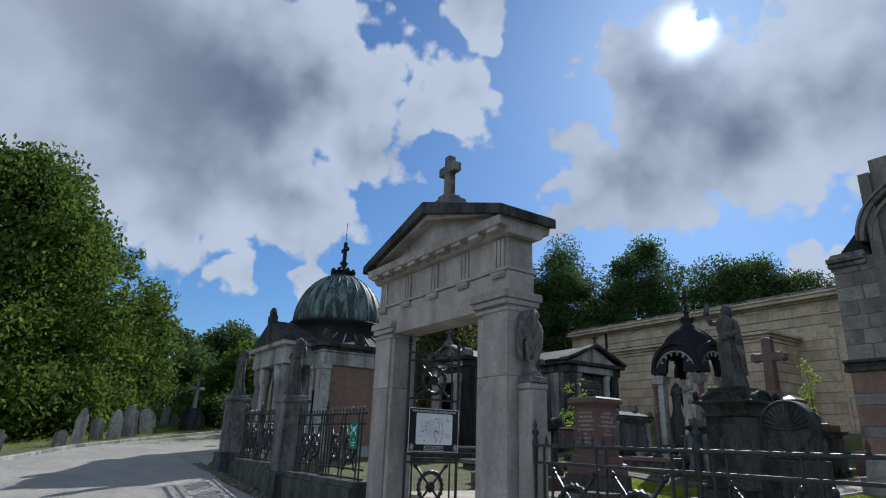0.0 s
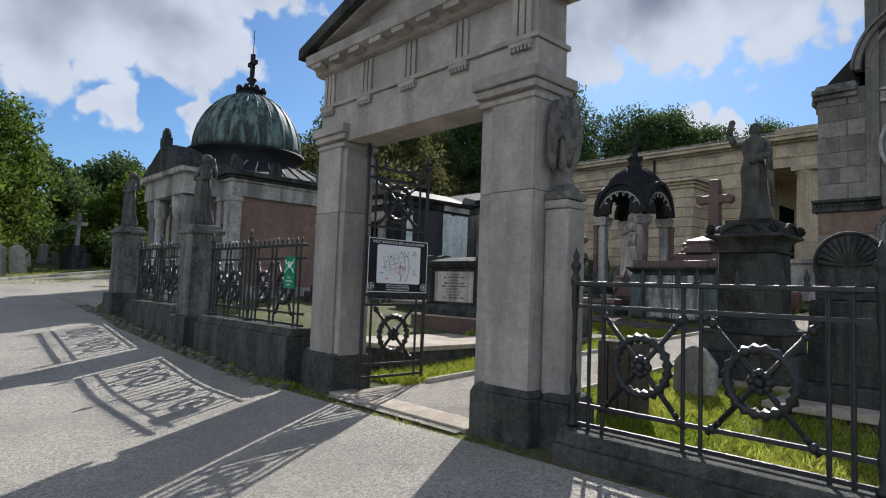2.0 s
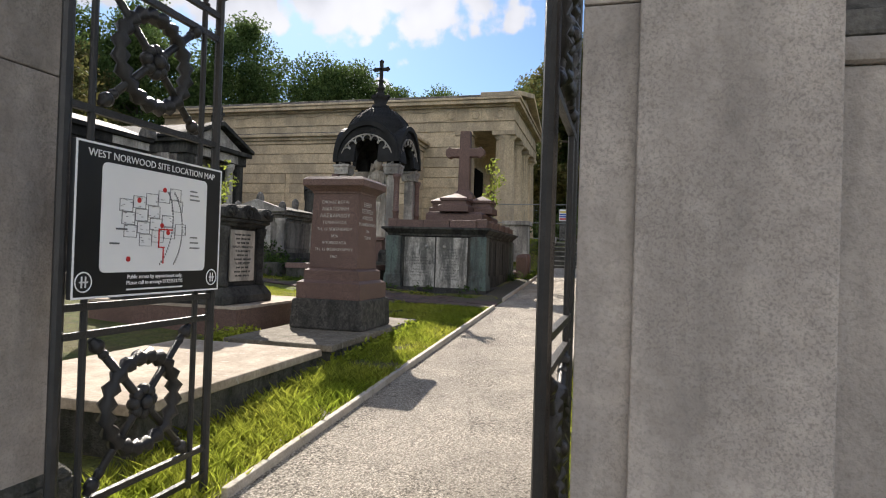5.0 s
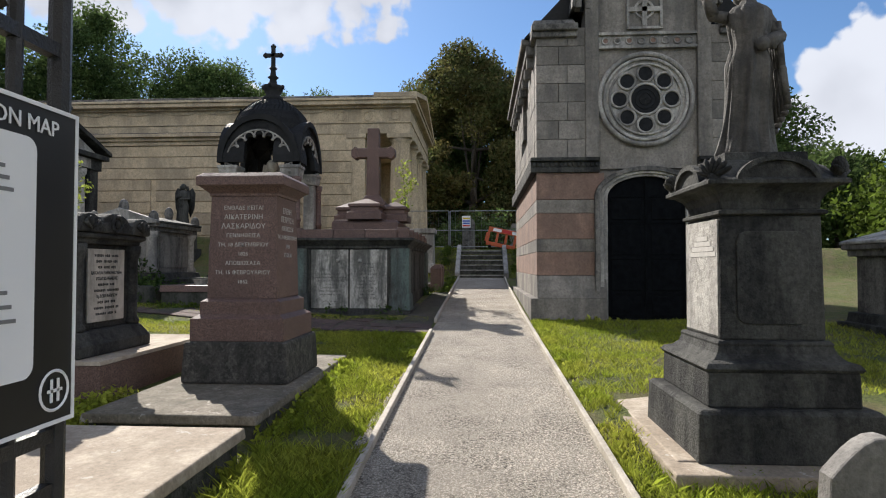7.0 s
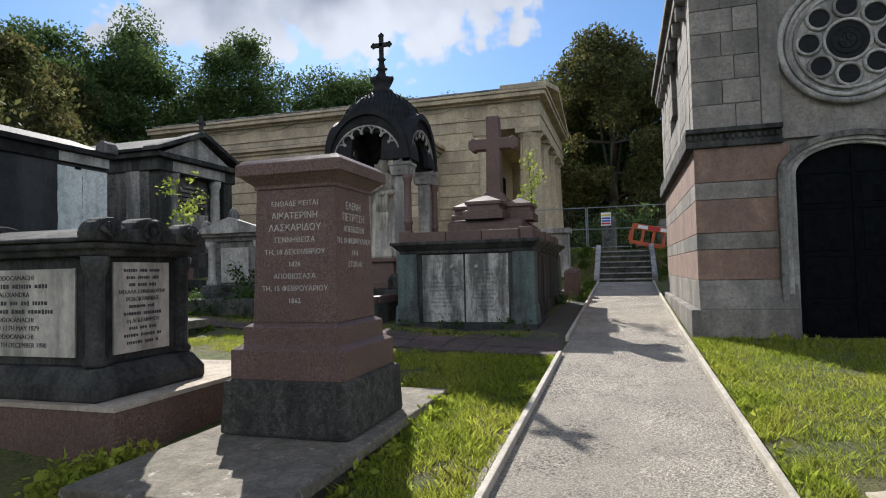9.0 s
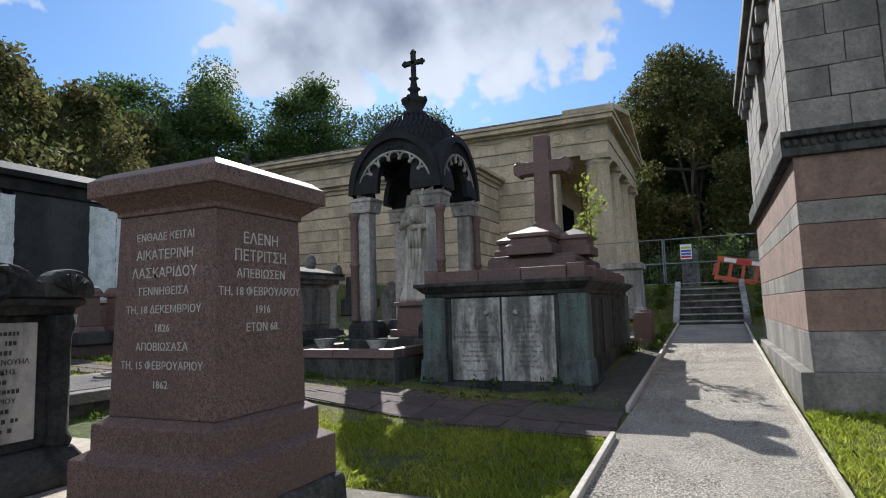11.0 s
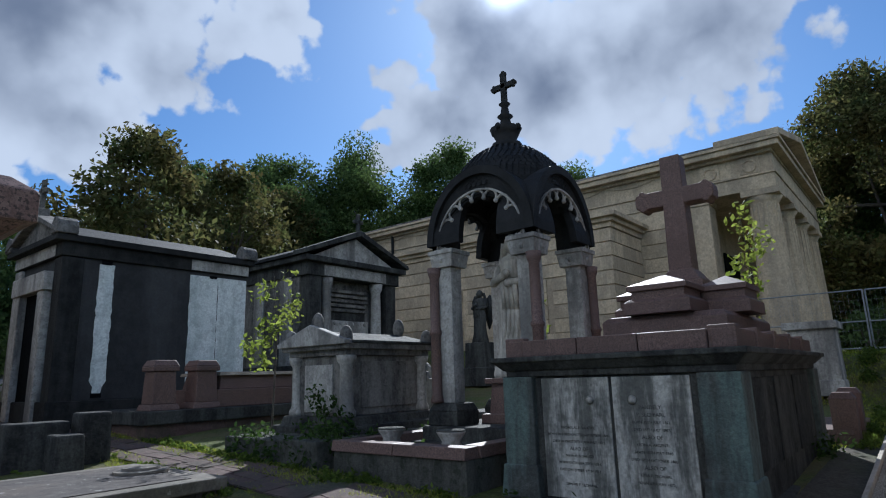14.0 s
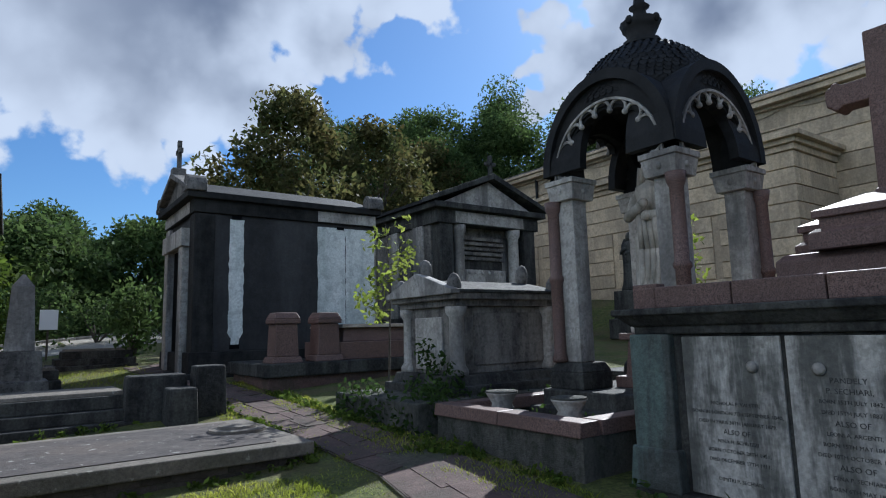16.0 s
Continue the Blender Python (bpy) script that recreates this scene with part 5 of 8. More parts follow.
    def end(s):
        return [(s * 0.36, 1.93), (s * 0.38, 1.90), (s * 0.43, 1.90), (s * 0.45, 1.94), (s * 0.49, 1.95), (s * 0.50, 2.04), (s * 0.49, 2.13), (s * 0.45, 2.14), (s * 0.43, 2.18), (s * 0.38, 2.18), (s * 0.36, 2.15)]
    prism(bm, end(1) + end(-1)[::-1], "x", -0.125, 0.125)
    part("cross_arm", bm, RED_GRANITE, c, "", 0.02)


VERDIGRIS = material("green_stained_stone", (0.035, 0.04, 0.037), (0.075, 0.082, 0.074), 6, 0.7, 0.4, (0.12, 0.185, 0.168), 0.5, 2.6, True, (0.015, 0.016, 0.016), 12, 0.5, mottle=0.35)
STREAKED = material("streaked_marble", (0.33, 0.32, 0.295), (0.48, 0.46, 0.42), 5, 0.6, 0.2, (0.045, 0.047, 0.042), 0.85, 3.2, True, (0.13, 0.13, 0.115), 14, 0.35, mottle=0.3)
long_tomb()


def kerbed_grave():
    t = thing("kerbed_grave", 16.2, 11.75, 0.95, 0, "kerbed grave plot with red granite coping and flower vases", "grave")
    part("kerb_front", box(B(), -1.35, -1.15, -1.0, 0.95, -0.25, 0.24), PLINTH, t, "", 0.012)
    part("kerb_side", box(B(), -1.15, 1.3, 0.75, 0.95, -0.25, 0.24), PLINTH, t, "", 0.012)
    part("kerb_side", box(B(), -1.15, 1.3, -1.0, -0.8, -0.25, 0.24), PLINTH, t, "", 0.012)
    for y0, y1 in ((-1.0, -0.02), (-0.012, 0.97)):
        part("coping", box(B(), -1.38, -1.13, y0, y1, 0.24, 0.36, 0.02, 0.0), RED_GRANITE, t, "red granite coping", 0.01)
    for y in (0.83, -0.9):
        part("coping", box(B(), -1.12, 1.3, y - 0.12, y + 0.12, 0.24, 0.36, 0.0, 0.02), RED_GRANITE, t, "", 0.01)
    part("bed", box(B(), -1.15, 1.3, -0.8, 0.75, -0.2, 0.12), EARTH, t)
    for y in (0.42, -0.48):
        v = thing("flower_vase", 16.2 - 0.92, 11.75 + y, 1.07, 0, "low round stone flower vase with metal lid on a block", "vase", "grave vases")
        part("block", box(B(), -0.19, 0.19, -0.19, 0.19, 0.0, 0.17), DARK_STONE, v, "", 0.012)
        part("bowl", lathe(B(), 0, 0, [(0.10, 0.17), (0.12, 0.20), (0.10, 0.24), (0.155, 0.33), (0.165, 0.35)], 20), PALE_STONE, v, "", 0, True)
        part("lid", lathe(B(), 0, 0, [(0.165, 0.35), (0.16, 0.365), (0.0, 0.375)], 20), PLINTH, v, "pierced metal lid", 0, True)


kerbed_grave()


def canopy():
    x, y, z = 17.0, 11.43, 1.05
    t = thing("domed_canopy", x, y, z, 0, "domed gothic canopy on granite columns over a statue", "canopy")
    h = 0.64
    part("podium", stack(B(), [(h + 0.42, h + 0.42, -0.2, 0.16, 0.0), (h + 0.3, h + 0.3, 0.16, 0.34, 0)]), DARK_STONE, t, "", 0.02)
    for sx in (1, -1):
        for sy in (1, -1):
            px, py = sx * h, sy * h
            part("pier_base", box(box(B(), px - 0.24, px + 0.24, py - 0.24, py + 0.24, 0.34, 0.52), px - 0.24, px + 0.24, py - 0.24, py + 0.24, 0.52, 0.62, 0.05, 0.05), DARK_STONE, t, "", 0.015)
            bm = B()
            box(bm, px - 0.115, px + 0.115, py - 0.115, py + 0.115, 0.62, 2.42)
            part("pier", bm, PALE_STONE, t, "pale square pier", 0.012)
            for ox, oy in ((0.15 * sx, 0.15 * sy),):
                bm = B()
                lathe(bm, px + ox, py + oy, [(0.085, 0.62), (0.09, 0.66), (0.068, 0.72), (0.068, 1.5), (0.085, 1.52), (0.085, 1.56), (0.068, 1.58), (0.066, 2.28), (0.085, 2.32), (0.1, 2.42)], 14)
                part("shaft", bm, RED_GRANITE, t, "polished red granite shaft", 0, True)
            bm = B()
            box(bm, px - 0.17, px + 0.17, py - 0.17, py + 0.17, 2.42, 2.60, -0.025, -0.025)
            for k in range(8):
                a = k * math.pi / 4
                ball(bm, (px + 0.165 * math.cos(a), py + 0.165 * math.sin(a), 2.52), 0.042, 1, 1, 1.1, 6)
            box(bm, px - 0.21, px + 0.21, py - 0.21, py + 0.21, 2.60, 2.66)
            part("capital", bm, PALE_STONE, t, "carved leaf capital", 0.008)
    # arches: a black rounded hood on each side with a pierced cusped band
    zs, r = 2.66, 0.64
    for side in range(4):
        holder = part("arch", arch_slab(r, zs), LEAD, t, "black arched hood")
        holder.matrix_basis = pose(0, 0, 0, 0, 0, 90 * side)
        part("cusped_tracery", cusps(r, zs), PALE_STONE, holder, "pale pierced cusps")
        part("cusp_backing", cusp_backing(r, zs), LEAD, holder)
    for sx in (1, -1):
        for sy in (1, -1):
            part("spandrel", box(B(), *sorted((sx * 0.52, sx * 0.79)), *sorted((sy * 0.52, sy * 0.79)), 2.66, 3.02, 0.02, 0.02), LEAD, t)
    prof = [(0.84, 3.38), (0.84, 3.44), (0.83, 3.53), (0.785, 3.68), (0.70, 3.84), (0.57, 3.98), (0.43, 4.09), (0.28, 4.17), (0.16, 4.22)]
    N = 24
    def eight(a):
        b = (a + math.pi / 8) % (math.pi / 4) - math.pi / 8
        return 0.55 + 0.45 * math.cos(math.pi / 8) / math.cos(b)
    bm = B()
    rings = []
    for rr, zz in prof:
        rings.append([bm.verts.new((rr * eight(a) * math.cos(a), rr * eight(a) * math.sin(a), zz)) for a in (2 * math.pi * k / N for k in range(N))])
    for p, q in zip(rings, rings[1:]):
        for k in range(N):
            bm.faces.new((p[k], p[(k + 1) % N], q[(k + 1) % N], q[k]))
    part("dome", bm, LEAD, t, "black fish-scale dome", 0, True)
    rnd = random.Random(8)
    course = 0
    for (r0, z0), (r1, z1) in zip(prof[1:], prof[2:]):
        for f in (0, 1 / 3, 2 / 3):
            ra, za = r0 + (r1 - r0) * f, z0 + (z1 - z0) * f
            rb, zb = ra + (r1 - r0) * 0.36, za + (z1 - z0) * 0.36
            count = max(14, int(ra * 74))
            course += 1
            bm = B()
            for k in range(count):
                a0 = 2 * math.pi * (k + 0.5 * (course % 2)) / count
                w = 0.47 * 2 * math.pi / count
                pr = 1.010 + rnd.uniform(0, 0.006)
                e = eight(a0)
                pts = [(ra * e * pr * math.cos(a0 + u), ra * e * pr * math.sin(a0 + u), za + dz) for u, dz in ((-w, 0.016), (-w * 0.6, -0.004), (0, -0.014), (w * 0.6, -0.004), (w, 0.016))]
                pts += [(rb * e * 1.004 * math.cos(a0 + u), rb * e * 1.004 * math.sin(a0 + u), zb) for u in (w, -w)]
                bm.faces.new([bm.verts.new(p) for p in pts])
            tagged(part("scale_course", bm, LEAD, t), kind="stuff")
    bm = B()
    lathe(bm, 0, 0, [(0.16, 4.14), (0.22, 4.18), (0.22, 4.26), (0.14, 4.3), (0.2, 4.42), (0.24, 4.5), (0.1, 4.52), (0.07, 4.66), (0.12, 4.7), (0.07, 4.74), (0.05, 4.86), (0.09, 4.9), (0.04, 4.94)], 12)
    for k in range(4):
        a = k * math.pi / 2
        ball(bm, (0.21 * math.cos(a), 0.21 * math.sin(a), 4.49), 0.045, 1, 1, 1.2, 8)
    part("finial", bm, LEAD, t, "leafy stone finial", 0, True)
    bm = B()
    box(bm, -0.035, 0.035, -0.04, 0.04, 4.92, 5.38)
    box(bm, -0.035, 0.035, -0.17, 0.17, 5.15, 5.23)
    for cy, cz in ((-0.17, 5.19), (0.17, 5.19), (0, 5.38)):
        for dy, dz in ((0.03, 0), (-0.03, 0), (0, 0.03), (0, -0.03)):
            ball(bm, (0, cy + dy, cz + dz), 0.035, 1, 1, 1, 6)
    part("cross", bm, DARK_STONE, t, "", 0.006)
    part("statue_block", stack(B(), [(0.38, 0.38, 0.34, 0.46, 0), (0.30, 0.30, 0.46, 0.85, 0.03), (0.34, 0.34, 0.85, 0.92, 0)]), RED_GRANITE, t, "", 0.01)
    drape("marble_statue", x, y, z + 0.92, 1.98, MARBLE, 20, "white marble robed figure under the canopy", False, False, 5)


def arch_slab(r, zs):
    """A gabled round hood on the -x side; the opening has radius r."""
    bm = B()
    out = [(-0.80, zs)] + [(0.80 * math.cos(a), zs + 0.06 + 0.92 * math.sin(a)) for a in np.linspace(math.pi, 0, 21)] + [(0.80, zs)]
    inn = [(r * math.cos(a), zs + r * math.sin(a) * 1.04) for a in np.linspace(0, math.pi, 21)]
    prism(bm, out + inn, "x", -0.80, -0.60)
    o2 = [(0.85 * math.cos(a), zs + 0.06 + 0.98 * math.sin(a)) for a in np.linspace(math.pi, 0, 21)]
    i2 = [(0.75 * math.cos(a), zs + 0.06 + 0.87 * math.sin(a)) for a in np.linspace(0, math.pi, 21)]
    prism(bm, o2 + i2, "x", -0.86, -0.30)
    return bm


def cusps(r, zs):
    """A fringe of pale horseshoe cusps set before a dark scalloped band, with a small drop at each point."""
    bm = B()
    n, q = 9, 0.098
    for k in range(n):
        a = math.pi * (k + 0.5) / n
        rc = r * 0.93
        c = Vector((-0.80, rc * math.cos(a), zs + rc * 1.04 * math.sin(a)))
        u, w = Vector((0, math.cos(a), math.sin(a))), Vector((0, -math.sin(a), math.cos(a)))
        ring = [c + (u * math.cos(t) + w * math.sin(t)) * q for t in np.linspace(-1.65, 1.65, 13)]
        for p, e in zip(ring, ring[1:]):
            tube(bm, p, e, 0.019, None, 6)
    for k in range(n + 1):
        a = math.pi * k / n
        ball(bm, (-0.80, r * 0.90 * math.cos(a), zs + r * 0.90 * 1.04 * math.sin(a)), 0.032, 1, 1, 1, 8)
    rim = [(r * 1.10 * math.cos(a), zs + r * 1.10 * 1.04 * math.sin(a)) for a in np.linspace(math.pi, 0, 31)]
    rin = [(r * 1.06 * math.cos(a), zs + r * 1.06 * 1.04 * math.sin(a)) for a in np.linspace(0, math.pi, 31)]
    prism(bm, rim + rin, "x", -0.83, -0.79)
    return bm


def cusp_backing(r, zs):
    """The dark band behind the fringe, its inner edge cut into round scallops."""
    n, steps = 9, 10
    inner = []
    for k in range(n):
        for j in range(steps):
            u = -1 + 2 * j / steps
            inner.append((math.pi * (k + j / steps) / n, r * (0.86 + 0.10 * math.sqrt(max(0.0, 1 - u * u)))))
    inner.append((math.pi, r * 0.86))
    o = [((r + 0.05) * math.cos(a), zs + (r + 0.05) * 1.04 * math.sin(a)) for a in np.linspace(math.pi, 0, 31)]
    return prism(B(), o + [(q * math.cos(a), zs + q * 1.04 * math.sin(a)) for a, q in inner], "x", -0.775, -0.69)


canopy()


# ---- doric temple chapel on the rise ----
def temple():
    t = thing("doric_chapel", 29.4, 10.0, 2.3, 0, "large cream stone doric chapel with a columned portico", "chapel")
    W, L = 8.7, 18.5
    x1 = W
    part("core_wall", box(B(), 0.06, x1, 2.4, L, -0.3, 5.1), STUCCO, t)
    for k in range(9):
        z = 0.5 + 0.47 * k
        part("wall_course", box(B(), 0.0, 0.3, 2.4, L, z + 0.012, z + 0.458), STUCCO, t, "", 0.01)
    part("stylobate", box(box(box(B(), -0.5, x1 + 0.5, -0.5, L, -0.6, 0.1), -0.3, x1 + 0.3, -0.3, L, 0.1, 0.3), -0.1, x1 + 0.1, -0.1, L, 0.3, 0.5), STUCCO, t, "", 0.02)
    part("architrave", box(B(), 0.02, x1, -0.1, L, 4.98, 5.42), STUCCO, t, "", 0.01)
    part("architrave_fillet", box(B(), -0.03, x1, -0.14, L, 5.42, 5.48), STUCCO, t, "", 0.01)
    part("frieze", box(B(), 0.04, x1, -0.08, L, 5.48, 6.05), STUCCO, t)
    part("cornice", box(box(box(B(), -0.12, x1 + 0.1, -0.12, L, 6.05, 6.15), -0.35, x1 + 0.3, -0.35, L, 6.15, 6.32), -0.42, x1 + 0.4, -0.42, L, 6.32, 6.42), STUCCO, t, "", 0.015)
    part("parapet", box(B(), -0.05, x1, 1.2, L, 6.42, 6.62), SOOT_STONE, t, "", 0.02)
    for k in range(3):
        bm = B()
        y = 0.55 + 1.15 * k
        box(bm, 0.0, 0.05, y - 0.28, y + 0.28, 5.50, 6.02)
        hoop(bm, (0.0, y, 5.74), 0.18, 0.035, (0, 1, 0), (0, 0, 1), 20, 6, 0.25)
        part("wreath_panel", bm, STUCCO, t, "carved wreath in the frieze")
    for k in range(7):
        bm = B()
        y = 4.3 + 1.9 * k
        prism(bm, [(y + 0.85 * u, 6.02 - 0.13 * (1 - u * u) - 0.02) for u in np.linspace(-1, 1, 9)] + [(y + 0.85, 6.05), (y - 0.85, 6.05)], "x", -0.0, 0.045)
        part("festoon", bm, STUCCO, t)
    for k, y in enumerate((7.2, 15.5)):
        part("downpipe", tube(B(), (-0.08, y, 4.9), (-0.08, y, 6.1), 0.06), LEAD, t, "black downpipe")
    # portico
    for k in range(4):
        cx = 0.55 + k * (W - 1.1) / 3
        cy = 0.38
        col = part("column", lathe(B(), cx, cy, [(0.50, 0.5), (0.50, 0.55), (0.48, 2.0), (0.39, 4.58), (0.43, 4.65), (0.52, 4.80)], 40), STUCCO, t, "fluted doric column", 0, True)
        bm = B()
        for j in range(20):
            a = 2 * math.pi * j / 20
            tube(bm, (cx + 0.485 * math.cos(a), cy + 0.485 * math.sin(a), 0.55), (cx + 0.395 * math.cos(a), cy + 0.395 * math.sin(a), 4.56), 0.024, 0.02, 4)
        part("fluting", bm, STUCCO, col)
        part("abacus", box(B(), cx - 0.53, cx + 0.53, cy - 0.53, cy + 0.53, 4.80, 4.98), STUCCO, col, "", 0.01)
    for cx in (0.3, W - 0.9):
        part("anta", box(box(B(), cx - 0.25, cx + 0.5, 1.85, 2.6, 0.5, 4.8), cx - 0.3, cx + 0.55, 1.80, 2.65, 4.8, 4.98), STUCCO, t, "", 0.012)
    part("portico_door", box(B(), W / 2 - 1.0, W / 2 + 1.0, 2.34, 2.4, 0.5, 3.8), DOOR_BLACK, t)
    bm = B()
    prism(bm, [(0.1, 6.42), (W - 0.1, 6.42), (W / 2, 7.45)], "y", -0.02, 0.4)
    part("tympanum", bm, STUCCO, t)
    bm = B()
    for k in range(11):
        u = -3.0 + 0.6 * k
        ball(bm, (W / 2 + u, -0.05, 6.56 + 0.36 * (1 - abs(u) / 3.6)), 0.23 * (1.15 - abs(u) / 3.6), 1, 0.35, 1.2, 8)
    part("tympanum_carving", bm, STUCCO, t, "", 0, True)
    for s in (1, -1):
        bm = B()
        prism(bm, [(W / 2 + s * (W / 2 + 0.42), 6.42), (W / 2 + s * (W / 2 + 0.42), 6.62), (W / 2, 7.74), (W / 2, 7.52)], "y", -0.42, 1.4)
        part("raking_cornice", bm, STUCCO, t, "", 0.015)
        bm = B()
        prism(bm, [(W / 2 + s * (W / 2 - 0.1), 6.5), (W / 2, 7.5), (W / 2, 6.4)], "y", 1.2, L)
        part("roof", bm, LEAD, t, "low slate roof")
    # low side wing with banded courses and slit windows
    wx0, wy0, wy1 = -2.5, 4.1, 18.0
    part("wing_core", box(B(), wx0 + 0.05, 0.1, wy0 + 0.05, wy1, -0.6, 4.4), STUCCO, t)
    slits = [wy0 + 2.2 + 3.4 * k for k in range(4)]
    for k in range(9):
        z = 0.08 + 0.44 * k
        ys = [wy0] + [v for s in slits for v in ((s - 0.11, s + 0.11) if 2 <= k <= 5 else ())] + [wy1]
        for a, b in zip(ys[::2], ys[1::2]):
            part("wing_course", box(B(), wx0, wx0 + 0.3, a, b, z + 0.014, z + 0.426), STUCCO, t, "", 0.012)
        part("wing_course", box(B(), wx0 + 0.3, 0.1, wy0, wy0 + 0.3, z + 0.014, z + 0.426), STUCCO, t, "", 0.012)
    for s in slits:
        part("slit_window", box(B(), wx0 + 0.12, wx0 + 0.2, s - 0.11, s + 0.11, 0.98, 2.74), GLASS_DARK, t)
    part("wing_cornice", box(box(box(B(), wx0 - 0.06, 0.1, wy0 - 0.06, wy1, 4.04, 4.20), wx0 - 0.16, 0.1, wy0 - 0.16, wy1, 4.20, 4.33), wx0 - 0.3, 0.1, wy0 - 0.3, wy1, 4.33, 4.46), STUCCO, t, "", 0.012)
    part("wing_roof", box(B(), wx0 + 0.1, 0.1, wy0 + 0.2, wy1, 4.46, 4.62, 0.2, 0), LEAD, t)


temple()

# stairs at the path's end
st = thing("stairs", 23.65, 6.9, 1.2, 0, "flight of worn stone steps between low side walls", "stairs", "", "structure")
for k in range(6):
    tr = part("tread", box(B(), 0.32 * k, 0.32 * k + 0.36, -0.71, 0.71, -0.1, 0.165 * (k + 1) - 0.035), PLINTH, st)
    part("nosing", box(B(), 0.32 * k - 0.03, 0.32 * k + 0.33, -0.71, 0.71, 0.165 * (k + 1) - 0.035, 0.165 * (k + 1)), PALE_STONE, tr, "", 0.008)
for s in (1, -1):
    bm = B()
    y0, y1 = sorted((s * 0.72, s * 0.86))
    prism(bm, [(-0.1, -0.1), (-0.1, 0.22), (1.9, 1.2), (2.2, 1.2), (2.2, -0.1)], "y", y0, y1)
    part("side_wall", bm, PALE_STONE, st, "", 0.01)


# ---- blackened mausoleum with white streaks ----
BLACK_RENDER = material("blackened_render", (0.012, 0.0125, 0.013), (0.026, 0.026, 0.027), 4, 0.8, 0.3, (0.07, 0.07, 0.07), 0.4, 0.6, True)
WHITE_RENDER = material("white_washed_stone", (0.60, 0.63, 0.60), (0.72, 0.74, 0.71), 5, 0.75, 0.25, (0.22, 0.28, 0.26), 0.4, 1.6, True, (0.16, 0.17, 0.16), 7, 0.25)


def black_mausoleum():
    t = thing("black_mausoleum", 13.95, 19.1, 1.28, 0, "blackened stone mausoleum with white streaks and a cross", "mausoleum")
    L, D = 3.75, 2.4
    part("plinth", box(box(B(), -0.25, L + 0.15, -0.2, D + 0.2, -0.4, 0.12), -0.1, L + 0.08, -0.08, D + 0.08, 0.12, 0.5), BLACK_STONE, t, "", 0.02)
    part("wall_block", box(B(), 0.0, L, 0.0, D, 0.5, 3.1), BLACK_RENDER, t, "", 0.01)
    for x0, x1, z0, z1 in ((0.60, 0.88, 0.62, 3.02), (2.42, 3.05, 0.5, 3.02), (3.06, 3.76, 0.5, 3.02)):
        bm = B()
        edge = random.Random(int(x0 * 100))
        out = [(x0 + edge.uniform(-0.012, 0.016) + (0.06 if k < 2 else 0.0), z0 + (z1 - z0) * k / 22) for k in range(23)]
        out += [(x1 + (edge.uniform(-0.016, 0.012) if x1 < 3.0 else 0.0) - (0.06 if k > 20 and x1 < 1 else 0.0), z1 - (z1 - z0) * k / 22) for k in range(23)]
        prism(bm, out, "y", -0.012, 0.01)
        part("pale_panel", bm, WHITE_RENDER, t, "pale limewashed panel")
    part("corner_pilaster", box(B(), -0.06, 0.32, -0.06, 0.3, 0.12, 3.08), BLACK_STONE, t, "", 0.015)
    part("entablature", box(box(B(), -0.08, L + 0.02, -0.06, D + 0.06, 3.1, 3.36), -0.22, L + 0.12, -0.16, D + 0.16, 3.36, 3.48), BLACK_STONE, t, "", 0.015)
    part("pale_frieze", box(B(), 2.4, L + 0.025, -0.066, -0.05, 3.12, 3.34), PALE_STONE, t)
    part("pale_frieze", box(B(), -0.086, -0.07, 0.25, D + 0.03, 3.12, 3.34), PALE_STONE, t)
    part("front_pilaster", box(B(), -0.06, 0.02, D - 0.32, D + 0.05, 0.12, 3.08), PALE_STONE, t, "", 0.015)
    bm = B()
    prism(bm, [(-0.16, 3.48), (D + 0.16, 3.48), (D / 2, 3.95)], "x", -0.05, L + 0.05)
    part("roof", bm, LEAD, t, "grey lead roof")
    for s in (0, 1):
        bm = B()
        y0, y1 = (-0.2, D / 2) if s == 0 else (D + 0.2, D / 2)
        prism(bm, [(y0, 3.48), (y0, 3.56), (y1, 4.10), (y1, 3.98)], "x", -0.26, 0.1)
        part("raking_cornice", bm, SOOT_STONE, t, "", 0.015)
    part("tympanum", prism(B(), [(0.0, 3.48), (D, 3.48), (D / 2, 3.96)], "x", -0.12, 0.05), SOOT_STONE, t)
    for x0, y0 in ((-0.24, -0.22), (L - 0.2, -0.22), (-0.24, D - 0.1)):
        bm = B()
        out = [(y0, 3.48)] + [(y0 + 0.18 - 0.18 * math.cos(a), 3.54 + 0.26 * math.sin(a)) for a in np.linspace(0, math.pi, 9)] + [(y0 + 0.36, 3.48)]
        prism(bm, out, "x", x0, x0 + 0.36)
        part("acroterion", bm, SOOT_STONE, t, "", 0.02)
    part("cross_base", box(B(), -0.24, 0.02, D / 2 - 0.13, D / 2 + 0.13, 4.0, 4.2), SOOT_STONE, t, "", 0.02)
    part("cross", box(box(B(), -0.14, -0.06, D / 2 - 0.05, D / 2 + 0.05, 4.2, 4.80), -0.14, -0.06, D / 2 - 0.17, D / 2 + 0.17, 4.52, 4.62), SOOT_STONE, t, "", 0.01)
    d = part("door_frame", box(box(box(B(), -0.16, 0.02, D / 2 - 0.78, D / 2 - 0.48, 0.1, 2.5), -0.16, 0.02, D / 2 + 0.48, D / 2 + 0.78, 0.1, 2.5), -0.2, 0.02, D / 2 - 0.85, D / 2 + 0.85, 2.5, 2.85), PALE_STONE, t, "pale stone door surround", 0.015)
    part("door", box(B(), -0.03, -0.005, D / 2 - 0.48, D / 2 + 0.48, 0.1, 2.5), DOOR_BLACK, t)
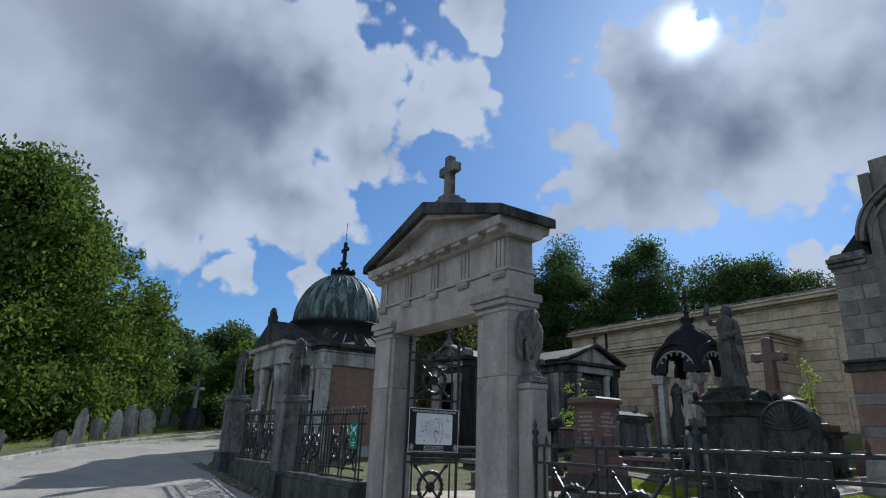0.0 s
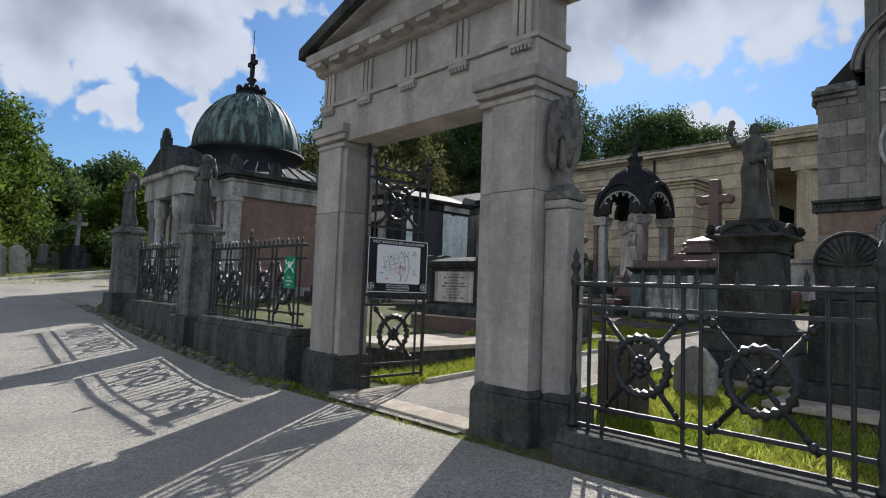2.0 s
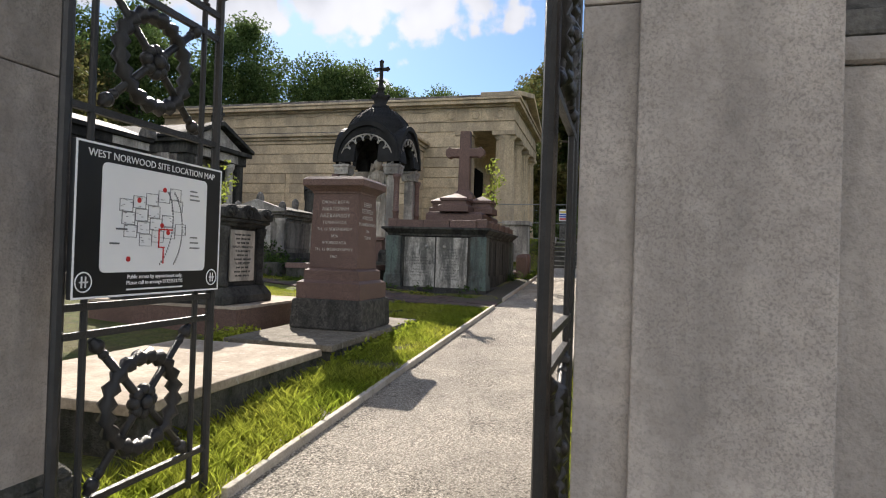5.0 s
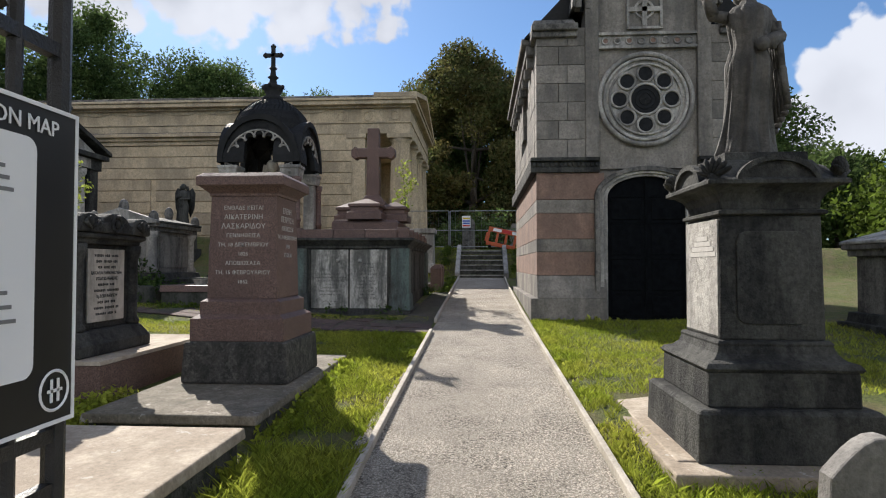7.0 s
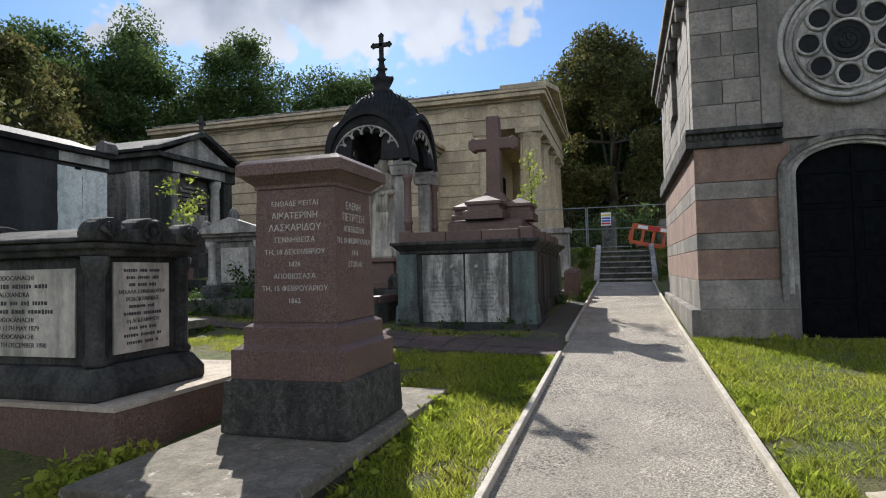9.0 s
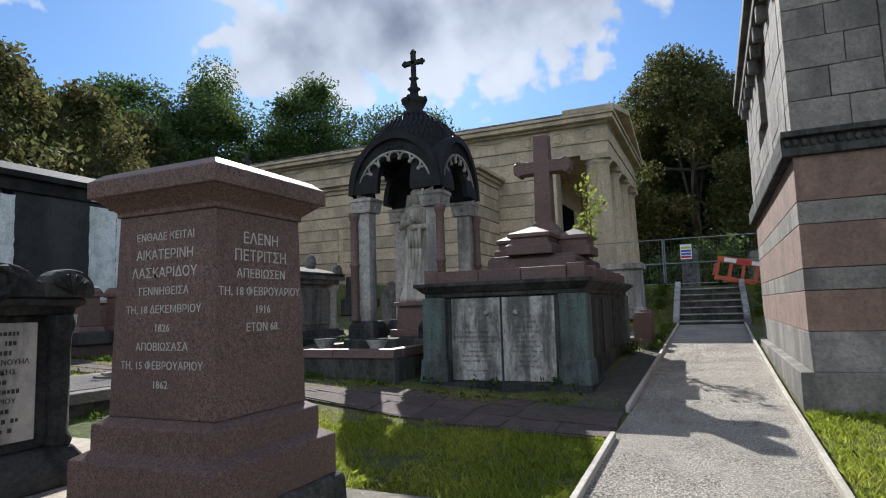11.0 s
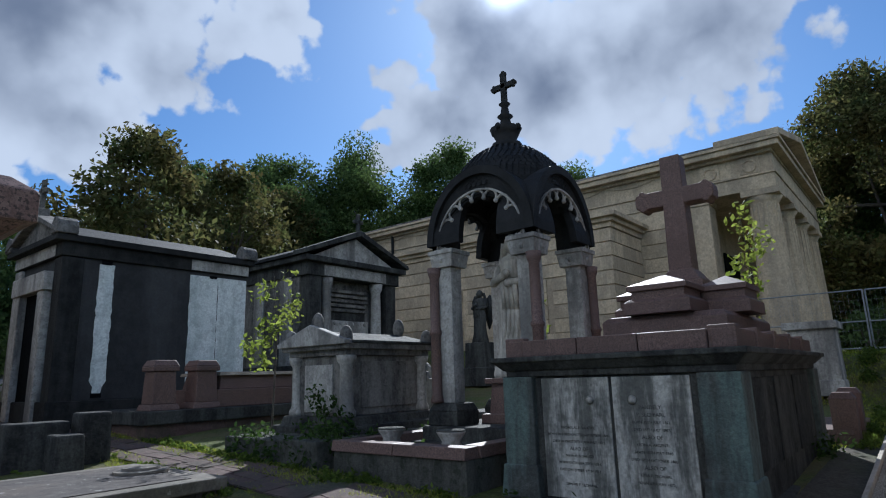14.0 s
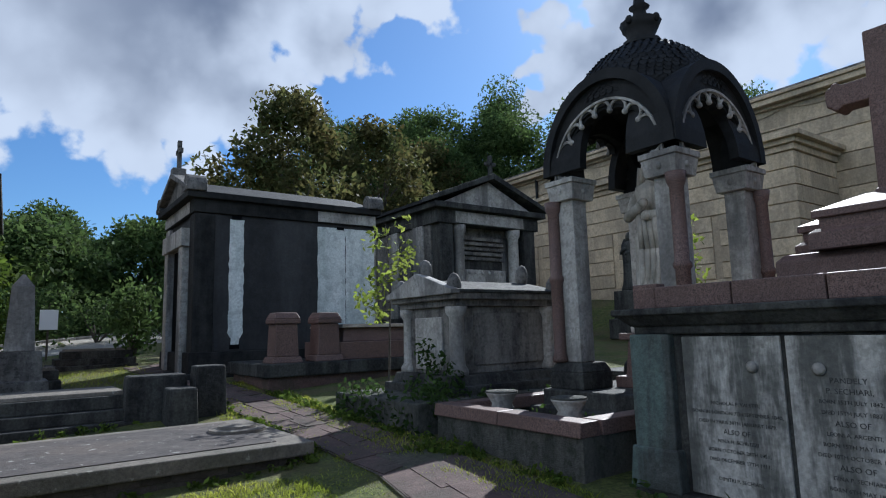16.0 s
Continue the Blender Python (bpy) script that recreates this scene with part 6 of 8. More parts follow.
    for z in (0.58, 3.05):
        part("vent", box(B(), 0.64, 0.82, -0.02, 0.0, z - 0.04, z + 0.04), DOOR_BLACK, t)
    part("vent", box(B(), 2.85, 3.02, -0.02, 0.0, 2.98, 3.04), DOOR_BLACK, t)


black_mausoleum()


def temple_tomb():
    t = thing("temple_mausoleum", 19.6, 19.3, 1.6, 0, "soot-blackened temple mausoleum with pediment and columns", "mausoleum")
    W, D = 3.3, 4.2
    part("plinth", box(box(B(), -0.3, W + 0.2, -0.3, D, -0.4, 0.35), -0.15, W + 0.1, -0.15, D, 0.35, 0.8), DARK_STONE, t, "", 0.02)
    part("wall_block", box(B(), 0, W, 0.3, D, 0.8, 3.1), SOOT_STONE, t, "", 0.01)
    for y in (0.8, 2.0, 3.2):
        part("side_pilaster", box(B(), -0.06, 0.0, y - 0.22, y + 0.22, 0.8, 3.1), PALE_STONE, t, "", 0.01)
    for x in (0.05, W - 0.45):
        part("corner_pier", box(B(), x, x + 0.4, -0.05, 0.35, 0.8, 3.1), DARK_STONE, t, "", 0.012)
    for x in (0.72, W - 0.72):
        part("column", lathe(B(), x, 0.1, [(0.2, 0.8), (0.2, 0.9), (0.16, 0.98), (0.14, 2.85), (0.19, 2.95), (0.2, 3.1)], 18), PALE_STONE, t, "", 0, True)
    part("door", box(B(), 1.0, W - 1.0, 0.26, 0.3, 0.8, 2.6), DARK_STONE, t, "", 0.01)
    for k in range(5):
        part("louvre", box(B(), 0.98, W - 0.98, 0.2, 0.28, 2.25 + 0.13 * k, 2.33 + 0.13 * k), SOOT_STONE, t)
    part("name_panel", box(B(), 0.95, W - 0.95, 0.18, 0.26, 1.35, 2.0), PALE_STONE, t, "pale inscribed panel", 0.01)
    for k in range(6):
        part("stud", ball(B(), (1.1 + 0.22 * k, 0.17, 1.92), 0.05, 1, 0.5, 1, 8), PALE_STONE, t, "", 0, True)
    part("entablature", box(box(B(), -0.06, W + 0.06, -0.1, D, 3.1, 3.45), -0.22, W + 0.22, -0.26, D + 0.1, 3.45, 3.6), DARK_STONE, t, "", 0.015)
    part("pale_frieze", box(B(), 0.5, W - 0.5, -0.112, -0.1, 3.13, 3.42), PALE_STONE, t)
    prism(bm := B(), [(0.1, 3.6), (W - 0.1, 3.6), (W / 2, 4.3)], "y", -0.06, 0.1)
    part("tympanum", bm, PALE_STONE, t)
    for s in (1, -1):
        a = W / 2 + s * (W / 2 + 0.3)
        part("raking_cornice", prism(B(), [(a, 3.6), (a, 3.72), (W / 2, 4.50), (W / 2, 4.34)], "y", -0.3, 0.2), DARK_STONE, t, "", 0.015)
        part("roof", prism(B(), [(a, 3.6), (a, 3.68), (W / 2, 4.42), (W / 2, 4.2)], "y", 0.2, D + 0.1), LEAD, t)
    part("cross", box(box(B(), W / 2 - 0.05, W / 2 + 0.05, -0.2, -0.1, 4.4, 5.0), W / 2 - 0.17, W / 2 + 0.17, -0.2, -0.1, 4.72, 4.82), DARK_STONE, t, "", 0.02)


temple_tomb()


def small_temple_tomb():
    t = thing("sarcophagus_tomb", 16.36, 13.84, 1.12, 0, "grey stone sarcophagus tomb with a small pediment and ivy", "tomb")
    hx, hy = 0.82, 0.58
    part("base", stack(B(), [(hx + 0.2, hy + 0.2, 0.1, 0.28, 0.0), (hx + 0.12, hy + 0.12, 0.28, 0.40, 0.03)]), DARK_STONE, t, "", 0.02)
    part("plinth", box(B(), -1.66, 1.0, -1.0, 0.95, -0.4, 0.18), PLINTH, t, "ivy-grown kerbed plinth", 0.02)
    part("chest", stack(B(), [(hx - 0.02, hy - 0.04, 0.40, 1.22, 0.0)]), SOOT_STONE, t, "", 0.012)
    part("side_panel", box(B(), -0.52, 0.62, -hy + 0.02, -hy + 0.045, 0.5, 1.14), SOOT_STONE, t, "", 0.01)
    part("front_panel", box(B(), -hx - 0.005, -hx + 0.03, -0.3, 0.3, 0.45, 1.1), PALE_STONE, t, "pale lettered panel", 0.01)
    for sx in (1, -1):
        for sy in (1, -1):
            part("corner_column", lathe(B(), sx * (hx - 0.06), sy * (hy - 0.06), [(0.13, 0.4), (0.13, 0.46), (0.095, 0.52), (0.09, 1.08), (0.13, 1.14), (0.14, 1.22)], 16), PALE_STONE, t, "", 0, True)
    part("cornice", stack(B(), [(hx + 0.04, hy + 0.04, 1.22, 1.30, 0), (hx + 0.12, hy + 0.12, 1.30, 1.38, 0)]), SOOT_STONE, t, "", 0.012)
    part("roof", prism(B(), [(-hy - 0.14, 1.38), (-hy - 0.14, 1.42), (0, 1.58), (hy + 0.14, 1.42), (hy + 0.14, 1.38)], "x", -hx - 0.1, hx + 0.1), DARK_STONE, t, "", 0.01)
    part("pediment", prism(B(), [(-hy - 0.16, 1.36), (-hy - 0.16, 1.42), (0, 1.66), (hy + 0.16, 1.42), (hy + 0.16, 1.36)], "x", -hx - 0.18, -hx - 0.04), PALE_STONE, t, "", 0.012)
    for sx in (1, -1):
        for ay, az in ((hy + 0.02, 1.46), (-hy - 0.02, 1.46), (0, 1.68)):
            part("acroterion", ball(B(), (sx * (hx + 0.02), ay, az), 0.13, 0.7, 0.75, 1.25, 10), SOOT_STONE, t, "", 0, True)


small_temple_tomb()


def red_kerb_tomb():
    t = thing("red_granite_tomb", 16.6, 17.6, 1.25, 0, "red granite tomb with stubby piers on a brick base", "tomb")
    part("brick_base", box(B(), -2.1, 1.6, -0.9, 0.9, -0.4, 0.15), PAVING, t, "", 0.01)
    part("coping", box(B(), -2.2, 1.65, -0.98, 0.95, 0.15, 0.36), DARK_STONE, t, "", 0.02)
    for x in (-1.78, -1.05):
        bm = B()
        box(bm, x - 0.26, x + 0.26, -0.86, -0.4, 0.36, 0.46, 0.03, 0.03)
        box(bm, x - 0.2, x + 0.2, -0.82, -0.44, 0.46, 0.98, 0.02, 0.02)
        box(bm, x - 0.22, x + 0.22, -0.84, -0.42, 0.98, 1.06)
        box(bm, x - 0.22, x + 0.22, -0.84, -0.42, 1.06, 1.16, 0.05, 0.05)
        part("pier", bm, RED_GRANITE, t, "", 0.015)
    part("ledger", box(box(B(), -0.85, 1.4, -0.8, 0.7, 0.36, 0.66), -0.75, 1.3, -0.7, 0.6, 0.66, 0.9, 0.05, 0.05), RED_GRANITE, t, "", 0.015)
    part("ledger_top", box(B(), -0.78, 1.35, -0.75, 0.65, 0.9, 0.96, 0.02, 0.02), SLAB, t, "", 0.01)


red_kerb_tomb()


# ---- domed mausoleum behind the railing ----
def domed_mausoleum():
    t = thing("domed_mausoleum", 9.0, 20.5, 0.95, 0, "stone and brick mausoleum with a green copper dome", "mausoleum")
    h, e = 2.35, 1.75
    part("plinth", box(B(), -h - 0.5, e + 0.1, -h - 0.1, h + 0.1, -0.6, 0.35), PALE_STONE, t, "", 0.02)
    part("wall_block", box(B(), -h + 0.9, e, -h, h, 0.35, 2.80), RED_SAND, t)
    for x in (-h + 1.02, e - 0.14):
        part("corner_pilaster", box(box(B(), x - 0.15, x + 0.15, -h - 0.07, -h + 0.1, 0.35, 2.66), x - 0.18, x + 0.18, -h - 0.10, -h + 0.1, 2.66, 2.80), PALE_STONE, t, "", 0.012)
    for y in (-h + 0.12, -h + 0.62, -1.2, 1.2, h - 0.62, h - 0.12):
        part("front_pilaster", box(box(B(), -h + 0.80, -h + 1.0, y - 0.13, y + 0.13, 0.35, 2.66), -h + 0.77, -h + 1.0, y - 0.16, y + 0.16, 2.66, 2.80), PALE_STONE, t, "", 0.012)
    part("front_wall", box(B(), -h + 0.87, -h + 0.95, -h, h, 0.35, 2.80), RED_SAND, t)
    part("side_window", box(B(), -h + 0.84, -h + 0.88, -2.0, -1.45, 0.5, 2.0), DOOR_BLACK, t)
    for y in (-1.35, -0.75, 0.75, 1.35):
        part("portico_column", lathe(B(), -h + 0.10, y, [(0.22, 0.35), (0.22, 0.45), (0.17, 0.5), (0.145, 2.2), (0.2, 2.3), (0.22, 2.80)], 18), PALE_STONE, t, "", 0, True)
    part("entrance", box(B(), -h + 0.82, -h + 0.9, -0.5, 0.5, 0.35, 2.2), DOOR_BLACK, t)
    part("entablature", box(box(B(), -h + 0.84, e + 0.06, -h - 0.08, h + 0.08, 2.80, 3.2), -h + 0.8, e + 0.1, -h - 0.12, h + 0.12, 3.2, 3.28), PALE_STONE, t, "", 0.015)
    part("cornice", box(box(B(), -h + 0.74, e + 0.16, -h - 0.18, h + 0.18, 3.28, 3.36), -h + 0.66, e + 0.24, -h - 0.26, h + 0.26, 3.36, 3.5), DARK_STONE, t, "blackened cornice", 0.015)
    part("portico_entablature", box(box(B(), -h - 0.14, -h + 0.9, -1.65, 1.65, 2.80, 3.38), -h - 0.28, -h + 0.9, -1.8, 1.8, 3.38, 3.52), PALE_STONE, t, "", 0.015)
    part("portico_pediment", prism(B(), [(-1.85, 3.52), (1.85, 3.52), (0, 4.40)], "x", -h - 0.22, -h + 1.5), DARK_STONE, t, "", 0.02)
    for y in (-1.65, 1.65, -h, h):
        for x in ((-h - 0.05,) if abs(y) < 2 else (-h + 0.9, e - 0.1)):
            part("acroterion", ball(B(), (x, y, 3.68), 0.2, 0.45, 0.8, 1.4, 10), DARK_STONE, t, "", 0, True)
    for x in (-h + 0.9, -0.3, e - 0.1):
        part("antefix", prism(B(), [(x - 0.17, 3.5), (x + 0.17, 3.5)] + [(x + 0.17 * math.cos(q), 3.62 + 0.24 * math.sin(q)) for q in np.linspace(0, math.pi, 9)], "y", -h - 0.27, -h - 0.12), DARK_STONE, t, "rounded antefix on the eaves", 0.02)
    part("portico_ridge", ball(box(B(), -h - 0.24, -h - 0.02, -0.2, 0.2, 4.3, 4.55), (-h - 0.13, 0, 4.62), 0.2, 0.6, 1, 1.2, 10), DARK_STONE, t)
    part("roof", box(B(), -h + 0.75, e + 0.15, -h - 0.15, h + 0.15, 3.5, 3.95, 0.75, 0.75), LEAD, t, "dark lead roof with pale seams")
    for k in range(7):
        x = -h + 1.0 + 0.48 * k
        part("roof_seam", tube(B(), (x, -h - 0.12, 3.53), (0.4 + (x - 0.4) * 0.68, -h + 0.6, 3.97), 0.022, None, 5), PALE_STONE, t)
    part("drum", lathe(B(), 0, 0, [(1.85, 3.4), (1.85, 3.62), (1.68, 3.66), (1.64, 4.35), (1.78, 4.42), (1.78, 4.5)], 32), LEAD, t, "", 0, True)
    dome = [(1.66 * math.cos(a), 4.5 + 1.95 * math.sin(a)) for a in np.linspace(0, 1.45, 16)]
    part("dome", lathe(B(), 0, 0, dome + [(0.02, 6.46)], 40), COPPER, t, "streaked verdigris copper dome", 0, True)
    for k in range(24):
        bm = B()
        a = 2 * math.pi * k / 24
        for (r0, z0), (r1, z1) in zip(dome, dome[1:]):
            tube(bm, (r0 * math.cos(a), r0 * math.sin(a), z0), (r1 * math.cos(a), r1 * math.sin(a), z1), 0.028, None, 5)
        part("dome_rib", bm, COPPER, t)
    bm = B()
    lathe(bm, 0, 0, [(0.42, 6.34), (0.46, 6.46), (0.3, 6.52), (0.36, 6.62), (0.16, 6.7), (0.1, 6.85), (0.17, 6.95), (0.08, 7.05)], 16)
    for k in range(8):
        a = k * math.pi / 4
        ball(bm, (0.4 * math.cos(a), 0.4 * math.sin(a), 6.58), 0.1, 1, 1, 1.3, 6)
    part("finial", bm, LEAD, t, "", 0, True)
    part("cross", box(box(B(), -0.06, 0.06, -0.07, 0.07, 7.0, 7.8), -0.06, 0.06, -0.26, 0.26, 7.42, 7.56), LEAD, t, "", 0.02)
    part("lightning_rod", tube(B(), (0, 0, 7.8), (0, 0, 8.6), 0.012, None, 5), LEAD, t)


domed_mausoleum()


def railing_pillar(y, h):
    z = ground_z(4.5, y)
    p = thing("railing_pillar", 4.5, y, z, 0, "square weathered stone pillar carrying a statue", "pillar", "statue pillars")
    part("foot", stack(B(), [(0.34, 0.36, -0.2, 0.45, 0.02)]), PLINTH, p, "", 0.015)
    part("shaft", stack(B(), [(0.25, 0.26, 0.45, h - 0.15, 0.01), (0.28, 0.29, h - 0.15, h - 0.08, 0), (0.25, 0.26, h - 0.08, h, 0.03)]), SOOT_STONE, p, "", 0.015)
    drape("mourning_statue", 4.5, y, z + h, 1.18, STATUE, 20, "weathered grey robed mourning figure on a pillar", False, False, 3)


railing_pillar(12.2, 1.92)
railing_pillar(16.2, 1.85)


# ---- trees ----
def leaves(name, centres, per, size, mat, parent, seed):
    """Crown leaves: small pointed blades scattered through clumps (centre, radius)."""
    r = np.random.RandomState(seed)
    pos = []
    for (cx, cy, cz), rad in centres:
        n = int(per * rad * rad)
        d = r.normal(size=(n, 3))
        d /= np.linalg.norm(d, axis=1)[:, None]
        rr = rad * (0.3 + 0.95 * r.rand(n) ** 0.8)
        pos.append(np.array((cx, cy, cz)) + d * rr[:, None] * np.array((1, 1, 0.85)))
    pos = np.concatenate(pos)
    n = len(pos)
    u = r.normal(size=(n, 3))
    u /= np.linalg.norm(u, axis=1)[:, None]
    v = np.cross(u, r.normal(size=(n, 3)))
    v /= np.linalg.norm(v, axis=1)[:, None]
    s = size * (0.6 + 0.8 * r.rand(n))[:, None]
    quad = np.stack([pos - u * s, pos + v * s * 0.5, pos + u * s, pos - v * s * 0.5], axis=1).reshape(-1, 3)
    me = bpy.data.meshes.new(name)
    me.vertices.add(4 * n)
    me.vertices.foreach_set("co", quad.ravel())
    me.loops.add(4 * n)
    me.loops.foreach_set("vertex_index", np.arange(4 * n, dtype=np.int32))
    me.polygons.add(n)
    me.polygons.foreach_set("loop_start", np.arange(0, 4 * n, 4, dtype=np.int32))
    me.update(calc_edges=True)
    me.materials.append(mat)
    ob = new(name, me)
    if parent:
        ob.parent = parent
    return ob


def tree(x, y, h, w, mat, label, seed, bare=0.28, per=170, size=0.16, clumps=34, z=None):
    r = random.Random(seed)
    z0 = ground_z(x, y) if z is None else z
    t = thing("tree", x, y, z0 - 0.1, 0, label, "tree", "surrounding trees")
    bm = B()
    pts = [Vector((0, 0, 0))]
    for k in range(5):
        pts.append(pts[-1] + Vector((r.uniform(-.1, .1), r.uniform(-.1, .1), h * 0.62 / 5)))
    rad = 0.022 * h
    for k, (p, q) in enumerate(zip(pts, pts[1:])):
        tube(bm, p, q, rad * (1.25 - 0.2 * k), rad * (1.05 - 0.2 * k), 10)
    cs = []
    for k in range(clumps):
        a, f = r.uniform(0, 2 * math.pi), r.uniform(bare, 1.0)
        prof = math.sin(math.pi * min(1, (f - bare) / (1 - bare) * 0.78 + 0.20)) ** 0.7
        d = w / 2 * prof * r.uniform(0.3, 1.0) ** 0.6 * (1 + 0.16 * math.sin(3 * a + seed))
        cr = w * r.choice((0.045, 0.06, 0.08, 0.11, 0.13))
        c = (d * math.cos(a), d * math.sin(a), h * (f - 0.04 + 0.05 * math.sin(2 * a + seed)) - cr * 0.5 + r.uniform(-0.03, 0.03) * h)
        cs.append((c, cr))
        if k < 16:
            base = pts[min(4, 2 + k % 3)]
            tube(bm, base, Vector(base).lerp(Vector(c), 0.85), rad * 0.35, rad * 0.08, 6)
    part("trunk", bm, BARK, t, "", 0, True)
    leaves("crown", cs, per, size, mat, t, seed)
    return t


tree(-2.2, 31.0, 12.2, 11.6, LEAF, "broad green lime tree beside the road", 11, 0.04, 420, 0.115, 300)
tree(2.2, 36, 10.5, 9.0, LEAF, "broad green lime tree beside the road", 12, 0.06, 360, 0.12, 110)
FAR = [(7, 45, 6.5, 8, LEAF_DARK), (13, 50, 7.2, 9, LEAF_DARK), (-9, 33, 12, 9, LEAF), (22, 48, 8.5, 9, LEAF_DARK), (3, 52, 8, 10, LEAF_DARK), (-16, 44, 13, 11, LEAF_DARK), (12, 38, 5.0, 7, LEAF_DARK), (17, 42, 5.8, 8, LEAF_DARK),
       (20.5, 31, 10.2, 7.5, LEAF_RUST), (26, 33, 9.2, 7.0, LEAF_RUST), (31.5, 37, 9.8, 7, LEAF_RUST), (29, 45, 13, 10, LEAF_DARK), (36, 44, 15, 11, LEAF_DARK), (43, 43, 17, 12, LEAF_DARK), (50, 38, 18, 13, LEAF_DARK), (56, 30, 17, 12, LEAF_DARK), (61, 22, 15, 11, LEAF_DARK),
       (47, 7.5, 15.5, 11.5, LEAF_RUST), (50, -1, 14, 11, LEAF_DARK), (62, 13, 17, 12, LEAF_RUST), (44, -9, 13, 11, LEAF_DARK), (30, -18, 10, 10, LEAF), (20, -24, 11, 10, LEAF_DARK), (38, -22, 13, 11, LEAF_DARK), (-6, 56, 9, 11, LEAF_DARK), (54, 5, 15, 13, LEAF_DARK), (53, 11, 14, 12, LEAF_DARK), (27, -10, 4.5, 6, LEAF), (34, -10, 5, 7, LEAF_DARK), (24, -13, 4.2, 6, LEAF_DARK), (40, -14, 6, 8, LEAF), (24, 41, 8.5, 9, LEAF_DARK), (33, 41, 12, 11, LEAF_DARK), (40, 40, 14.5, 11, LEAF_DARK), (46, 36, 15.5, 11, LEAF_DARK), (52, 31, 15.5, 12, LEAF_DARK), (58, 26, 15, 11, LEAF_DARK), (9.5, 33.5, 4.6, 4.5, LEAF)]
for k, (x, y, h, w, m) in enumerate(FAR):
    tree(x, y, h, w, m, {LEAF: "leafy green tree across the cemetery", LEAF_DARK: "tall dark green tree behind the tombs", LEAF_RUST: "browning horse chestnut tree"}[m], 30 + k, 0.06, 420 if k == 17 else 230 if m is LEAF_RUST else 260, 0.13, 150)


# ---- shrubs, saplings, ivy ----
def shrub(x, y, h, w, mat, label, seed, per=420, size=0.07):
    r = random.Random(seed)
    t = thing("shrub", x, y, ground_z(x, y) - 0.05, 0, label, "shrub", "shrubs")
    bm = B()
    cs = []
    for k in range(14):
        a, d, f = r.uniform(0, 6.28), r.uniform(0, w / 2), r.uniform(0.2, 0.85)
        c = (d * math.cos(a), d * math.sin(a), h * f)
        cs.append((c, h * r.uniform(0.16, 0.28)))
        if k < 6:
            tube(bm, (0, 0, 0), c, 0.03, 0.008, 5)
    part("stem", bm, BARK, t)
    leaves("foliage", cs, per, size, mat, t, seed)


for k, (x, y, h, w) in enumerate(((8.2, 33.0, 1.9, 2.6), (9.5, 28.5, 2.0, 2.6), (11.6, 29.5, 2.2, 3.0), (13.6, 30.5, 2.0, 2.6), (7.6, 27.0, 1.9, 2.4), (15.6, 29.5, 2.1, 2.4), (11.0, 25.3, 1.7, 1.6), (5.5, 38, 2.4, 4), (0, 38, 2.4, 4), (-5, 37, 2.2, 4), (10, 40, 2.5, 4),
                                  (13.6, 23.0, 1.9, 0.6))):
    shrub(x, y, h, w, LEAF if k in (0, 6) else LEAF_DARK, "dense dark green bush among the graves" if k else "rounded green bush beside the road", 70 + k)
for k, (x, y, h, w) in enumerate(((28.5, 8.3, 1.3, 2.5), (29, 6.2, 1.4, 2.5), (30, 3.5, 1.6, 3.0), (27.5, 4.0, 1.1, 2.0), (33, 7.0, 2.2, 4.0))):
    shrub(x, y, h, w, LEAF_DARK, "dark undergrowth at the top of the steps", 90 + k, 300, 0.09)


def sapling(x, y, z, h, seed, spread=0.22, bare=0.35):
    r = random.Random(seed)
    t = thing("sapling", x, y, z, 0, "slender self-sown sapling with bright green leaves", "sapling", "saplings")
    bm = B()
    tube(bm, (0, 0, 0), (0.05, 0, h * 0.6), 0.018, 0.012, 6)
    tube(bm, (0.05, 0, h * 0.6), (0.0, 0.05, h), 0.012, 0.004, 6)
    cs = []
    for k in range(11):
        f = bare + (1 - bare) * k / 10
        a = r.uniform(0, 6.28)
        c = (spread * math.cos(a) * (1.3 - f * 0.6), spread * math.sin(a) * (1.3 - f * 0.6), h * f)
        tube(bm, (0.03, 0, h * f - 0.1), c, 0.007, 0.003, 5)
        cs.append((c, 0.20 if f < 0.9 else 0.14))
    part("stem", bm, BARK, t)
    leaves("foliage", cs, 900, 0.05, LEAF_LIME, t, seed)


sapling(15.75, 15.2, ground_z(15.75, 15.2), 2.55, 3, 0.36, 0.45)
sapling(18.6, 8.75, 2.17, 1.9, 4, 0.14, 0.25)
sapling(19.3, 12.6, ground_z(19.3, 12.6), 2.4, 5)


def ivy_patch(pts, per, seed, label):
    """Trailing ivy over a plinth: loose clumps of small leaves."""
    o = pts[0][0]
    t = thing("ivy", o[0], o[1], o[2], 0, label, "ivy")
    leaves("foliage", [((p[0] - o[0], p[1] - o[1], p[2] - o[2]), r) for p, r in pts], per, 0.035, IVY, t, seed)


rnd = random.Random(21)
ivy_patch([((rnd.uniform(14.75, 15.7), rnd.uniform(12.95, 14.7), 1.32), rnd.uniform(0.12, 0.24)) for _ in range(16)] + [((14.72, rnd.uniform(12.95, 14.5), rnd.uniform(1.0, 1.3)), 0.16) for _ in range(9)]
          + [((rnd.uniform(14.8, 17.2), 12.88, rnd.uniform(1.0, 1.32)), 0.13) for _ in range(14)] + [((15.42, 13.4 + 0.1 * k, 1.5 + 0.09 * k), 0.13) for k in range(5)], 1500, 5, "dark ivy trailing over the tomb's plinth")
ivy_patch([((rnd.uniform(15.3, 16.9), rnd.uniform(11.1, 12.3), 1.1), rnd.uniform(0.08, 0.16)) for _ in range(14)], 1500, 6, "ivy and weeds growing in a kerbed grave")
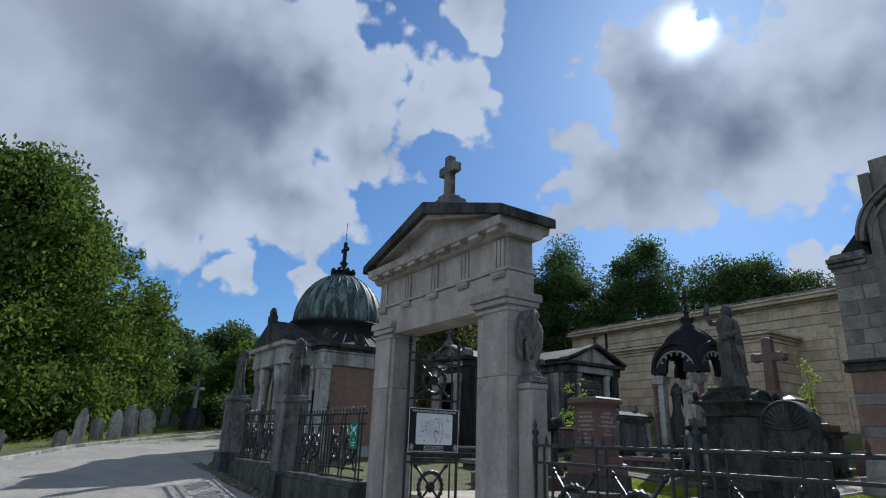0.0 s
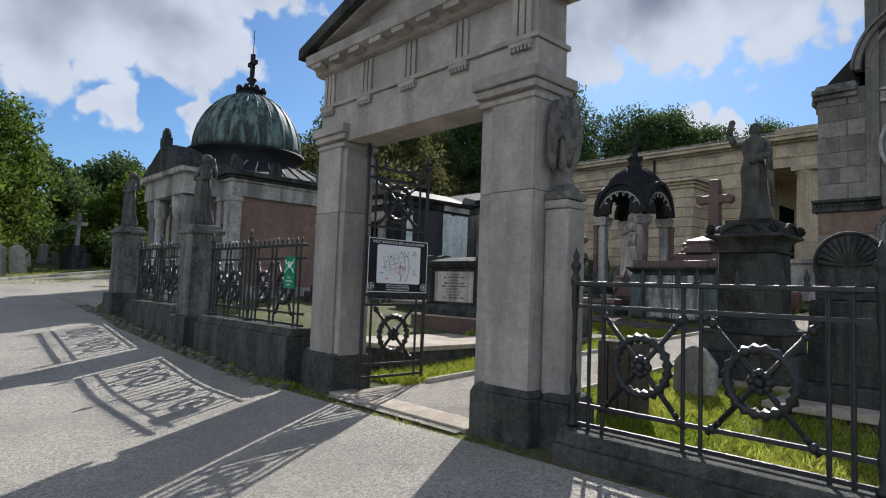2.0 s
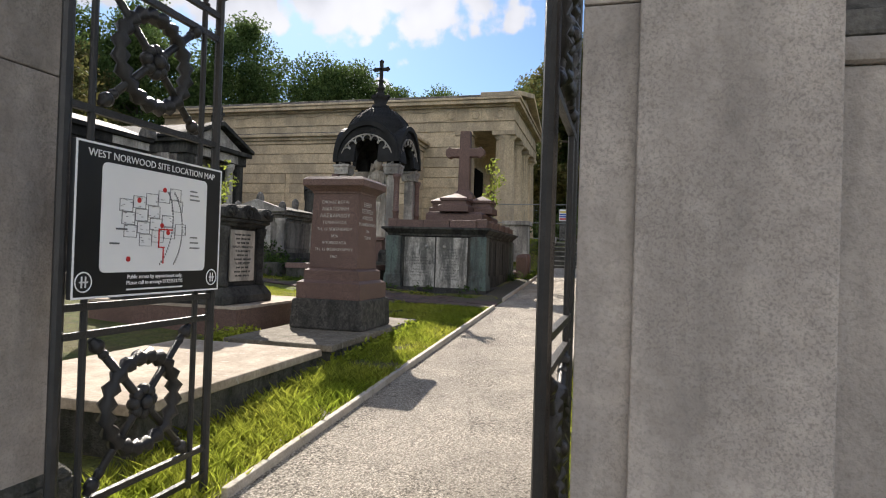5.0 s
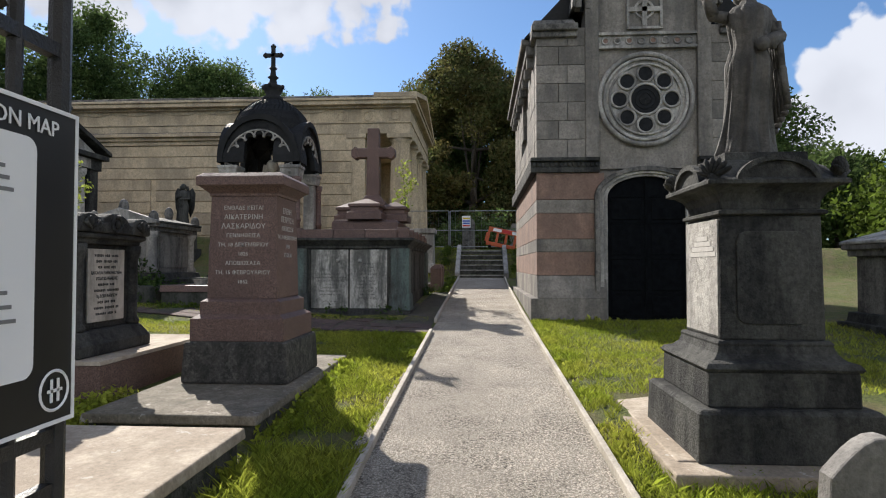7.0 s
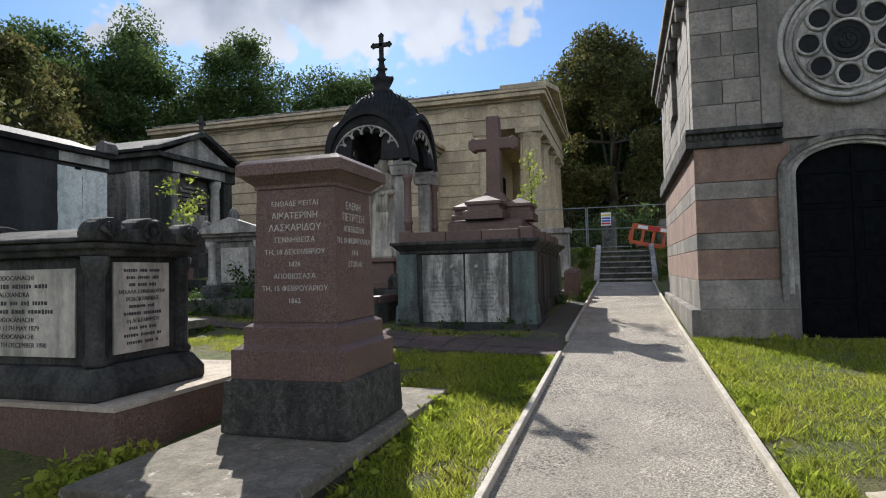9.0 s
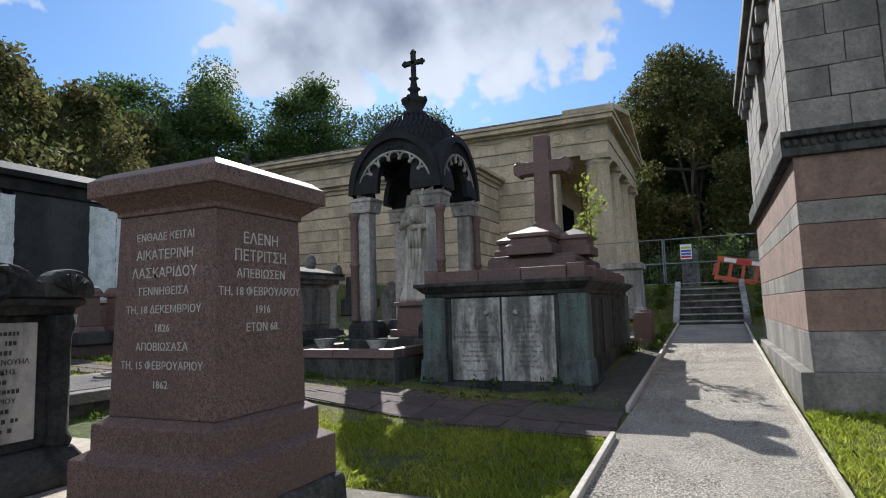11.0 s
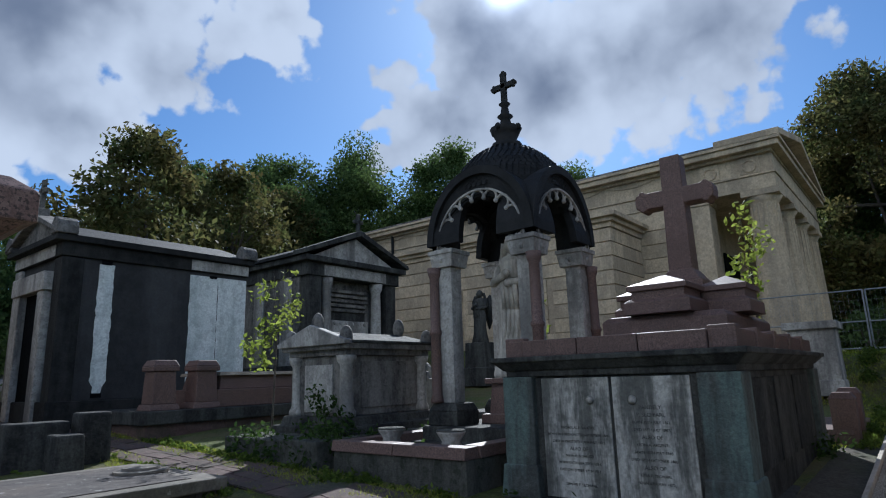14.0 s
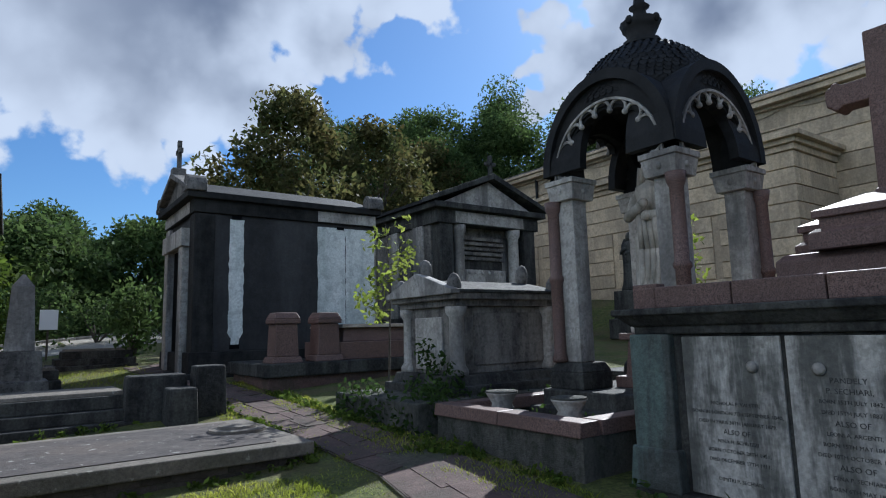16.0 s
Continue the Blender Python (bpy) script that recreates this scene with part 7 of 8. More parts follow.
ivy_patch([((rnd.uniform(18.2, 19.2), rnd.uniform(8.1, 8.3), rnd.uniform(0.95, 1.15)), rnd.uniform(0.1, 0.2)) for _ in range(10)], 1200, 7, "weeds growing at the foot of a tomb")


ivy_patch([((rnd.uniform(14.68, 14.8), rnd.uniform(12.9, 14.8), rnd.uniform(0.75, 1.3)), rnd.uniform(0.08, 0.17)) for _ in range(22)]
          + [((rnd.uniform(14.8, 17.3), rnd.uniform(12.82, 12.9), rnd.uniform(0.85, 1.3)), rnd.uniform(0.08, 0.15)) for _ in range(18)]
          + [((15.42, 13.0 + 0.12 * k, 1.42 + 0.11 * (k % 4)), 0.10) for k in range(9)], 1700, 8, "ivy curtain hanging down a mossy plinth")
ivy_patch([((rnd.uniform(14.75, 15.0), rnd.uniform(8.2, 10.5), rnd.uniform(0.86, 0.93)), rnd.uniform(0.05, 0.1)) for _ in range(12)], 1300, 9, "low weeds along the foot of a chest tomb")


def weed_rows(name, rows, mat, label, seed):
    """Ragged rows of broad-leaved weeds and grass tufts along a foot: x0, y0, x1, y1, count, height."""
    r = random.Random(seed)
    cs = []
    for x0, y0, x1, y1, count, h in rows:
        for _ in range(count):
            f = r.random()
            x, y = x0 + (x1 - x0) * f + r.gauss(0, 0.05), y0 + (y1 - y0) * f + r.gauss(0, 0.05)
            q = h * r.uniform(0.4, 1.0)
            cs.append(((x, y, lumpy(x, y) + q * 0.35), q))
    tagged(leaves(name, cs, 5200, 0.030, mat, None, seed), label, "weeds", "", "stuff")


weed_rows("weeds", [(8.4, 8.42, 11.4, 8.42, 24, 0.09), (8.25, 8.6, 8.3, 9.9, 14, 0.11), (5.7, 8.38, 8.1, 8.38, 22, 0.10), (8.5, 9.95, 9.1, 9.95, 14, 0.16), (11.45, 8.5, 11.45, 9.8, 12, 0.08),
                    (6.3, 5.98, 14.0, 6.04, 50, 0.05), (5.4, 7.76, 13.0, 7.76, 50, 0.05), (4.22, 9.0, 4.25, 12.0, 24, 0.05), (4.28, 8.55, 4.28, 8.9, 6, 0.06), (14.3, 5.9, 14.4, 4.6, 14, 0.07), (14.3, 3.6, 14.35, 2.4, 14, 0.07)],
          GRASS, "bright weeds and tufts along kerbs and slabs", 41)
# rows among the tombs: a darker leaf colour stands in for their shade
weed_rows("weeds", [(13.5, 12.8, 13.7, 16.5, 40, 0.07), (14.55, 12.0, 14.5, 16.8, 90, 0.08), (14.7, 10.8, 14.75, 12.6, 24, 0.08), (10.6, 12.75, 13.4, 12.75, 26, 0.08), (13.55, 13.0, 13.6, 14.6, 16, 0.1), (9.4, 15.6, 12.6, 15.6, 24, 0.08), (19.0, 7.85, 23.4, 7.85, 34, 0.12),
                    (24.0, 5.8, 26.0, 5.6, 14, 0.16), (23.8, 8.1, 26.0, 8.1, 14, 0.16), (14.3, 8.3, 14.6, 10.6, 30, 0.06)],
          LEAF, "weeds and clover between the tombs, coloured darker for shade", 42)


# ---- graves and stones ----
BRICK = material("dark_old_brick", (0.055, 0.045, 0.038), (0.10, 0.082, 0.068), 14, 0.9, 0.6, (0.04, 0.045, 0.03), 0.5, 1.5, spread=0.3)


def ledger_tomb():
    t = thing("ledger_tomb", 12.2, 13.8, 0.82, 0, "low brick tomb with a worn stone ledger slab", "tomb")
    base = part("brick_base", box(B(), -1.54, 1.24, -0.92, 0.92, -0.25, 0.14), SOIL, t, "low dark brick base")
    shape = box(B(), 0.004, 0.221, -0.012, 0.02, 0.004, 0.061)
    bmesh.ops.recalc_face_normals(shape, faces=shape.faces)
    me = bpy.data.meshes.new("brick")
    shape.to_mesh(me)
    shape.free()
    me.materials.append(BRICK)
    for row in range(6):
        z = -0.25 + 0.065 * row
        for k in range(12):
            piece(me, "brick", base, pose(-1.54 + 0.225 * k + (0.1 if row % 2 else 0.0), -0.92, z))
        for k in range(8):
            piece(me, "brick", base, pose(1.24, -0.92 + 0.225 * k + (0.1 if row % 2 else 0.0) * (k < 7), z, 0, 0, 90))
    part("ledger", box(B(), -1.62, 1.34, -1.0, 1.02, 0.14, 0.26), LEDGER, t, "worn ledger with lichen spots", 0.015)
    part("inlay", box(B(), -1.5, 1.05, -0.8, 0.82, 0.262, 0.268), LICHEN_SLAB, t, "dark lichen-spotted panel")
    part("disc", lathe(B(), 0.98, 0.12, [(0.28, 0.266), (0.28, 0.295), (0.2, 0.30), (0.19, 0.325), (0.0, 0.33)], 24), LEDGER, t, "round lid stone", 0, False)


ledger_tomb()


def stepped_grave(x0, x1, y0, y1, z, label):
    t = thing("stepped_grave", (x0 + x1) / 2, (y0 + y1) / 2, z, 0, label, "grave")
    hx, hy = (x1 - x0) / 2, (y1 - y0) / 2
    for k, (i, a, b) in enumerate(((0, -0.2, 0.12), (0.14, 0.12, 0.26), (0.26, 0.26, 0.42))):
        part("step", box(B(), -hx + i, hx - i * 0.3, -hy + i, hy - i, a, b), DARK_STONE, t, "", 0.015)
    part("ledger", box(B(), -hx + 0.3, hx - 0.12, -hy + 0.3, hy - 0.3, 0.42, 0.47, 0.02, 0.02), LEDGER, t, "pale worn ledger", 0.01)


stepped_grave(9.2, 12.55, 15.7, 17.3, 0.95, "dark stepped stone grave with pale ledger")
for x, y, w, h in ((12.75, 15.9, 0.36, 0.55), (12.95, 15.45, 0.18, 0.42), (13.35, 15.75, 0.2, 0.62)):
    t = thing("stone_block", x, y, ground_z(x, y), 0, "broken dark stone block beside a grave", "stone block", "broken blocks")
    part("block", box(B(), -w, w, -0.2, 0.2, -0.1, h, 0.02, 0.02), DARK_STONE, t, "", 0.03)
stepped_grave(10.4, 12.0, 19.2, 20.4, 1.15, "mossy kerbed grave with low slab")
stepped_grave(11.9, 13.6, 22.5, 24.0, 1.4, "dark chest grave with pale ledger")


def headstone(x, y, w, h, rz, tilt, shape, mat, label):
    t = thing("headstone", x, y, ground_z(x, y) - 0.05, rz, label, "headstone", "old headstones")
    d = 0.055
    if shape == "point":
        top = [(-w, h * 0.68)] + [(-w + w * k / 5, h * (0.68 + 0.32 * math.sin(k / 5 * math.pi / 2))) for k in range(1, 6)]
        out = [(-w, 0)] + top + [(-p, q) for p, q in top[::-1][1:]] + [(w, 0)]
    elif shape == "round":
        out = [(-w, 0)] + [(w * math.cos(a), h - w + w * math.sin(a)) for a in np.linspace(math.pi, 0, 13)] + [(w, 0)]
    else:
        out = [(-w, 0), (-w, h * 0.85), (-w * 0.7, h * 0.85), (-w * 0.5, h), (w * 0.5, h), (w * 0.7, h * 0.85), (w, h * 0.85), (w, 0)]
    s = part("stone", prism(B(), out, "y", -d, d), mat, t, "", 0.012)
    s.matrix_basis = pose(0, 0, 0, tilt * 0.4, tilt, 0)
    return t


for x, y, w, h, tl, sh in ((1.1, 24.4, 0.24, 0.55, 8, "flat"), (1.65, 25.0, 0.20, 1.25, 4, "point"), (2.35, 26.5, 0.23, 0.85, -2, "round"), (2.95, 26.7, 0.24, 1.15, 1, "point"), (3.6, 27.7, 0.27, 1.25, -3, "flat"), (4.4, 29.0, 0.26, 1.1, -6, "round"),
                           (1.2, 34.2, 0.26, 0.95, -8, "round"), (2.0, 34.6, 0.2, 0.6, 3, "flat"), (6.2, 35.8, 0.24, 1.0, 5, "round"), (6.6, 35.0, 0.16, 0.6, 0, "flat"), (0.2, 30, 0.22, 0.8, 6, "round"), (5.2, 33, 0.2, 0.8, -4, "point"), (7.5, 36.0, 0.22, 0.9, 2, "round"), (-1.5, 31.5, 0.25, 0.9, -3, "point"),
                           (-0.6, 22.6, 0.25, 0.7, 7, "flat")):
    headstone(x, y, w, h, 20 + tl * 3, tl, sh, PALE_STONE if h > 0.7 else SOOT_STONE, "weathered leaning headstone in the grass" if abs(tl) > 3 else "weathered upright headstone in the grass")
for x, y, w, h, sh in ((21.5, 13.0, 0.3, 1.1, "round"), (22.8, 15.2, 0.3, 1.2, "point"), (24.2, 13.6, 0.28, 1.0, "flat"), (20.2, 16.0, 0.3, 1.0, "round"), (18.6, 14.6, 0.3, 0.9, "flat"), (19.5, 11.2, 0.3, 1.1, "round"), (27.6, 7.4, 0.25, 1.3, "round"), (29.5, 5.5, 0.25, 1.2, "flat")):
    headstone(x, y, w, h, -80, 0, sh, SOOT_STONE, "dark upright headstone among the tombs")
headstone(7.15, 5.2, 0.22, 0.6, -90, 3, "point", PALE_STONE, "small pale headstone behind the railing")

# tall grave cross and its dark block beside the road
t = thing("grave_cross", 6.7, 31.4, ground_z(6.7, 31.4), 15, "pale stone cross on a dark block", "cross")
part("block", box(box(B(), -0.5, 0.5, -0.35, 0.35, -0.1, 0.7, 0.05, 0.05), -0.35, 0.35, -0.25, 0.25, 0.7, 1.0, 0.05, 0.05), DARK_STONE, t, "", 0.05)
part("cross", box(box(B(), -0.08, 0.08, -0.07, 0.07, 1.0, 2.4), -0.36, 0.36, -0.07, 0.07, 1.85, 2.02), PALE_STONE, t, "", 0.02)

# shell-headed tombstone behind the railing
t = thing("shell_headstone", 7.6, 3.86, 0.4, 0, "dark round-headed tombstone carved as a scallop shell", "headstone")
part("base", box(box(B(), -0.3, 0.3, -0.42, 0.42, -0.1, 0.25), -0.2, 0.2, -0.34, 0.34, 0.25, 1.05, 0.0, 0.02), DARK_STONE, t, "", 0.02)
part("head", prism(B(), [(-0.29, 1.05)] + [(0.31 * math.cos(a), 1.42 + 0.31 * math.sin(a)) for a in np.linspace(math.pi + 0.3, -0.3, 22)] + [(0.29, 1.05)], "x", -0.1, 0.12), DARK_STONE, t, "", 0.02)
bm = B()
for k in range(13):
    a = math.pi * (k + 0.5) / 13
    tube(bm, (-0.105, 0, 1.38), (-0.105, 0.26 * math.cos(a), 1.40 + 0.28 * math.sin(a)), 0.008, 0.03, 6)
hoop(bm, (-0.1, 0, 1.42), 0.29, 0.02, (0, 1, 0), (0, 0, 1), 32, 6)
part("shell", bm, DARK_STONE, t, "carved fan of flutes", 0, True)
ledger("grave_slab", 6.9, 8.6, 3.1, 4.45, 0.36, 0.12, SLAB, "pale flat slab in front of a shell-headed stone")
ledger("grave_slab", 8.05, 9.95, 4.4, 5.76, 0.40, 0.10, SLAB, "thin pale slab round a statue pedestal")
t = thing("timber_planter", 5.85, 5.3, 0.28, 12, "rough dark timber planter box behind the railing", "planter")
for k in range(4):
    part("board", box(B(), -0.16, 0.16, -0.2 + 0.1 * k, -0.108 + 0.1 * k, 0, 0.72), BARK, t, "", 0.008)
for k, (x, y) in enumerate(((19.45, 8.05), (20.2, 8.05))):
    t = thing("granite_post", x, y, ground_z(x, y) - 0.05, 0, "short red granite kerb post beside the path", "post", "granite posts")
    part("post", stack(B(), [(0.14, 0.14, 0, 0.62, 0.0), (0.15, 0.15, 0.62, 0.70, 0.05)]), RED_GRANITE, t, "", 0.015)
ledger("grave_slab", 19.3, 21.6, 7.95, 8.9, 1.02, 0.18, RED_GRANITE, "low red granite kerbed grave beside the path")
t = thing("pale_pedestal", 24.3, 8.9, ground_z(24.3, 8.9) - 0.1, 0, "square pale stone pedestal below the chapel", "pedestal")
part("die", stack(B(), [(0.5, 0.5, 0, 0.3, 0.05), (0.42, 0.42, 0.3, 1.3, 0.02), (0.48, 0.48, 1.3, 1.45, 0)]), PALE_STONE, t, "", 0.02)
ledger("grave_slab", 17.9, 20.3, 12.4, 13.3, 0.95, 0.5, DARK_STONE, "dark raised grave beside the canopy")
t = thing("statue_block", 24.0, 17.0, ground_z(24, 17), 0, "dark stone block under a winged figure", "pedestal")
part("block", stack(B(), [(0.45, 0.45, -0.1, 0.4, 0), (0.35, 0.35, 0.4, 1.1, 0.02)]), DARK_STONE, t, "", 0.02)
drape("winged_statue", 24.0, 17.0, ground_z(24, 17) + 1.1, 1.5, DARK_STONE, 10, "dark winged stone angel on a block", False, True, 4)
# grey obelisk stone among the bushes
t = thing("obelisk_stone", 11.35, 19.0, ground_z(11.35, 19.0), 0, "narrow grey obelisk on a stepped base", "obelisk")
part("base", stack(B(), [(0.42, 0.42, -0.1, 0.3, 0.03), (0.32, 0.32, 0.3, 0.75, 0.03)]), SOOT_STONE, t, "", 0.02)
part("shaft", stack(B(), [(0.2, 0.2, 0.75, 1.75, 0.05), (0.15, 0.15, 1.75, 1.95, 0.13)]), PALE_STONE, t, "", 0.01)
# notice board in the shrubbery
t = thing("notice_board", 12.0, 25.6, ground_z(12, 25.6), 10, "small white notice board on a post", "sign")
part("post", tube(B(), (0, 0, 0), (0, 0, 1.2), 0.025), BARK, t)
part("board", box(B(), -0.2, 0.2, -0.05, -0.03, 0.75, 1.25), WHITE, t)



def chest(x, y, z, rz, label):
    t = thing("chest_tomb", x, y, z, rz, label, "tomb")
    part("base", stack(B(), [(0.75, 0.95, -0.2, 0.15, 0), (0.66, 0.86, 0.15, 0.3, 0.02)]), DARK_STONE, t, "", 0.02)
    part("chest", stack(B(), [(0.55, 0.75, 0.3, 1.15, 0)]), SOOT_STONE, t, "", 0.01)
    part("panel", box(B(), -0.565, -0.55, -0.55, 0.55, 0.42, 1.05), PALE_STONE, t, "pale lettered panel", 0.01)
    for k in range(7):
        tagged(part("inscription", worn_line(lambda bm, a, b, h: box(bm, -0.568, -0.565, a, b, 0.96 - 0.07 * k - h / 2, 0.96 - 0.07 * k + h / 2), 0.78 - 0.1 * (k % 3), 0.034, 40 + k), LEADED, t), kind="stuff")
    part("cap", stack(B(), [(0.64, 0.84, 1.15, 1.25, 0), (0.70, 0.90, 1.25, 1.33, 0)]), SOOT_STONE, t, "", 0.015)
    part("roof", prism(B(), [(-0.92, 1.33), (0.92, 1.33), (0.92, 1.38), (0, 1.62), (-0.92, 1.38)], "x", -0.72, 0.72), PALE_STONE, t, "", 0.015)


chest(13.4, 0.4, 0.66, 0, "grey stone chest tomb with a low pediment roof")
chest(11.5, -1.6, 0.58, 0, "soot-dark stone chest tomb with a low roof")
chest(8.6, 0.9, 0.42, 0, "weathered stone chest tomb behind the railing")

# ---- works at the top of the steps ----
Z_TOP = ground_z(26.5, 7)


def wire_fence(x, y, rz, w=3.3, h=1.5):
    t = thing("wire_fence_panel", x, y, Z_TOP, rz, "galvanised mesh site fence panel", "fence", "site fence panels")
    bm = B()
    for px in (0, w):
        tube(bm, (px, 0, 0.0), (px, 0, h), 0.02, None, 8)
    for z in (0.12, h * 0.5, h):
        tube(bm, (0, 0, z), (w, 0, z), 0.016, None, 8)
    part("panel_frame", bm, GALV, t)
    bm = B()
    k = 0.1
    while k < w:
        box(bm, k - 0.0012, k + 0.0012, -0.0012, 0.0012, 0.12, h)
        k += 0.10
    for z in np.arange(0.3, h, 0.24):
        box(bm, 0, w, -0.0012, 0.0012, z - 0.0012, z + 0.0012)
    tagged(part("mesh_infill", bm, GALV, t), kind="stuff")
    part("foot", box(B(), -0.3, 0.3, -0.1, 0.1, -0.04, 0.1), DARK_STONE, t, "", 0.02)


wire_fence(27.3, 8.15, 90, 3.2)
wire_fence(27.35, 8.1, -90, 3.4)
wire_fence(27.4, 4.6, -90, 3.4)
t = thing("safety_sign", 27.2, 7.48, Z_TOP, 0, "multicoloured site safety sign wired to the fence", "sign")
p = part("board", box(B(), -0.01, 0.0, -0.16, 0.16, 0.85, 1.3), WHITE, t)
YELLOW = material("yellow_print", (0.6, 0.45, 0.03), (0.65, 0.5, 0.04), 3, 0.5, 0.0)
BLUE = material("blue_print", (0.03, 0.08, 0.4), (0.04, 0.1, 0.45), 3, 0.5, 0.0)
for z, m in ((1.17, YELLOW), (1.07, BLUE), (0.98, BLUE), (0.89, RED_INK)):
    part("band", box(B(), -0.014, -0.01, -0.14, 0.14, z, z + 0.06), m, p)


def barrier(x, y, z, rz, lean):
    t = thing("plastic_barrier", x, y, z, rz, "leaning orange plastic safety barrier with white reflectors", "barrier", "safety barriers")
    bm = B()
    for px in (-0.62, -0.30, 0.02, 0.34, 0.62):
        box(bm, px - 0.045, px + 0.045, -0.022, 0.022, 0.1, 0.52)
    box(bm, -0.66, 0.66, -0.03, 0.03, 0.50, 0.68)
    box(bm, -0.66, 0.66, -0.03, 0.03, 0.0, 0.14)
    box(bm, -0.72, -0.66, -0.025, 0.025, 0.12, 0.45)
    b = part("panel", bm, ORANGE, t, "", 0.02)
    for px in (-0.34, 0.34):
        part("reflector", box(B(), px - 0.15, px + 0.15, -0.036, -0.03, 0.535, 0.645), WHITE, b)
    part("red_reflector", box(B(), -0.15, 0.15, -0.036, -0.03, 0.535, 0.645), RED_INK, b)
    for px in (-0.5, 0.5):
        part("foot", box(B(), px - 0.05, px + 0.05, -0.22, 0.22, -0.08, 0.0), LEAD, b, "", 0.02)
    b.matrix_basis = pose(0, 0, 0.12, -6, lean, 0)


barrier(25.75, 6.12, 2.16, -90, 12)


# ---- road kerb ----
kt = thing("kerb", ROAD_L[0][0], ROAD_L[0][1], 0, 0, "pale stone kerb along the cemetery road", "kerb", "", "structure")
for (a, b) in zip(ROAD_L[2:-1], ROAD_L[3:]):
    a, b = Vector(a), Vector(b)
    n = max(1, int((b - a).length / 0.9))
    for k in range(n):
        p, q = a.lerp(b, k / n), a.lerp(b, (k + 1) / n)
        d = (q - p)
        ang = math.degrees(math.atan2(d.y, d.x))
        z = ground_z(*p)
        st = part("kerbstone", box(B(), 0.005, d.length - 0.005, 0.0, 0.15, -0.12, 0.11), PALE_STONE, kt, "", 0.012)
        pitch = math.degrees(math.atan2(ground_z(*q) - z, d.length))
        st.matrix_basis = pose(p.x - ROAD_L[0][0], p.y - ROAD_L[0][1], z, 0, -pitch, ang)


# ---- grass ----
def blades(name, zones, label, seed):
    """Tufted grass: zones are x0, x1, y0, y1, blades a square metre, height."""
    r = np.random.RandomState(seed)
    P, H = [], []
    for x0, x1, y0, y1, dens, h in zones:
        n = int((x1 - x0) * (y1 - y0) * dens * 2.6)
        x, y = r.uniform(x0, x1, n), r.uniform(y0, y1, n)
        keep = np.array([noise.noise(Vector((a * 1.7, b * 1.7, 1))) + 0.6 * noise.noise(Vector((a * 6, b * 6, 2))) > -0.34 + 0.5 * r.rand() - 0.25 for a, b in zip(x, y)])
        x, y = x[keep], y[keep]
        P.append(np.stack([x, y, np.array([lumpy(a, b) for a, b in zip(x, y)]) - 0.01], 1))
        H.append(h * 0.78 * (0.3 + 0.9 * r.rand(len(x)) ** 2.2))
    P, H = np.concatenate(P), np.concatenate(H)
    n = len(P)
    a = r.uniform(0, 2 * np.pi, n)
    side = np.stack([np.cos(a), np.sin(a), np.zeros(n)], 1)
    b = r.uniform(0, 2 * np.pi, n)
    lean = np.stack([np.cos(b), np.sin(b), np.zeros(n)], 1) * (H * r.uniform(0.2, 1.3, n))[:, None]
    w = (0.0024 + 0.026 * H)[:, None]
    up = np.array((0, 0, 1))[None] * H[:, None]
    v = np.stack([P - side * w, P + side * w, P + lean * 0.4 + up * 0.6 + side * w * 0.7, P + lean + up, P + lean * 0.4 + up * 0.6 - side * w * 0.7], 1).reshape(-1, 3)
    me = bpy.data.meshes.new(name)
    me.vertices.add(5 * n)
    me.vertices.foreach_set("co", v.ravel())
    me.loops.add(5 * n)
    me.loops.foreach_set("vertex_index", np.arange(5 * n, dtype=np.int32))
    me.polygons.add(n)
    me.polygons.foreach_set("loop_start", np.arange(0, 5 * n, 5, dtype=np.int32))
    me.update(calc_edges=True)
    me.materials.append(GRASS)
    return tagged(new(name, me), label, "grass", "", "stuff")


blades("grass", [(5.2, 8.3, 7.70, 8.40, 3200, 0.16), (8.3, 13.0, 7.70, 8.48, 2600, 0.09), (11.4, 13.0, 8.48, 10.4, 3000, 0.07), (8.2, 9.1, 9.8, 10.0, 2000, 0.12),
                 (4.75, 8.0, 4.5, 6.05, 2600, 0.11), (8.0, 14.4, 5.8, 6.1, 2600, 0.09), (9.9, 14.4, 2.4, 5.8, 1300, 0.08), (4.75, 8.0, 1.0, 4.5, 1600, 0.11), (8.0, 14.4, 0.5, 2.4, 400, 0.1)], "bright sunlit grass tufts beside the path", 5)
blades("grass", [(3.95, 4.28, 8.9, 20.0, 500, 0.07), (4.1, 4.34, 5.3, 8.6, 700, 0.05), (4.0, 4.35, 8.5, 9.3, 1500, 0.09), (4.68, 4.8, 5.9, 7.95, 900, 0.05), (13.0, 14.9, 7.8, 9.1, 900, 0.04), (13.2, 14.5, 9.0, 14.0, 450, 0.04), (14.2, 14.75, 9.0, 18.0, 1500, 0.07), (12.3, 13.3, 8.5, 12.6, 2200, 0.06), (13.4, 13.9, 12.6, 16.5, 900, 0.07), (19.0, 23.5, 7.7, 8.3, 900, 0.09),
                 (23.6, 26.5, 7.8, 9.5, 500, 0.12), (23.6, 26.5, 4.0, 6.0, 500, 0.12), (9.5, 13.5, 17.4, 22, 260, 0.08), (-1, 8, 24, 34, 90, 0.12)], "short trodden grass and weeds between graves", 6)


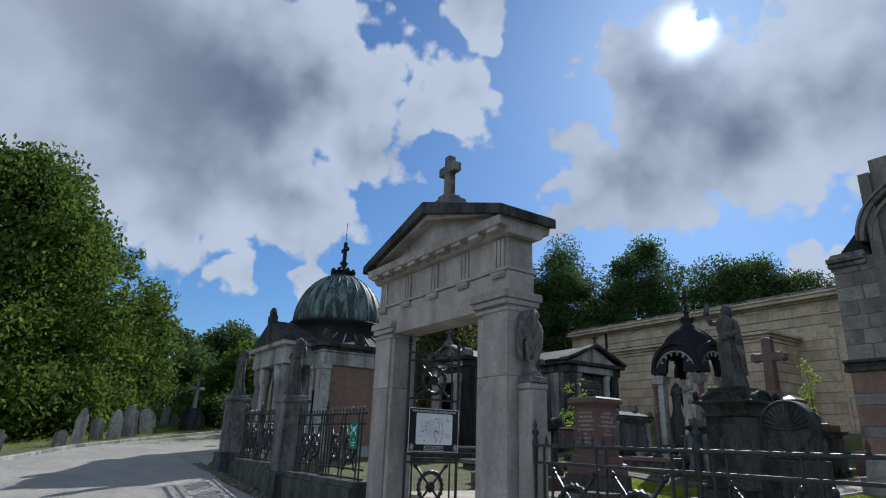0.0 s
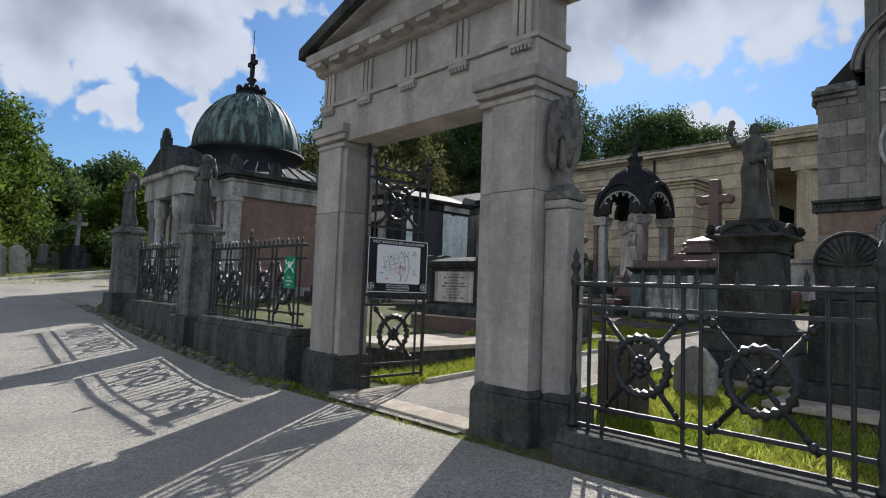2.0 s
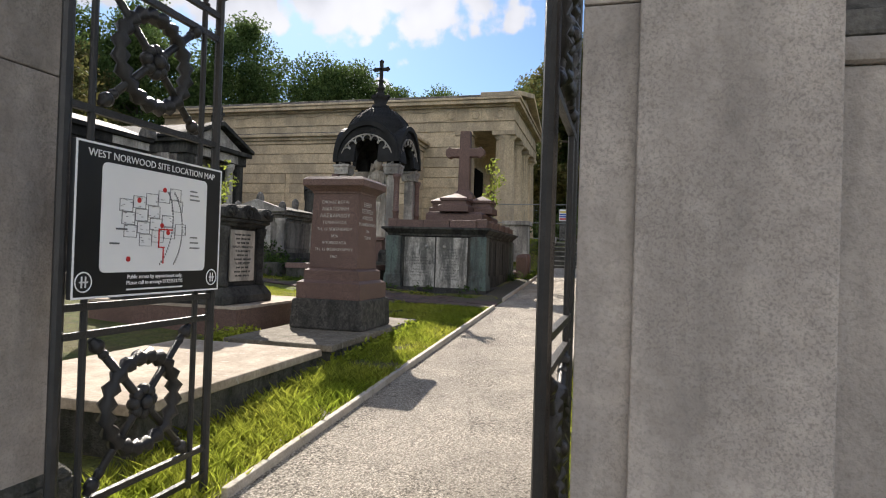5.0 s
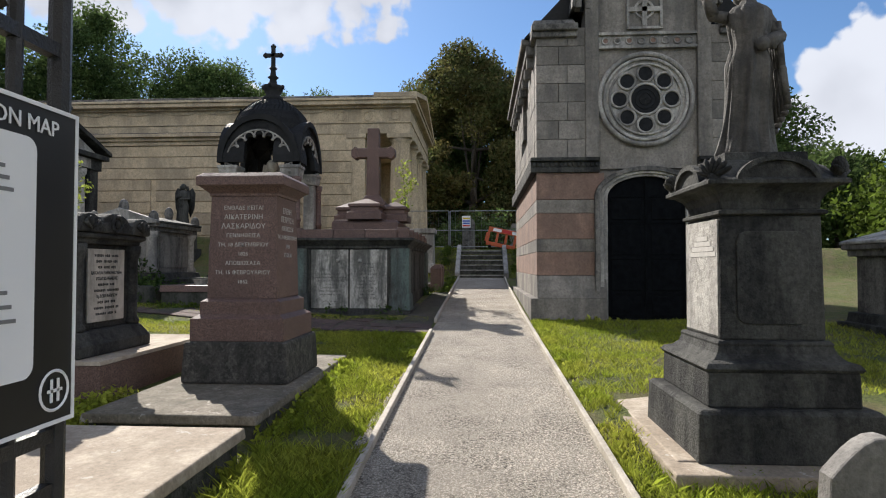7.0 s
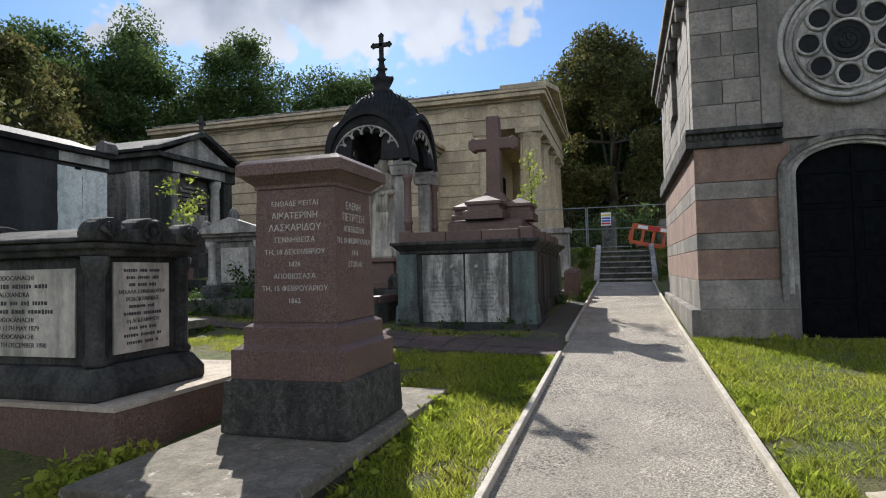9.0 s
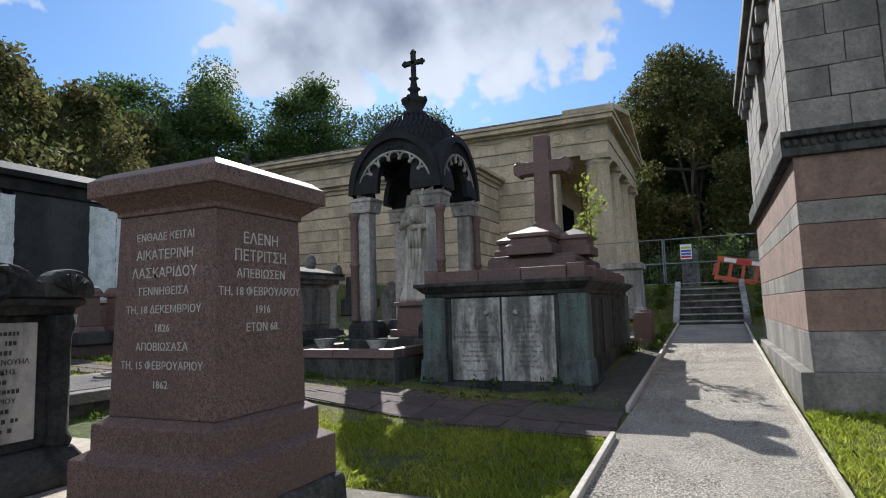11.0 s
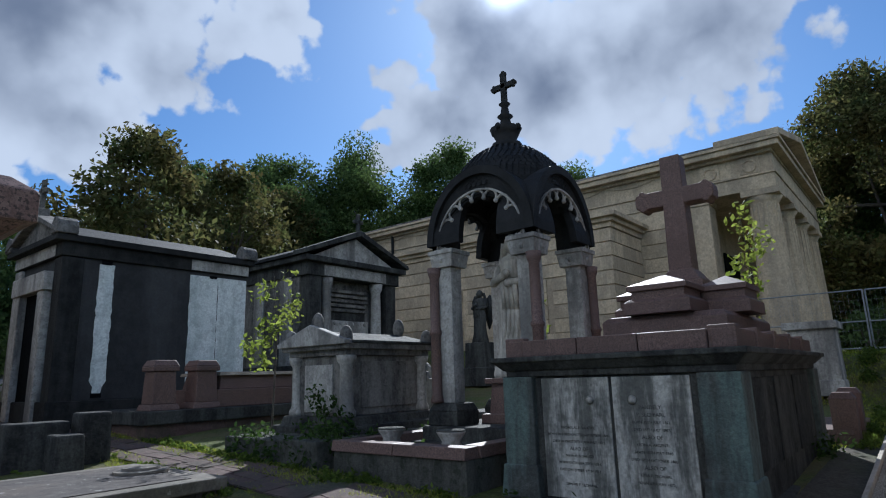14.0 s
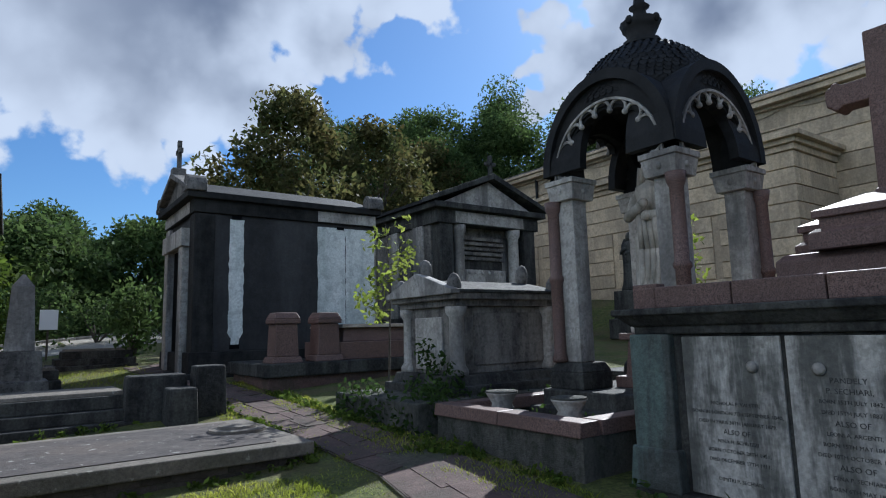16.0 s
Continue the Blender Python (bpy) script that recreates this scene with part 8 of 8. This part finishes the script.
# ---- worn paving of the side path ----
pv = thing("paving", 13.5, 8.0, 0, 0, "worn mossy red and grey paving stones", "paving", "", "structure")
rnd = random.Random(17)
for (la, lb), (ra, rb) in zip(zip(SIDE_L, SIDE_L[1:]), zip(SIDE_R, SIDE_R[1:])):
    la, lb, ra, rb = Vector(la), Vector(lb), Vector(ra), Vector(rb)
    n = max(2, int((lb - la).length / 0.5))
    for k in range(n):
        cuts = [0.02, rnd.uniform(0.28, 0.42), rnd.uniform(0.58, 0.74), 0.98]
        for u, v in zip(cuts, cuts[1:]):
            if rnd.random() < 0.12:
                continue
            qs = []
            for f, t in ((u, k), (v, k), (v, k + 1), (u, k + 1)):
                t = (t + rnd.uniform(-0.13, 0.13)) / n
                f += rnd.uniform(-0.02, 0.02)
                p = la.lerp(lb, t).lerp(ra.lerp(rb, t), f)
                qs.append(p)
            c = sum(qs, Vector((0, 0))) / 4
            qs = [c + (p - c) * rnd.uniform(0.93, 0.985) for p in qs]
            bm = B()
            top = 0.02 + rnd.uniform(0, 0.008)
            lo = [bm.verts.new((p.x - 13.5, p.y - 8.0, ground_z(p.x, p.y) - 0.02)) for p in qs]
            hi = [bm.verts.new((p.x - 13.5, p.y - 8.0, ground_z(p.x, p.y) + top + rnd.uniform(-0.004, 0.004))) for p in qs]
            bm.faces.new(hi)
            for i in range(4):
                bm.faces.new((lo[i], lo[(i + 1) % 4], hi[(i + 1) % 4], hi[i]))
            part("paving_stone", bm, PAVING, pv)


# ---- mossy cobbles along the foot of the railing wall ----
def cobble_verge():
    r = random.Random(77)
    t = thing("cobble_verge", 4.1, 8.6, ground_z(4.1, 8.6), 0, "band of mossy cobbles along the railing wall", "cobbles", "", "structure")
    meshes = []
    for k in range(5):
        bm = B()
        n = 7
        ring = [[], [], []]
        for i in range(n):
            a = 2 * math.pi * i / n
            q = 0.075 * (1 + r.uniform(-0.18, 0.18))
            for lv, (sc, z) in enumerate(((1.0, -0.03), (0.92, 0.012), (0.55, 0.03))):
                ring[lv].append(bm.verts.new((q * sc * math.cos(a) * 0.85, q * sc * math.sin(a) * 1.15, z)))
        for p, q in zip(ring, ring[1:]):
            for i in range(n):
                bm.faces.new((p[i], p[(i + 1) % n], q[(i + 1) % n], q[i]))
        bm.faces.new(ring[-1])
        bmesh.ops.recalc_face_normals(bm, faces=bm.faces)
        me = bpy.data.meshes.new("cobble")
        bm.to_mesh(me)
        bm.free()
        me.materials.append(LEDGER)
        meshes.append(me)
    o = Vector((4.1, 8.6, ground_z(4.1, 8.6)))
    y = 8.65
    while y < 18.0:
        for k in range(2):
            x = 4.02 + 0.15 * k + r.uniform(-0.02, 0.02) + (0.05 if int(y * 6) % 2 else 0)
            yy = y + r.uniform(-0.02, 0.02)
            piece(meshes[r.randrange(5)], "cobble", t, pose(x - o.x, yy - o.y, ground_z(x, yy) - o.z + r.uniform(0.0, 0.015), r.uniform(-6, 6), r.uniform(-6, 6), r.uniform(0, 360)))
        y += 0.185


cobble_verge()
